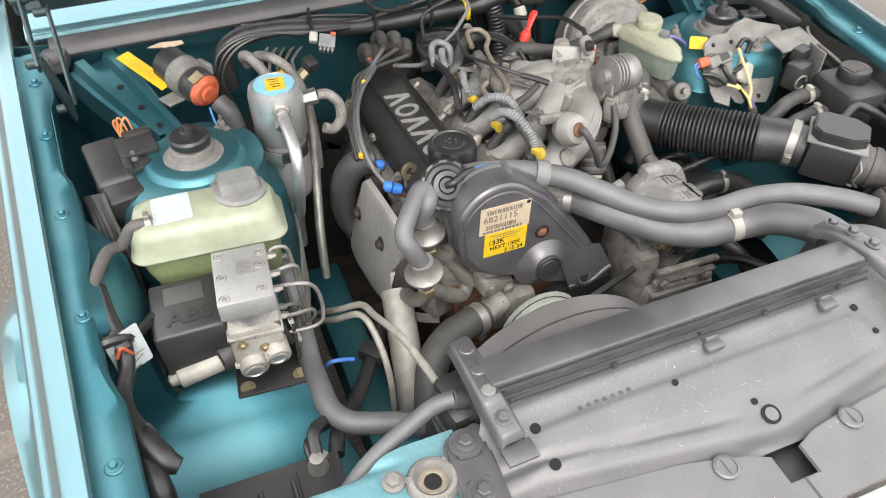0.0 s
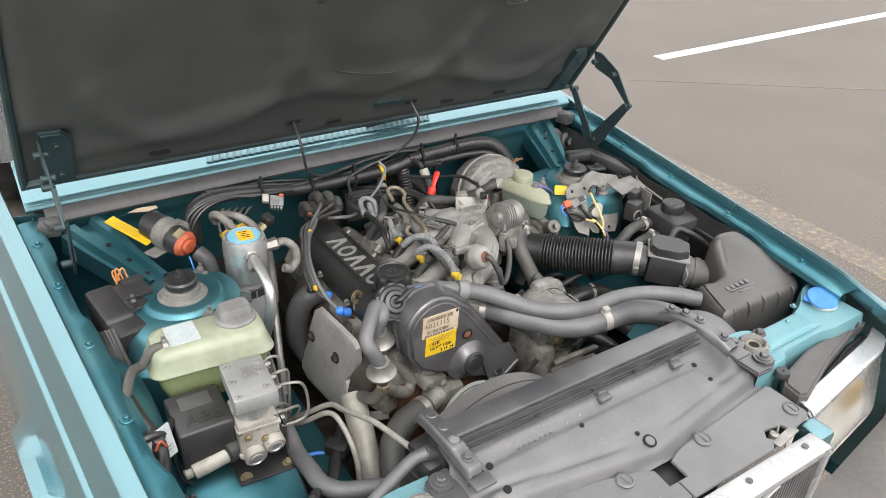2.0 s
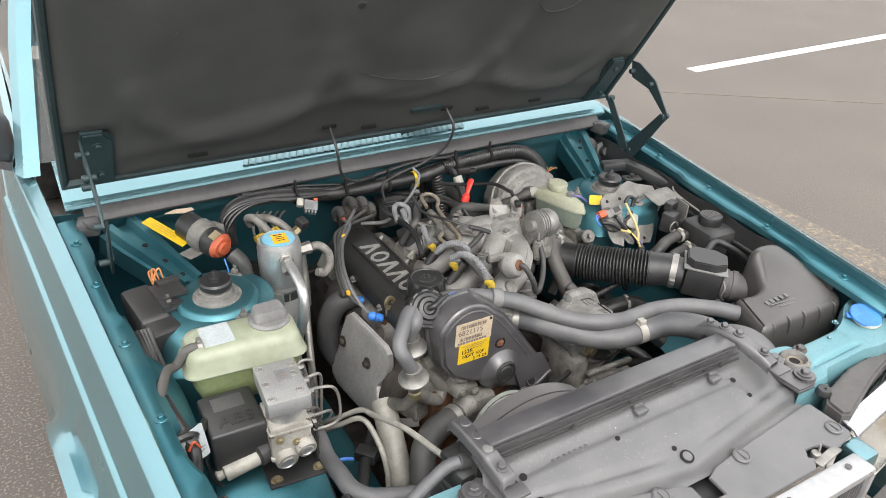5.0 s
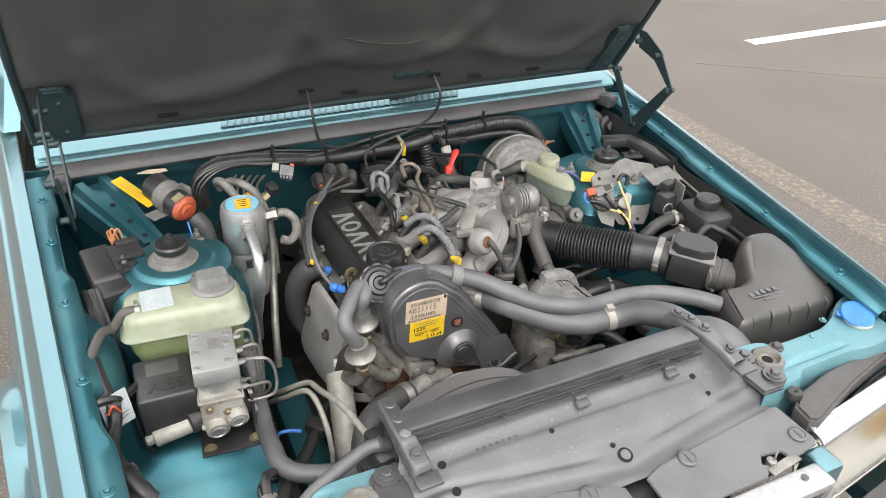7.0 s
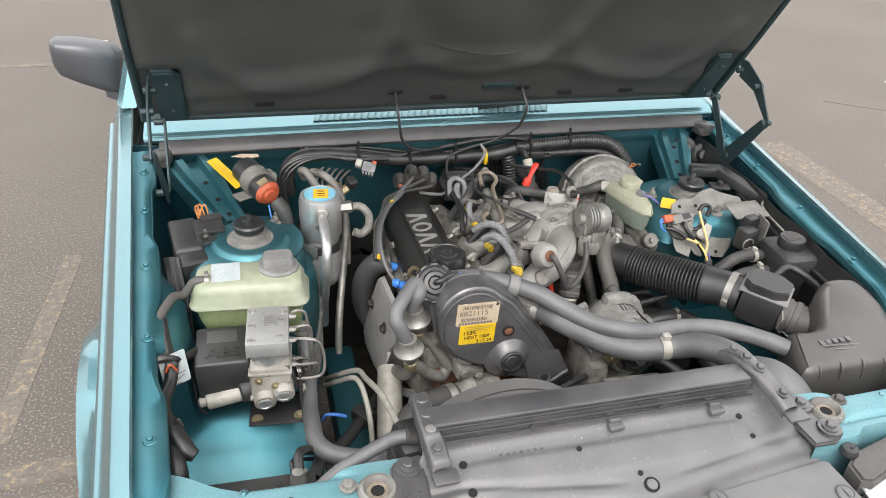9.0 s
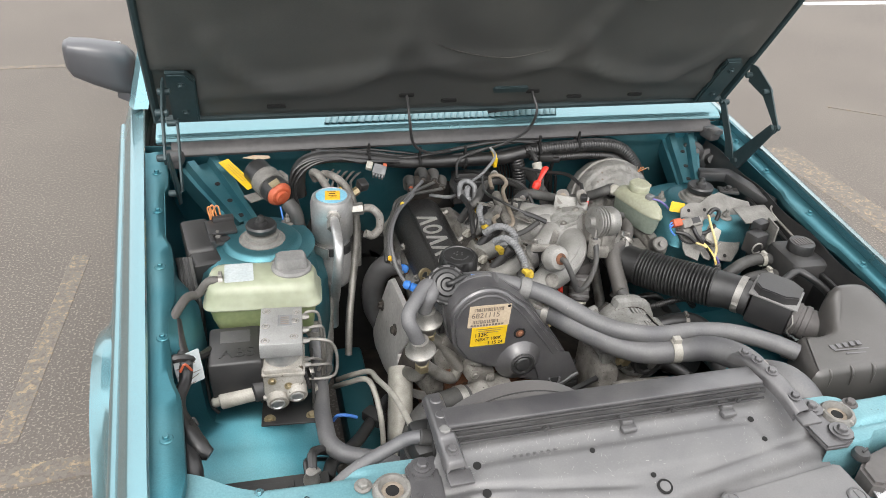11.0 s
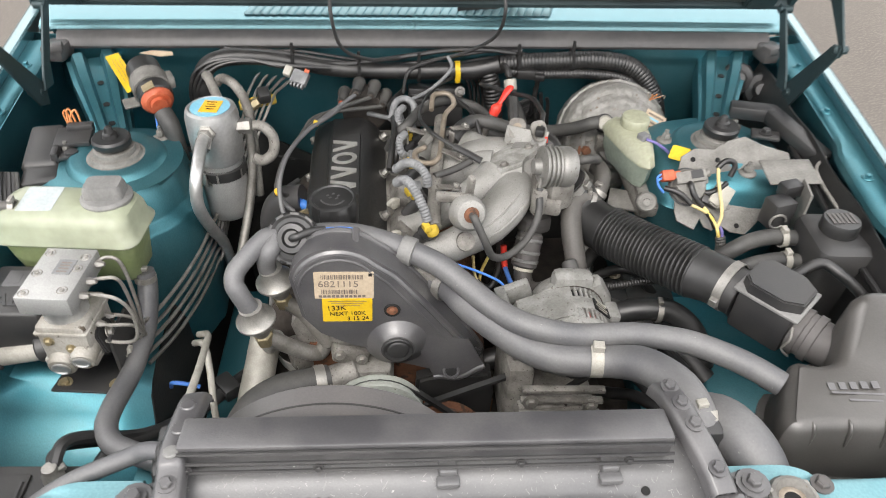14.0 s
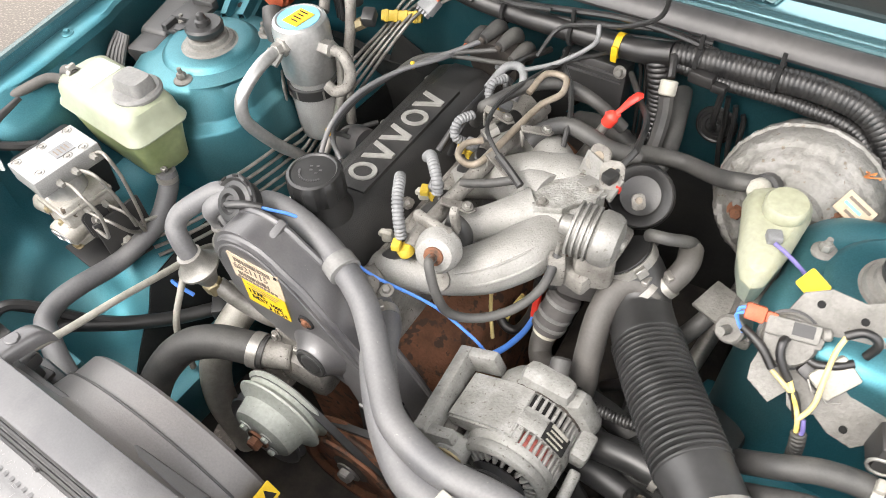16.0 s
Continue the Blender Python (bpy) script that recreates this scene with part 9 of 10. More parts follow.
# loose wires by the block
for name, pts, r, mt, lb in (
    ("signal_wire", [(0.140, 0.514, 0.650), (0.141, 0.480, 0.656), (0.139, 0.440, 0.674), (0.134, 0.410, 0.690)], 0.0045, BLUE_W, "bright blue wire at the alternator"),
    ("signal_wire", [(0.137, 0.530, 0.688), (0.138, 0.522, 0.668), (0.140, 0.513, 0.649)], 0.0058, RED_PL, "short red sleeve on the wiring"),
    ("signal_wire", [(0.112, 0.530, 0.665), (0.098, 0.523, 0.630), (0.094, 0.505, 0.600)], 0.003, YEL_W, "yellow wire under the manifold"),
    ("signal_wire", [(0.078, 0.500, 0.690), (0.082, 0.490, 0.655), (0.096, 0.470, 0.620)], 0.003, CREAM_W, "cream wire under the manifold"),
    ("engine_loom", [(0.130, 0.545, 0.700), (0.132, 0.525, 0.650), (0.118, 0.505, 0.615), (0.100, 0.50, 0.615), (0.080, 0.51, 0.63)], 0.007, CABLE, "black engine loom under the manifold"),
    ("alternator_loom", [(0.27, 0.40, 0.665), (0.31, 0.39, 0.66), (0.35, 0.385, 0.655), (0.40, 0.39, 0.65)], 0.0065, CABLE, "black corrugated loom behind the alternator")):
    wire(name, pts, r, mt, None, lb, "wire", "engine wires", seg=10)
# black vacuum can behind the throttle drum
can = thing("vacuum_can", (0.245, 0.65, 0.78), "black round vacuum can behind the throttle", "vacuum can")
bm = bmesh.new()
lathe(bm, (0.216, 0.664, 0.800), (0.12, -0.62, 0.78), [(0.034, -0.045), (0.042, -0.020), (0.0455, -0.004), (0.0450, 0), (0.043, 0.0025), (0.041, 0.001), (0.030, 0.003), (0.027, 0.006), (0.025, 0.0055), (0.010, 0.006)], 40)
part("can", bm, CABLE, can)
wire("hose", [(0.262, 0.60, 0.80), (0.262, 0.575, 0.835), (0.285, 0.575, 0.840), (0.305, 0.60, 0.82), (0.31, 0.63, 0.78)], 0.008, RUBBER, can, seg=12)

# intake duct: corrugated hose, air meter, air box
duct2 = thing("intake_hose", (0.37, 0.42, 0.66), "black corrugated rubber intake hose", "intake hose")
bm = bmesh.new()
tube(bm, [(0.306, 0.486, 0.752), (0.324, 0.462, 0.754), (0.356, 0.420, 0.760), (0.392, 0.374, 0.768), (0.414, 0.347, 0.772)], 0.0372, 36, 8, ribs=0.0068, pitch=0.0076)
part("bellows", bm, RUBBER_BLK, duct2)
bm = bmesh.new()
tube(bm, [(0.240, 0.556, 0.806), (0.252, 0.556, 0.790), (0.268, 0.548, 0.768), (0.280, 0.526, 0.752), (0.297, 0.500, 0.750), (0.309, 0.482, 0.752)], [0.034, 0.036, 0.038, 0.040, 0.041, 0.042], 28)
part("elbow", bm, RUBBER_BLK, duct2)
bm = bmesh.new()
tube(bm, [(0.411, 0.351, 0.771), (0.427, 0.334, 0.775), (0.446, 0.312, 0.778)], [0.0425, 0.040, 0.039], 28)
part("cuff", bm, RUBBER_BLK, duct2)
clamp((0.246, 0.556, 0.799), (0.6, 0, -0.8), 0.0375, duct2, ZINC, 0.013, screw=(0.6, -0.6, 0.4))
clamp((0.448, 0.309, 0.778), (0.62, -0.78, 0), 0.0415, duct2, ZINC, 0.014, screw=(-0.6, -0.5, -0.1))
maf = thing("air_mass_meter", (0.50, 0.26, 0.70), "black air mass meter with a six-sided cover", "air mass meter")
MD = V(0.66, -0.75, -0.05).normalized()
MO = V(0.450, 0.306, 0.776)
MM = frame_along(MO, MD, (0, 0, 1))
bm = bmesh.new()
lathe(bm, MO, MD, [(0.038, 0), (0.038, 0.016), (0.040, 0.018)], 28)
part("inlet", bm, BLACK, maf)
bm = bmesh.new()
box(bm, (0, 0.0, 0.062), (0.074, 0.072, 0.084), 0.008, MM)
part("housing", bm, BLACK, maf)
bm = bmesh.new()
prism(bm, [(-0.022, -0.044), (0.022, -0.044), (0.038, -0.020), (0.038, 0.030), (0.022, 0.044), (-0.022, 0.044), (-0.038, 0.030), (-0.038, -0.020)], MM @ Matrix.Translation((0, 0.037, 0.062)) @ Matrix.Rotation(radians(-90), 4, "X"), 0.022, 0.0025)
part("cover", bm, BLACK, maf, "six-sided black cover")
bm = bmesh.new()
box(bm, (0, 0.0385, 0.062), (0.084, 0.005, 0.098), 0.002, MM)
part("cover_rim", bm, CAP_GREY, maf)
bm = bmesh.new()
lathe(bm, MM @ V(0, -0.004, 0.104), MD, [(0.036, 0), (0.037, 0.014), (0.034, 0.015), (0.034, 0.022), (0.0365, 0.023), (0.0365, 0.034), (0.033, 0.035), (0.032, 0.06)], 28)
part("outlet_cuff", bm, BUMPER, maf)
wire("spring_clip", [MM @ V(-0.030, 0.020, 0.106), MM @ V(-0.042, 0.008, 0.112), MM @ V(-0.044, -0.012, 0.108), MM @ V(-0.036, -0.026, 0.118), MM @ V(-0.020, -0.036, 0.114)], 0.0018, ZINC, maf)
bm = bmesh.new()
boxr(bm, MM @ V(0.040, 0.034, 0.058), (0.030, 0.030, 0.024), 0.006, 20)
part("plug", bm, GREY_CON, maf)
wire("plug_lead", [MM @ V(0.045, 0.036, 0.060), (0.575, 0.305, 0.822), (0.605, 0.285, 0.812), (0.638, 0.262, 0.785), (0.655, 0.25, 0.75)], 0.0085, CABLE, maf, seg=12)
box_t = thing("air_filter_box", (0.58, 0.09, 0.55), "black plastic air filter box with moulded ribs", "air filter box")
AB = [(0.418, 0.040, 0.795), (0.470, 0.034, 0.800), (0.540, 0.026, 0.803), (0.625, 0.016, 0.806), (0.660, 0.032, 0.810), (0.666, 0.100, 0.828), (0.645, 0.182, 0.856), (0.606, 0.202, 0.862), (0.560, 0.196, 0.860), (0.542, 0.165, 0.838), (0.522, 0.132, 0.812), (0.498, 0.130, 0.800), (0.474, 0.146, 0.788), (0.446, 0.100, 0.789)]


def ab_ring(out, drop=None, z=None):
    """The box's outline, grown or shrunk by out; at a height below its sloping top, or level at z."""
    n = len(AB)
    line = []
    for k in range(n):
        a, b, c, d = (V(*AB[(k + i) % n]) for i in (-1, 0, 1, 2))
        for t in (0, 0.25, 0.5, 0.75):
            line.append(0.5 * ((2 * b) + (c - a) * t + (2 * a - 5 * b + 4 * c - d) * t * t + (3 * b - a - 3 * c + d) * t ** 3))
    m = len(line)
    ring = []
    for k in range(m):
        d = line[(k + 1) % m] - line[k - 1]
        nrm = V(d.y, -d.x, 0).normalized()
        q = line[k] + nrm * out
        ring.append((q.x, q.y, z if z is not None else q.z - drop))
    return ring


bm = bmesh.new()
loft(bm, [ab_ring(0.004, z=0.56), ab_ring(0.008, z=0.69), ab_ring(0.006, 0.045), ab_ring(0.003, 0.014), ab_ring(-0.001, 0.005), ab_ring(-0.007, 0.0), ab_ring(-0.012, -0.001), ab_ring(-0.016, -0.0015)])
abox = part("box", bm, AIRBOX, box_t)
bm = bmesh.new()
loft(bm, [ab_ring(0.008, z=0.690), ab_ring(0.018, z=0.691), ab_ring(0.018, z=0.700), ab_ring(0.008, z=0.701)])
part("joint_rim", bm, AIRBOX, abox)
# short raised ribs over the front edge and a few on the side
for x, y, z in ((0.448, 0.0345, 0.797), (0.492, 0.0295, 0.800), (0.536, 0.0245, 0.802), (0.580, 0.0185, 0.803), (0.624, 0.0135, 0.805)):
    bm = bmesh.new()
    tube(bm, [(x - 0.001, y + 0.014, z + 0.0005), (x, y + 0.003, z - 0.002), (x, y - 0.0025, z - 0.012), (x, y - 0.0045, z - 0.036)], [0.001, 0.0026, 0.003, 0.0012], 8, 4)
    part("rib", bm, AIRBOX, abox)
bm = bmesh.new()
tube(bm, [(0.470, 0.150, 0.752), (0.444, 0.103, 0.755), (0.420, 0.052, 0.766)], 0.002, 8, 3)
part("rib", bm, AIRBOX, abox)
for k in range(5):
    bm = bmesh.new()
    boxr(bm, (0.492 + 0.013 * k, 0.088 - 0.0015 * k, 0.8045 + 0.0018 * k), (0.009, 0.011, 0.0012), 0.0, -6, 5)
    part("moulded_mark", bm, TIMING, abox, "", 0)
for k in range(2):
    bm = bmesh.new()
    boxr(bm, (0.525, 0.073 - 0.010 * k, 0.8065 - 0.001 * k), (0.078 - 0.036 * k, 0.003, 0.001), 0.0, -6, 5, 0)
    part("moulded_line", bm, TIMING, abox, "", 0)
bm = bmesh.new()
tube(bm, [(0.440, 0.145, 0.757), (0.470, 0.118, 0.755), (0.50, 0.09, 0.75)], 0.013, 14)
part("hose_stub", bm, BLACK, abox)
wire("front_clip", [cp(0.45, 0.01, 0.70), cp(0.444, 0.0, 0.74), cp(0.456, -0.01, 0.765)], 0.0022, BRASS, box_t)
# hose loop and lamp wiring low beside the box
wire("loop_hose", [(0.360, 0.36, 0.62), (0.362, 0.33, 0.66), (0.385, 0.30, 0.64), (0.42, 0.30, 0.60)], 0.007, RUBBER_BLK, None, "small black hose loop beside the air box", "hose")
for pts in ([(0.06, 0.36, 0.56), (0.20, 0.37, 0.60), (0.33, 0.36, 0.615), (0.42, 0.34, 0.60), (0.46, 0.30, 0.57)], [(0.270, 0.385, 0.640), (0.305, 0.380, 0.654), (0.356, 0.378, 0.666), (0.406, 0.372, 0.662), (0.444, 0.350, 0.632), (0.46, 0.32, 0.58)]):
    bm = bmesh.new()
    tube(bm, pts, 0.019, 14)
    ch2 = single("coolant_hose", bm, RUBBER_BLK, "black rubber hose low beside the engine", "hose", "hoses")
    a, b = V(*pts[2]), V(*pts[3])
    clamp(a.lerp(b, 0.5), b - a, 0.0205, ch2, STEEL, 0.009)

bm = bmesh.new()
tube(bm, [(0.250, 0.415, 0.690), (0.280, 0.402, 0.698), (0.320, 0.400, 0.703), (0.360, 0.402, 0.708), (0.40, 0.41, 0.70), (0.44, 0.43, 0.66)], 0.0060, 12, ribs=0.0014, pitch=0.0046)
single("ribbed_loom", bm, CABLE, "thin black corrugated loom behind the alternator", "loom")
# dark block added low beside the bellows to fill the black gap
bm = bmesh.new()
boxr(bm, (0.395, 0.435, 0.575), (0.10, 0.20, 0.09), 0.018, -6, 0, 8)
boxr(bm, (0.335, 0.470, 0.560), (0.07, 0.09, 0.12), 0.014, 10)
cyl(bm, (0.36, 0.40, 0.60), (0.36, 0.40, 0.645), 0.034, seg=24, bevel=0.006)
mount = thing("dark_filler", (0.37, 0.43, 0.5), "dark block added in the gap beside the intake hose", "engine mount")
part("bracket", bm, UNDER, mount)
for p in ((0.372, 0.352, 0.622), (0.418, 0.352, 0.620), (0.348, 0.515, 0.622)):
    bolt(p, (0, 0, 1), 0.008, mount, STAINED)
# dark hoses and looms deep beside the engine
for pts, r, mt in (([(0.245, 0.46, 0.60), (0.30, 0.44, 0.62), (0.35, 0.42, 0.61), (0.40, 0.40, 0.56)], 0.017, RUBBER), ([(0.25, 0.36, 0.58), (0.31, 0.32, 0.60), (0.36, 0.26, 0.58), (0.38, 0.20, 0.50)], 0.014, RUBBER_BLK), ([(0.28, 0.30, 0.55), (0.33, 0.24, 0.60), (0.36, 0.17, 0.60), (0.37, 0.12, 0.52)], 0.010, CABLE), ([(0.26, 0.50, 0.58), (0.32, 0.50, 0.64), (0.37, 0.48, 0.66), (0.42, 0.47, 0.60)], 0.009, CABLE), ([(0.30, 0.55, 0.62), (0.34, 0.56, 0.70), (0.36, 0.60, 0.72), (0.37, 0.66, 0.68)], 0.012, RUBBER)):
    bm = bmesh.new()
    tube(bm, pts, r, 12)
    single("deep_hose", bm, mt, "dark rubber hose deep beside the engine", "hose", "hoses")

# thin looms, brackets and clips over the fuel rail
for pts, r, mt in (([(-0.060, 0.62, 0.79), (-0.050, 0.64, 0.83), (-0.055, 0.72, 0.835), (-0.06, 0.80, 0.83), (-0.03, 0.88, 0.82)], 0.0050, CABLE),
                   ([(0.10, 0.66, 0.84), (0.09, 0.70, 0.862), (0.06, 0.76, 0.862), (0.02, 0.82, 0.85), (0.0, 0.88, 0.83)], 0.0040, CABLE),
                   ([(0.206, 0.640, 0.893), (0.196, 0.70, 0.892), (0.165, 0.76, 0.872), (0.12, 0.84, 0.85)], 0.0045, CABLE)):
    wire("sensor_cable", pts, r, mt, None, "thin black sensor cable over the intake manifold", "cable", "sensor cables", seg=8)
for c, a in ((V(0.030, 0.500, 0.838), 25), (V(0.045, 0.585, 0.846), -15), (V(0.062, 0.655, 0.858), 40), (V(-0.012, 0.680, 0.838), 10)):
    bm = bmesh.new()
    m = Matrix.Translation(c) @ Matrix.Rotation(radians(a), 4, "Z")
    prism(bm, [(-0.022, -0.006), (0.018, -0.008), (0.026, 0.000), (0.018, 0.009), (-0.022, 0.006)], m @ Matrix.Rotation(radians(20), 4, "Y"), 0.003, 0.0008, 1)
    box(bm, (-0.020, 0, -0.010), (0.004, 0.012, 0.022), 0.001, m, 1)
    clip = single("cable_bracket", bm, ALU_DIRT, "small bent steel bracket on the fuel rail", "bracket", "rail brackets")
    bolt(m @ V(0.014, 0, 0.000), (0.3, 0, 1), 0.0048, clip, ZINC)

# ---- brake servo and the things about the other tower ----
servo = thing("brake_servo", (0.392, 0.84, 0.66), "round corroded steel brake servo on the bulkhead", "brake servo")
SD = V(-0.05, -0.93, 0.34).normalized()
SC = V(0.394, 0.808, 0.745)
bm = bmesh.new()
lathe(bm, SC, SD, [(0.05, -0.13), (0.055, -0.065), (0.100, -0.058), (0.109, -0.045), (0.111, -0.010), (0.1145, -0.008), (0.1145, 0.002), (0.1105, 0.004), (0.108, 0.022), (0.102, 0.034), (0.098, 0.037), (0.092, 0.0375), (0.080, 0.050), (0.074, 0.0535), (0.064, 0.054), (0.056, 0.060), (0.046, 0.063), (0.042, 0.074), (0.02, 0.075)], 64)
bmesh.ops.subdivide_edges(bm, edges=[e for e in bm.edges if e.calc_length() > 0.007 and all((v.co - SC).dot(SD) > -0.03 for v in e.verts)], cuts=2, use_grid_fill=True)
bm.normal_update()
for v in bm.verts:
    h = noise.noise(v.co * 70) + 0.7 * noise.noise(v.co * 160)
    v.co += v.normal * (0.0032 * max(-0.25, h))
shell = part("shell", bm, BOOST, servo)
SM = frame_along(SC + SD * 0.070, SD)
bolt(SC + SD * 0.052 + V(-0.062, 0, -0.020), SD, 0.010, servo, RUST, h=0.014)
bolt(SC + SD * 0.052 + V(0.062, 0, 0.020), SD, 0.010, servo, RUST, h=0.014)
bm = bmesh.new()
q = frame_along(SC + SD * 0.046 + V(0.070, 0.000, 0.044), SD + V(0.3, 0, 0.45), (0, 0, 1))
box(bm, (0, 0, 0), (0.045, 0.030, 0.001), 0.0, q @ Matrix.Rotation(radians(-35), 4, "Z"))
lab = part("label", bm, CREAM_ST, servo, "weathered label on the shell")
for k, mt in enumerate((INK_GREY, BLUE_ST, INK_GREY)):
    bm = bmesh.new()
    box(bm, (-0.004 * (k == 1), 0.008 - 0.008 * k, 0.0008), (0.034 - 0.008 * k, 0.004, 0.0006), 0.0, q @ Matrix.Rotation(radians(-35), 4, "Z"))
    part("label_print", bm, mt, lab, "", 0)
bm = bmesh.new()
c = V(0.352, 0.738, 0.815)
lathe(bm, c, SD + V(-0.2, -0.2, 0.3), [(0.019, -0.02), (0.019, 0.0), (0.014, 0.003), (0.014, 0.010)], 24)
part("valve_grommet", bm, RUBBER_BLK, servo)
bm = bmesh.new()
lathe(bm, c + V(-0.002, -0.006, 0.006), SD + V(-0.2, -0.3, 0.2), [(0.013, 0), (0.0145, 0.004), (0.0145, 0.016), (0.012, 0.019)], 24)
part("check_valve", bm, WHITE_PL, servo, "off-white check valve")
wire("vacuum_hose", [(0.346, 0.732, 0.823), (0.325, 0.728, 0.822), (0.300, 0.740, 0.806), (0.270, 0.765, 0.785), (0.235, 0.78, 0.775), (0.20, 0.77, 0.78), (0.165, 0.735, 0.80)], 0.0125, RUBBER, None, "black rubber vacuum hose to the brake servo", "hose", "hoses", seg=14)
# master cylinder with reservoir
mc = thing("master_cylinder", (0.42, 0.62, 0.70), "brake master cylinder with a yellowed fluid reservoir", "master cylinder")
bm = bmesh.new()
cyl(bm, (0.394, 0.770, 0.772), (0.404, 0.560, 0.738), 0.026, seg=22, bevel=0.004)
boxr(bm, (0.400, 0.60, 0.755), (0.035, 0.12, 0.03), 0.008, -3, 9)
boxr(bm, (0.396, 0.735, 0.772), (0.11, 0.014, 0.04), 0.006, -3, 9)
part("cylinder", bm, ALU_DIRT, mc)
bm = bmesh.new()
cyl(bm, (0.385, 0.533, 0.776), (0.395, 0.565, 0.752), 0.018, seg=24, bevel=0.003)
cyl(bm, (0.378, 0.518, 0.786), (0.384, 0.532, 0.777), 0.006, seg=12)
part("pressure_switch", bm, PLATE, mc, "dull brass pressure switch")
bm = bmesh.new()
boxr(bm, (0.372, 0.590, 0.738), (0.07, 0.05, 0.006), 0.002, -20, 9)
part("bracket", bm, PLATE, mc)


def res_ring(k, z, x0=0.0):
    base = [(-0.041, 0.060), (-0.043, 0.040), (-0.026, -0.040), (-0.012, -0.076), (0.002, -0.086), (0.014, -0.076), (0.028, -0.020), (0.036, 0.044), (0.034, 0.066), (-0.020, 0.074)]
    return [pose(0.384, 0.650, z, 0, 0, 2) @ V(x * k + x0, y * k, 0) for x, y in base]


bm = bmesh.new()
loft(bm, [res_ring(0.78, 0.772), res_ring(0.90, 0.790), res_ring(0.95, 0.822)])
part("reservoir_base", bm, RES_LOW, mc, "greenish lower half of the reservoir")
bm = bmesh.new()
loft(bm, [res_ring(0.95, 0.8215), res_ring(1.02, 0.822), res_ring(1.03, 0.826), res_ring(0.98, 0.830), res_ring(0.90, 0.842), res_ring(0.70, 0.848)])
part("reservoir_top", bm, RES, mc, "yellowed translucent reservoir top")
bm = bmesh.new()
c = V(0.388, 0.676, 0.845)
lathe(bm, c, (0, -0.05, 1), [(0.024, 0), (0.026, 0.003), (0.026, 0.018), (0.0235, 0.021), (0.010, 0.0215)], 36)
part("cap", bm, RES, mc, "yellowed screw cap")
bm = bmesh.new()
boxr(bm, (0.390, 0.626, 0.852), (0.018, 0.017, 0.013), 0.003, 25)
part("level_plug", bm, GREY_CON, mc)
wire("level_lead", [(0.393, 0.617, 0.852), (0.412, 0.612, 0.846), (0.438, 0.612, 0.825), (0.445, 0.622, 0.80)], 0.0026, VIOLET_W, mc)

# plate on the tower carrying the ignition modules
plate = thing("ignition_plate", (0.50, 0.50, 0.70), "grey zinc plate with ignition module and coloured wires", "ignition plate")
PM = Matrix.Translation((0.512, 0.535, 0.806)) @ Matrix.Rotation(radians(43), 4, "X") @ Matrix.Rotation(radians(4), 4, "Y")
bm = bmesh.new()
prism(bm, [(-0.088, -0.062), (-0.091, -0.045), (-0.084, 0.010), (-0.070, 0.052), (-0.045, 0.066), (-0.010, 0.064), (0.020, 0.080), (0.052, 0.088), (0.080, 0.074), (0.132, 0.058), (0.138, 0.000), (0.084, -0.026), (0.064, -0.062), (0.034, -0.088), (0.007, -0.083), (-0.012, -0.070), (-0.026, -0.080), (-0.040, -0.073), (-0.046, -0.058), (-0.059, -0.078)], PM, 0.003, 0.0008, 1)
sheet = part("plate", bm, PLATE, plate)
for x, y in ((-0.050, 0.046), (-0.004, 0.045), (0.050, 0.01), (0.020, -0.072), (0.098, 0.03)):
    bm = bmesh.new()
    lathe(bm, PM @ V(x, y, 0.003), PM.to_3x3() @ V(0, 0, 1), [(0.0045, 0), (0.0045, 0.0008)], 14)
    part("hole", bm, INK, sheet)
bm = bmesh.new()
lathe(bm, PM @ V(-0.066, -0.003, 0.0), PM.to_3x3() @ V(0, 0, 1), [(0.031, 0.004), (0.031, 0.008), (0.0285, 0.010), (0.0285, 0.018), (0.026, 0.022), (0.012, 0.023)], 36)
box(bm, (-0.066, 0.020, 0.022), (0.056, 0.022, 0.018), 0.004, PM @ Matrix.Rotation(radians(8), 4, "Z"))
box(bm, (-0.042, 0.006, 0.016), (0.016, 0.014, 0.014), 0.003, PM)
cyl(bm, PM @ V(-0.040, 0.016, 0.018), PM @ V(-0.030, 0.020, 0.018), 0.0075, seg=16, bevel=0.002)
module = part("module", bm, PLATE, plate, "pale cast module with a round base")
bm = bmesh.new()
lathe(bm, PM @ V(-0.066, -0.003, 0.002), PM.to_3x3() @ V(0, 0, 1), [(0.031, 0), (0.034, 0.001), (0.034, 0.004), (0.031, 0.005)], 32)
part("module_seal", bm, RUBBER_BLK, plate)
bm = bmesh.new()
box(bm, (-0.056, 0.022, 0.0315), (0.022, 0.014, 0.001), 0.0, PM @ Matrix.Rotation(radians(8), 4, "Z"))
part("module_label", bm, CABLE, module, "small black label")
bm = bmesh.new()
box(bm, (-0.108, 0.020, 0.024), (0.022, 0.019, 0.016), 0.003, PM @ Matrix.Rotation(radians(4), 4, "Z"))
box(bm, (-0.091, 0.020, 0.024), (0.012, 0.013, 0.011), 0.002, PM @ Matrix.Rotation(radians(4), 4, "Z"))
part("orange_plug", bm, ORANGE_PL, plate, "faded orange plug")
for k in range(2):
    wire("blue_lead", [PM @ V(-0.116, 0.016 - 0.006 * k, 0.026), PM @ V(-0.126, 0.010 - 0.006 * k, 0.022), PM @ V(-0.122, -0.004, 0.016), PM @ V(-0.112, -0.014, 0.012)], 0.0019, BLUE_W, plate)
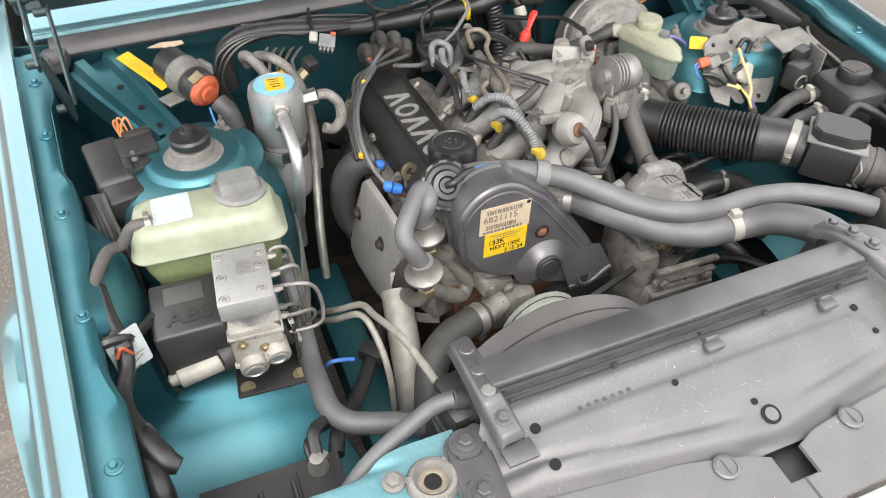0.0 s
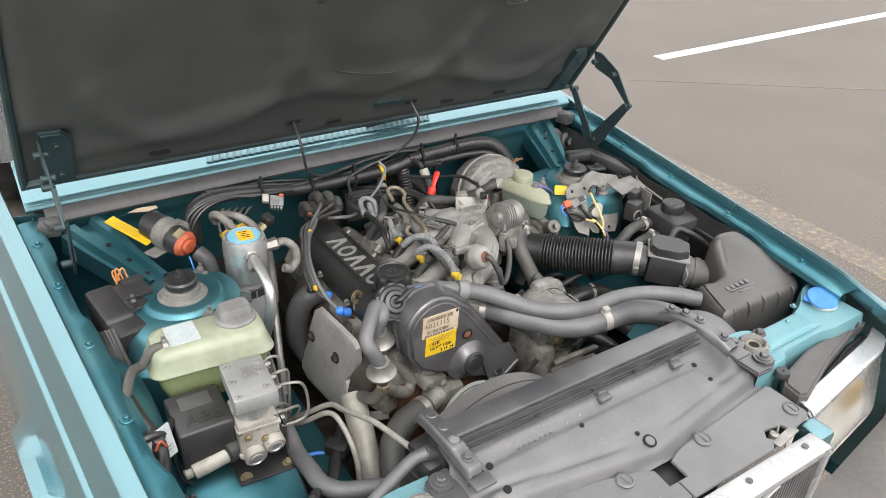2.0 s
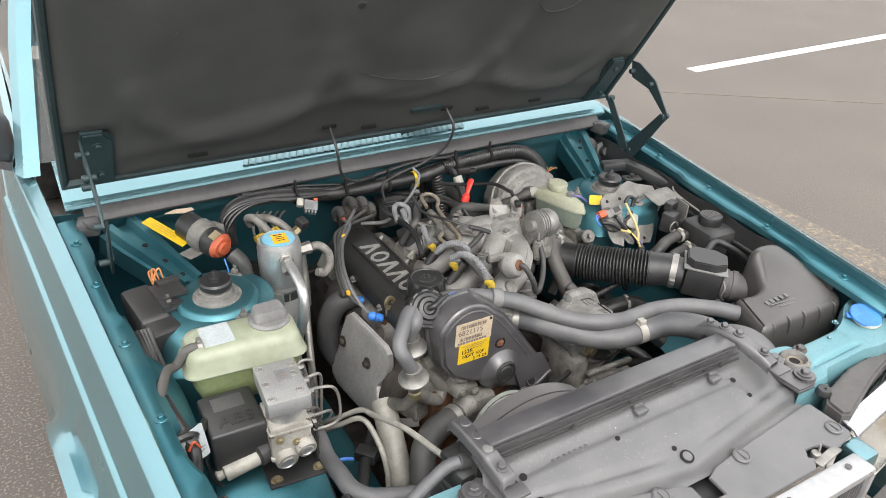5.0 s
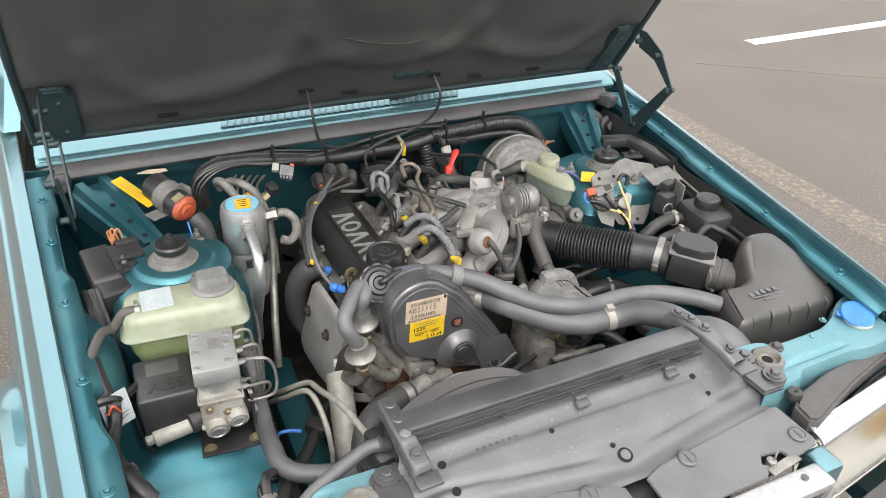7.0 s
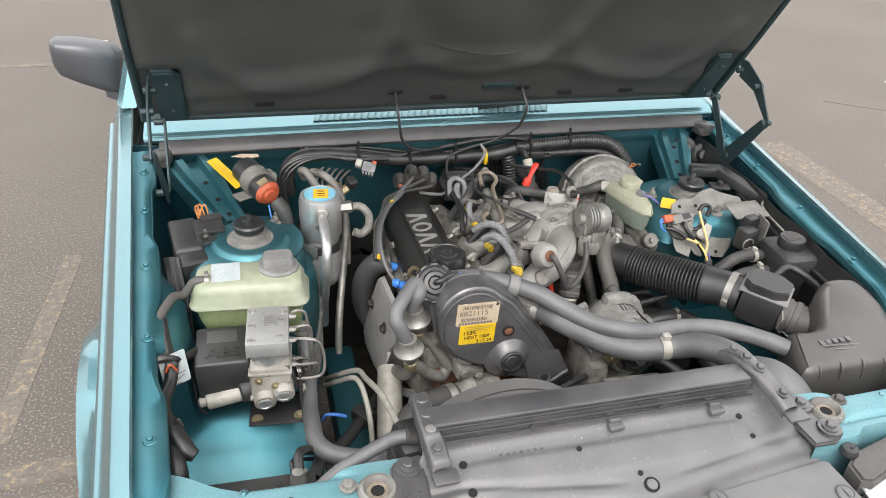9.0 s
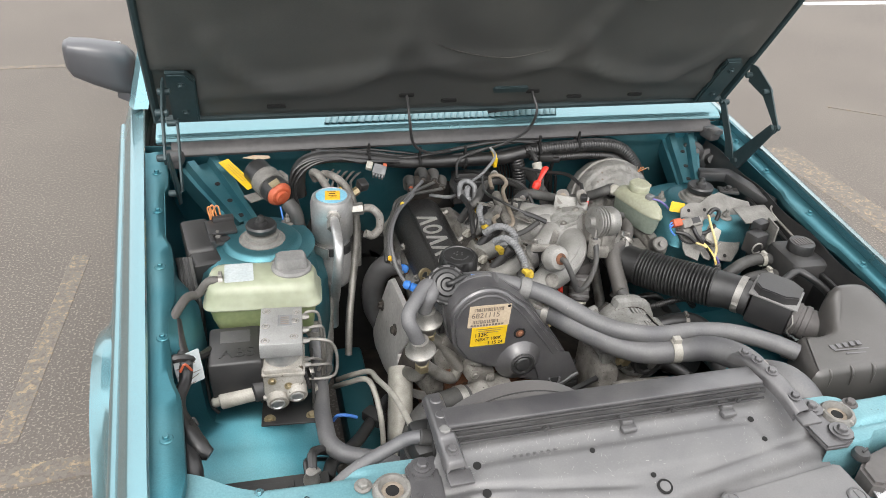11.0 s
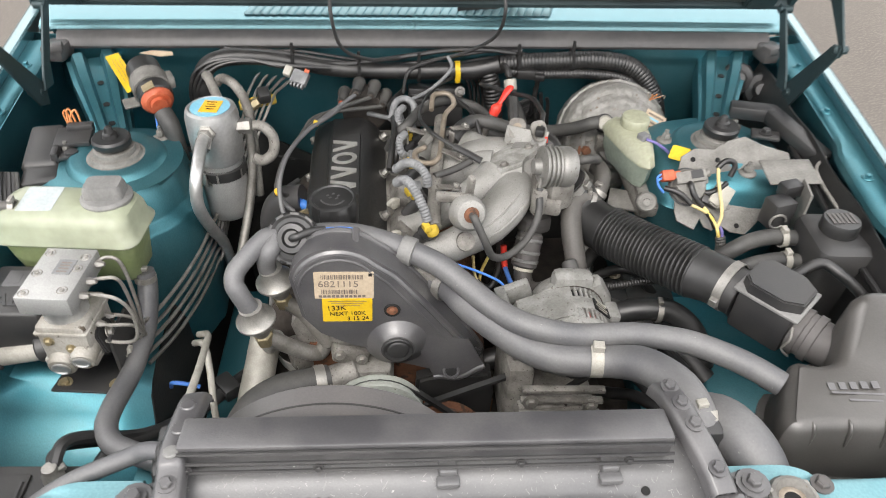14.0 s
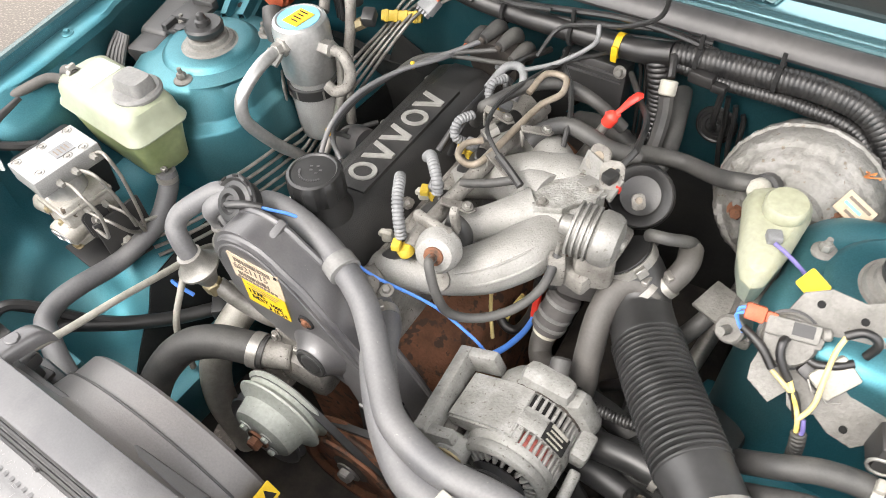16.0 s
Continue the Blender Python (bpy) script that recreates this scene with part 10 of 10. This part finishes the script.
for pts in ([PM @ V(-0.114, -0.008, 0.020), PM @ V(-0.100, -0.014, 0.026), PM @ V(-0.086, -0.023, 0.028), PM @ V(-0.072, -0.037, 0.026)],
            [PM @ V(-0.070, 0.000, 0.024), PM @ V(-0.073, -0.006, 0.034), PM @ V(-0.070, -0.020, 0.034), PM @ V(-0.060, -0.034, 0.030), PM @ V(-0.052, -0.042, 0.026)],
            [PM @ V(-0.020, 0.025, 0.030), PM @ V(-0.007, 0.035, 0.034), PM @ V(0.006, 0.034, 0.034), PM @ V(0.011, 0.026, 0.030), PM @ V(0.007, 0.012, 0.020)],
            [PM @ V(-0.048, -0.010, 0.012), PM @ V(-0.034, -0.016, 0.016), PM @ V(-0.016, -0.010, 0.020), PM @ V(0.000, 0.000, 0.018)],
            [PM @ V(-0.044, -0.052, 0.026), PM @ V(-0.036, -0.062, 0.024), PM @ V(-0.028, -0.078, 0.020)]):
    wire("black_lead", pts, 0.0050, CABLE, plate, seg=10)
wire("cream_lead", [PM @ V(-0.019, 0.024, 0.030), PM @ V(-0.023, 0.004, 0.034), PM @ V(-0.022, -0.025, 0.034), PM @ V(-0.020, -0.056, 0.030), PM @ V(-0.027, -0.078, 0.024)], 0.0030, CREAM_W, plate, seg=10)
wire("cream_lead", [PM @ V(-0.071, -0.039, 0.026), PM @ V(-0.056, -0.047, 0.028), PM @ V(-0.042, -0.055, 0.026)], 0.0028, CREAM_W, plate, seg=10)
wire("yellow_lead", [PM @ V(-0.051, -0.041, 0.026), PM @ V(-0.044, -0.052, 0.028), PM @ V(-0.034, -0.066, 0.026), PM @ V(-0.026, -0.082, 0.022), PM @ V(-0.022, -0.096, 0.016)], 0.0028, YEL_W, plate, seg=10)
wire("violet_lead", [PM @ V(-0.022, -0.076, 0.024), PM @ V(-0.018, -0.088, 0.022), PM @ V(-0.018, -0.100, 0.016)], 0.0026, VIOLET_W, plate, seg=10)
bm = bmesh.new()
tube(bm, [PM @ V(-0.020, -0.092, 0.018), PM @ V(-0.016, -0.106, 0.010), PM @ V(-0.012, -0.122, -0.008), PM @ V(-0.008, -0.134, -0.03)], 0.0072, 14, ribs=0.0016, pitch=0.0048)
part("sleeve", bm, RUBBER, plate, "black corrugated sleeve")
bm = bmesh.new()
box(bm, (0.004, -0.024, 0.012), (0.034, 0.044, 0.020), 0.004, PM @ Matrix.Rotation(radians(-35), 4, "Z"))
part("white_plug", bm, WHITE_PL, plate)
bm = bmesh.new()
box(bm, (-0.014, -0.040, 0.010), (0.034, 0.016, 0.016), 0.003, PM @ Matrix.Rotation(radians(-25), 4, "Z"))
part("plug_socket", bm, CABLE, plate)
wire("spring_clip", [PM @ V(-0.034, -0.034, 0.020), PM @ V(-0.026, -0.044, 0.024), PM @ V(-0.018, -0.042, 0.020), PM @ V(-0.008, -0.050, 0.020), PM @ V(0.004, -0.044, 0.018)], 0.0012, ZINC, plate)
bm = bmesh.new()
prism(bm, round_rect(0.033, 0.026, 0.002, 1), frame_along((0.448, 0.590, 0.838), (-0.50, -0.45, 0.75), (0, 0, 1)) @ Matrix.Rotation(radians(8), 4, "Z"), 0.0015)
single("warning_sticker", bm, YEL_ST, "small yellow sticker on the strut tower", "sticker")
# relay on a bracket beside the reservoir
rel = thing("relay", (0.585, 0.44, 0.78), "black relay on a grey bracket", "relay")
bm = bmesh.new()
boxr(bm, (0.572, 0.445, 0.815), (0.042, 0.034, 0.050), 0.004, 15)
boxr(bm, (0.596, 0.470, 0.842), (0.036, 0.024, 0.024), 0.003, 15)
part("case", bm, BLACK, rel)
wire("ring", [(0.565 + 0.013 * math.cos(a), 0.424, 0.810 + 0.013 * math.sin(a)) for a in [0.5 * k for k in range(12)]], 0.002, ZINC, rel)
bm = bmesh.new()
boxr(bm, (0.612, 0.45, 0.815), (0.004, 0.05, 0.09), 0.001, -12)
boxr(bm, (0.618, 0.52, 0.842), (0.09, 0.06, 0.003), 0.001, 0, 10)
part("bracket", bm, PLATE, rel)
# steering fluid reservoir
psr = thing("fluid_reservoir", (0.645, 0.385, 0.70), "black plastic fluid reservoir with a ribbed cap", "fluid reservoir")
bm = bmesh.new()
RM = pose(0.638, 0.372, 0, 0, 0, -4)
loft(bm, [[RM @ V(x, y, z) for x, y in round_rect(w, d, r, 3)] for w, d, r, z in ((0.085, 0.10, 0.012, 0.69), (0.095, 0.112, 0.014, 0.77), (0.098, 0.116, 0.016, 0.810), (0.090, 0.108, 0.016, 0.822), (0.07, 0.085, 0.014, 0.828))])
part("body", bm, BLACK, psr)
bm = bmesh.new()
n = 40
c = V(0.636, 0.376, 0.826)
loft(bm, [[(c.x + (r - (0.001 if k % 2 and g else 0)) * math.cos(2 * math.pi * k / n), c.y + (r - (0.001 if k % 2 and g else 0)) * math.sin(2 * math.pi * k / n), c.z + z) for k in range(n)] for r, z, g in ((0.027, 0, 0), (0.029, 0.002, 1), (0.029, 0.020, 1), (0.027, 0.024, 0), (0.010, 0.025, 0))])
part("cap", bm, RUBBER_BLK, psr, "ribbed black cap")
bm = bmesh.new()
for k in range(6):
    boxr(bm, (0.618 + 0.007 * k, 0.376, 0.8515), (0.0045, 0.026, 0.0012), 0.0)
part("cap_marks", bm, BUMPER, psr, "", 0)
for a, b, r in (((0.592, 0.405, 0.790), [(0.592, 0.405, 0.790), (0.560, 0.408, 0.792), (0.520, 0.402, 0.790), (0.485, 0.392, 0.780), (0.45, 0.40, 0.74)], 0.0135), ((0.592, 0.375, 0.768), [(0.592, 0.372, 0.768), (0.560, 0.376, 0.768), (0.520, 0.370, 0.768), (0.485, 0.362, 0.760), (0.45, 0.37, 0.72)], 0.0135)):
    bm = bmesh.new()
    tube(bm, b, r, 14)
    hz = single("reservoir_hose", bm, RUBBER, "black rubber hose to the fluid reservoir", "hose", "hoses")
    clamp(V(*a) + V(-0.022, 0, 0.001), (1, 0, 0), r + 0.0020, hz, BAND, 0.010)
# loom box and wrapped loom along the wing
lb = thing("loom_channel", (0.66, 0.63, 0.80), "black plastic loom channel with wrapped cables along the wing", "cable channel")
bm = bmesh.new()
for a, b in (((0.590, 0.720, 0.853), (0.655, 0.692, 0.858)), ((0.650, 0.695, 0.858), (0.700, 0.565, 0.838))):
    a, b = V(*a), V(*b)
    q = frame_along((a + b) / 2, b - a)
    box(bm, (0, 0, 0), (0.034, 0.026, (b - a).length + 0.01), 0.005, q)
boxr(bm, (0.625, 0.642, 0.842), (0.05, 0.03, 0.008), 0.003, -20)
part("channel", bm, BLACK, lb)
bolt((0.625, 0.642, 0.846), (0, 0, 1), 0.008, lb, RUBBER_BLK)
bm = bmesh.new()
tube(bm, [(0.695, 0.575, 0.832), (0.695, 0.535, 0.812), (0.688, 0.48, 0.80), (0.690, 0.42, 0.79), (0.692, 0.33, 0.77), (0.690, 0.26, 0.765), (0.680, 0.20, 0.78), (0.685, 0.12, 0.79)], [0.012, 0.024, 0.028, 0.020, 0.016, 0.015, 0.013, 0.011], 14)
part("wrapped_loom", bm, CABLE, lb)
# added black sheet that holds the shade under the wing flange
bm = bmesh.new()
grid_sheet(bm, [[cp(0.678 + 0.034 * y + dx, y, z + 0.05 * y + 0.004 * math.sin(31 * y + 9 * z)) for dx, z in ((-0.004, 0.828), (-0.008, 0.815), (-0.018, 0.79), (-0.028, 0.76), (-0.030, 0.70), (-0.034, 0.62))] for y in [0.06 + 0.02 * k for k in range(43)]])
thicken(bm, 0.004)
part("shade_sheet", bm, CABLE, lb, "black sheet added for the shade behind the cables")
for k in range(3):
    wire("wing_cable", [(0.668 + 0.004 * k, 0.62, 0.83 - 0.012 * k), (0.664 + 0.004 * k, 0.5, 0.815 - 0.014 * k), (0.662 + 0.004 * k, 0.38, 0.80 - 0.016 * k), (0.652 + 0.004 * k, 0.27, 0.80 - 0.016 * k), (0.655 + 0.006 * k, 0.16, 0.79 - 0.014 * k), (0.664 + 0.004 * k, 0.05, 0.78 - 0.012 * k)], 0.006 + 0.001 * k, CABLE, lb)
wire("loose_cable", [(0.70, 0.56, 0.845), (0.665, 0.52, 0.842), (0.668, 0.44, 0.825), (0.682, 0.38, 0.81)], 0.003, ALU_DIRT, lb)
for k in range(5):
    wire("wing_wire", [(0.672 + 0.006 * k, 0.24, 0.80), (0.665 + 0.006 * k, 0.21, 0.822 - 0.004 * k), (0.668 + 0.006 * k, 0.175, 0.815), (0.675 + 0.005 * k, 0.13, 0.79), (0.682 + 0.003 * k, 0.06, 0.785)], 0.003, (CABLE, RUBBER_BRN, CABLE, BRASS, CABLE)[k], lb)
# white label low on the inner wing
bm = bmesh.new()
prism(bm, round_rect(0.075, 0.11, 0.003), pose(0.640, 0.335, 0.665, 10, -14, 10), 0.0015)
wl = single("printed_label", bm, WHITE_ST, "white printed label on the inner wing", "label")
for k in range(6):
    bm = bmesh.new()
    box(bm, (0, -0.038 + 0.014 * k, 0.002), (0.05, 0.002, 0.0005), 0.0, pose(0.640, 0.335, 0.665, 10, -14, 10))
    part("print_line", bm, INK_GREY, wl, "", 0)
# bulkhead corner things: rubber boots, copper wire ends
for s, c in ((1, V(0.655, 0.86, 0.845)), (1, V(0.70, 0.84, 0.83))):
    bm = bmesh.new()
    lathe(bm, c, (-0.2, -0.6, 0.3), [(0.02, -0.02), (0.034, 0), (0.030, 0.010), (0.018, 0.016), (0.012, 0.03)], 22)
    single("grommet_boot", bm, RUBBER_BLK, "black rubber boot in the bulkhead corner", "grommet", "rubber boots")
for k in range(5):
    wire("wire_end", [(0.455, 0.80, 0.83), (0.452 + 0.007 * k, 0.795, 0.840 + 0.003 * (k % 3)), (0.446 + 0.009 * k, 0.79, 0.851 - 0.003 * k)], 0.0011, WIRE_CU if k % 4 else STAINED, None, "loose orange wire end by the servo", "wire", "wire ends")

# ---- looms along the bulkhead ----
loom = thing("main_loom", (0.0, 0.90, 0.80), "taped black main wiring loom along the bulkhead", "wiring loom")
bm = bmesh.new()
tube(bm, [(-0.428, 0.870, 0.80), (-0.430, 0.872, 0.835), (-0.418, 0.880, 0.872), (-0.380, 0.888, 0.888), (-0.313, 0.893, 0.886), (-0.24, 0.896, 0.872), (-0.169, 0.898, 0.858), (-0.09, 0.898, 0.853), (-0.019, 0.897, 0.852), (0.087, 0.893, 0.853), (0.125, 0.890, 0.858), (0.163, 0.888, 0.868)], [0.020, 0.020, 0.018, 0.017, 0.015, 0.015, 0.016, 0.016, 0.017, 0.018, 0.019, 0.017], 16)
part("trunk", bm, CABLE, loom)
bm = bmesh.new()
tube(bm, [(0.163, 0.888, 0.868), (0.22, 0.888, 0.873), (0.292, 0.886, 0.876), (0.36, 0.884, 0.878), (0.424, 0.878, 0.870), (0.462, 0.866, 0.845), (0.490, 0.855, 0.80), (0.505, 0.85, 0.74)], 0.0170, 16, ribs=0.0010, pitch=0.007)
part("corrugated_branch", bm, CABLE, loom)
bm = bmesh.new()
tube(bm, [(0.142, 0.888, 0.852), (0.150, 0.884, 0.82), (0.156, 0.882, 0.78), (0.160, 0.87, 0.72)], 0.0165, 16, ribs=0.002, pitch=0.008)
part("corrugated_drop", bm, CABLE, loom)
bm = bmesh.new()
tube(bm, [(0.175, 0.878, 0.858), (0.25, 0.876, 0.852), (0.33, 0.876, 0.852), (0.41, 0.870, 0.846), (0.448, 0.86, 0.825), (0.47, 0.85, 0.78)], 0.0095, 12, ribs=0.0008, pitch=0.006)
part("second_branch", bm, CABLE, loom)
rnd = random.Random(7)
for k in range(3):
    z0 = 0.880 + 0.005 * (k % 4)
    o = 0.006 * k
    pts = []
    for i in range(9):
        x = -0.40 + 0.075 * i + 0.01 * k
        pts.append((x, 0.903 - 0.004 * (k % 3) + 0.006 * rnd.random(), z0 + 0.016 * math.sin(i * 0.9 + k) - 0.010 * (i / 8)))
    wire("cable", pts, 0.0030 + 0.0010 * (k % 3), CABLE, loom, seg=8)
for k in range(3):
    o = 0.012 * k
    wire("cable", [(-0.445 + o * 0.6, 0.845 - o * 0.2, 0.78), (-0.450 + o * 0.5, 0.852, 0.83), (-0.435 + o, 0.862, 0.872 - o * 0.1), (-0.39 + o, 0.868, 0.893 - o * 0.2), (-0.33 + o, 0.872, 0.890 - o * 0.2), (-0.27 + o, 0.868, 0.878), (-0.20 + o, 0.880, 0.868)], 0.0042, CABLE, loom, seg=8)
for x, z, y in ((-0.25, 0.874, 0.888), (-0.12, 0.856, 0.886), (0.0, 0.852, 0.886), (0.20, 0.872, 0.878), (0.31, 0.878, 0.876)):
    bm = bmesh.new()
    lathe(bm, (x, y + 0.010, z), (1, 0, 0), [(0.0205, -0.003), (0.022, -0.003), (0.022, 0.003), (0.0205, 0.003)], 22)
    boxr(bm, (x, y + 0.004, z + 0.028), (0.006, 0.006, 0.028), 0.001)
    part("tie", bm, INK, loom)
bm = bmesh.new()
lathe(bm, (0.078, 0.893, 0.853), (1, 0, 0), [(0.0185, -0.005), (0.0195, -0.005), (0.0195, 0.005), (0.0185, 0.005)], 22)
boxr(bm, (0.078, 0.872, 0.850), (0.010, 0.004, 0.026), 0.001)
part("yellow_tape", bm, YEL_ST, loom, "yellow tape band")
bm = bmesh.new()
boxr(bm, (0.215, 0.866, 0.858), (0.038, 0.018, 0.020), 0.004, -8)
boxr(bm, (0.242, 0.862, 0.852), (0.022, 0.014, 0.014), 0.003, -8)
part("loom_plug", bm, CABLE, loom)
for k in range(3):
    wire("bulkhead_pipe", [(0.248 + 0.014 * k, 0.918, 0.800 - 0.012 * k), (0.252 + 0.014 * k, 0.916, 0.76), (0.256 + 0.014 * k, 0.912, 0.70), (0.270 + 0.016 * k, 0.905, 0.655 - 0.008 * k), (0.31 + 0.02 * k, 0.90, 0.635 - 0.010 * k)], 0.0042, CABLE, None, "thin black pipe down the bulkhead", "pipe", "bulkhead pipes", seg=8)
# off-white connector hanging by the dipstick
con2 = thing("white_connector", (0.178, 0.83, 0.83), "off-white round plug hanging from the loom", "connector")
bm = bmesh.new()
cyl(bm, (0.178, 0.838, 0.860), (0.180, 0.826, 0.842), 0.0125, seg=18, bevel=0.002)
part("plug", bm, WHITE_PL, con2)
wire("lead", [(0.178, 0.84, 0.862), (0.172, 0.86, 0.875), (0.165, 0.88, 0.872)], 0.006, CABLE, con2)
wire("lead", [(0.180, 0.826, 0.842), (0.184, 0.818, 0.82), (0.186, 0.80, 0.79), (0.19, 0.76, 0.77)], 0.011, RUBBER, con2)
# bulkhead grommet with a cable
gr = thing("cable_grommet", (0.262, 0.93, 0.75), "black ring grommet with a cable through the bulkhead", "grommet")
bm = bmesh.new()
lathe(bm, (0.240, 0.930, 0.735), (0, -1, 0.15), [(0.033, 0), (0.032, 0.005), (0.029, 0.006), (0.027, 0.004), (0.024, 0.004), (0.022, 0.008), (0.017, 0.008), (0.015, 0.005), (0.011, 0.005), (0.009, 0.014), (0.005, 0.015)], 32)
part("ring", bm, RUBBER_BLK, gr)
wire("cable", [(0.240, 0.922, 0.737), (0.240, 0.900, 0.750), (0.242, 0.886, 0.80), (0.246, 0.88, 0.856)], 0.0050, CABLE, gr)
# coolant pipes and heater hoses beside the amplifier
for k in range(5):
    wire("bulkhead_pipe", [(-0.15 + 0.03 * k, 0.925, 0.842 - 0.004 * k), (0.04 + 0.016 * k, 0.925, 0.838 - 0.004 * k), (0.10 + 0.009 * k, 0.92, 0.82), (0.112 + 0.009 * k, 0.915, 0.76), (0.115 + 0.009 * k, 0.91, 0.66)], 0.0032, CABLE, None, "thin dark pipe bending down the bulkhead", "pipe", "bulkhead pipes")
for pts in ([(0.185, 0.90, 0.80), (0.195, 0.86, 0.79), (0.205, 0.80, 0.765), (0.20, 0.74, 0.74)], [(0.03, 0.88, 0.70), (0.08, 0.84, 0.74), (0.14, 0.80, 0.76), (0.19, 0.78, 0.73)]):
    bm = bmesh.new()
    tube(bm, pts, 0.014, 14)
    single("heater_pipe", bm, RUBBER, "black rubber heater hose at the bulkhead", "hose", "hoses")
# firewall-side darkness: gearbox housing and steering shaft
bm = bmesh.new()
boxr(bm, (-0.04, 0.93, 0.42), (0.34, 0.20, 0.34), 0.05)
single("gearbox_housing", bm, SOOT, "sooty gearbox housing behind the engine", "gearbox")
bm = bmesh.new()
cyl(bm, (0.40, 0.96, 0.66), (0.33, 0.55, 0.42), 0.014, seg=14)
cyl(bm, (0.345, 0.62, 0.47), (0.335, 0.57, 0.44), 0.026, seg=14)
single("steering_shaft", bm, STEEL, "dull steel steering shaft beside the engine", "steering shaft")

# ---- the rest of the estate car behind the doors ----
SIDE = [(0.804, 0.960), (0.822, 0.957), (0.850, 0.864), (0.858, 0.858), (0.880, 0.72), (0.886, 0.58), (0.882, 0.35), (0.866, 0.26)]
for s in (-1, 1):
    for y0, y1, name in ((2.26, 3.10, "rear_door"), (3.11, 4.32, "rear_quarter")):
        bm = bmesh.new()
        rows = []
        for k in range(25):
            y = y0 + (y1 - y0) * k / 24
            cut = math.sqrt(max(0.0, 0.36 ** 2 - (y - 3.12) ** 2))
            rows.append([(s * (x - 0.05 * max(0, y - 4.1)), y, max(z, 0.30 + cut) if z < 0.7 else z) for x, z in SIDE])
        grid_sheet(bm, rows)
        thicken(bm, 0.002)
        to_car(bm)
        part(name, bm, TEAL, car)
    bm = bmesh.new()
    grid_sheet(bm, [[(s * 0.80, 2.28, 0.968), (s * 0.80, 4.20, 0.968)], [(s * 0.665, 2.28, 1.385), (s * 0.66, 3.98, 1.37)]])
    thicken(bm, 0.004)
    to_car(bm)
    part("side_window", bm, GLASS, car)
    for y, w in ((2.24, 0.04), (3.10, 0.05), (4.10, 0.12)):
        bm = bmesh.new()
        grid_sheet(bm, [[(s * 0.808, y - w, 0.955), (s * 0.808, y + w, 0.955)], [(s * 0.668, y - w - (0.12 if y > 4 else 0), 1.40), (s * 0.668, y + w - (0.12 if y > 4 else 0), 1.40)]])
        thicken(bm, 0.03)
        to_car(bm)
        part("roof_pillar", bm, TEAL, car)
    bm = bmesh.new()
    c = cp(s * 0.77, 3.12, 0.315)
    lathe(bm, c - V(s * 0.095, 0, 0), (s, 0, 0), [(0.20, 0.0), (0.28, 0.004), (0.308, 0.03), (0.315, 0.06), (0.315, 0.13), (0.308, 0.16), (0.28, 0.185), (0.20, 0.19)], 48, cap=False)
    wheel = part("wheel", bm, RUBBER, car, "black tyre on an alloy rim")
    bm = bmesh.new()
    lathe(bm, c - V(s * 0.06, 0, 0), (s, 0, 0), [(0.05, 0.02), (0.19, 0.03), (0.205, 0.155), (0.195, 0.15), (0.18, 0.12), (0.06, 0.13), (0.03, 0.14)], 40, cap=False)
    part("rim", bm, ALU_MACH, wheel)
bm = bmesh.new()
grid_sheet(bm, [[(x, y, 1.42 + 0.01 * math.sin((y - 2.2) * 1.6) - 0.03 * (x / 0.6) ** 2) for x in (-0.66, -0.33, 0, 0.33, 0.66)] for y in (2.26, 2.8, 3.4, 4.0)])
thicken(bm, 0.02)
to_car(bm)
part("rear_roof", bm, TEAL, car)
bm = bmesh.new()
grid_sheet(bm, [[(x, y, z) for x in (-0.78, -0.4, 0, 0.4, 0.78)] for y, z in ((4.30, 0.42), (4.34, 0.60), (4.32, 0.93))])
thicken(bm, 0.02)
to_car(bm)
part("tailgate", bm, TEAL, car)
bm = bmesh.new()
grid_sheet(bm, [[(x, 4.31, 0.95) for x in (-0.74, 0, 0.74)], [(x * 0.86, 4.01, 1.40) for x in (-0.74, 0, 0.74)]])
thicken(bm, 0.005)
to_car(bm)
part("rear_window", bm, GLASS, car)
bm = bmesh.new()
boxr(bm, cp(0, 4.40, 0.49), (1.70, 0.14, 0.16), 0.03, -1.6)
part("rear_bumper", bm, BUMPER, car)
bm = bmesh.new()
boxr(bm, cp(0, 3.2, 0.34), (1.40, 2.1, 0.04), 0.01, -1.6)
part("floor_pan", bm, UNDER, car)
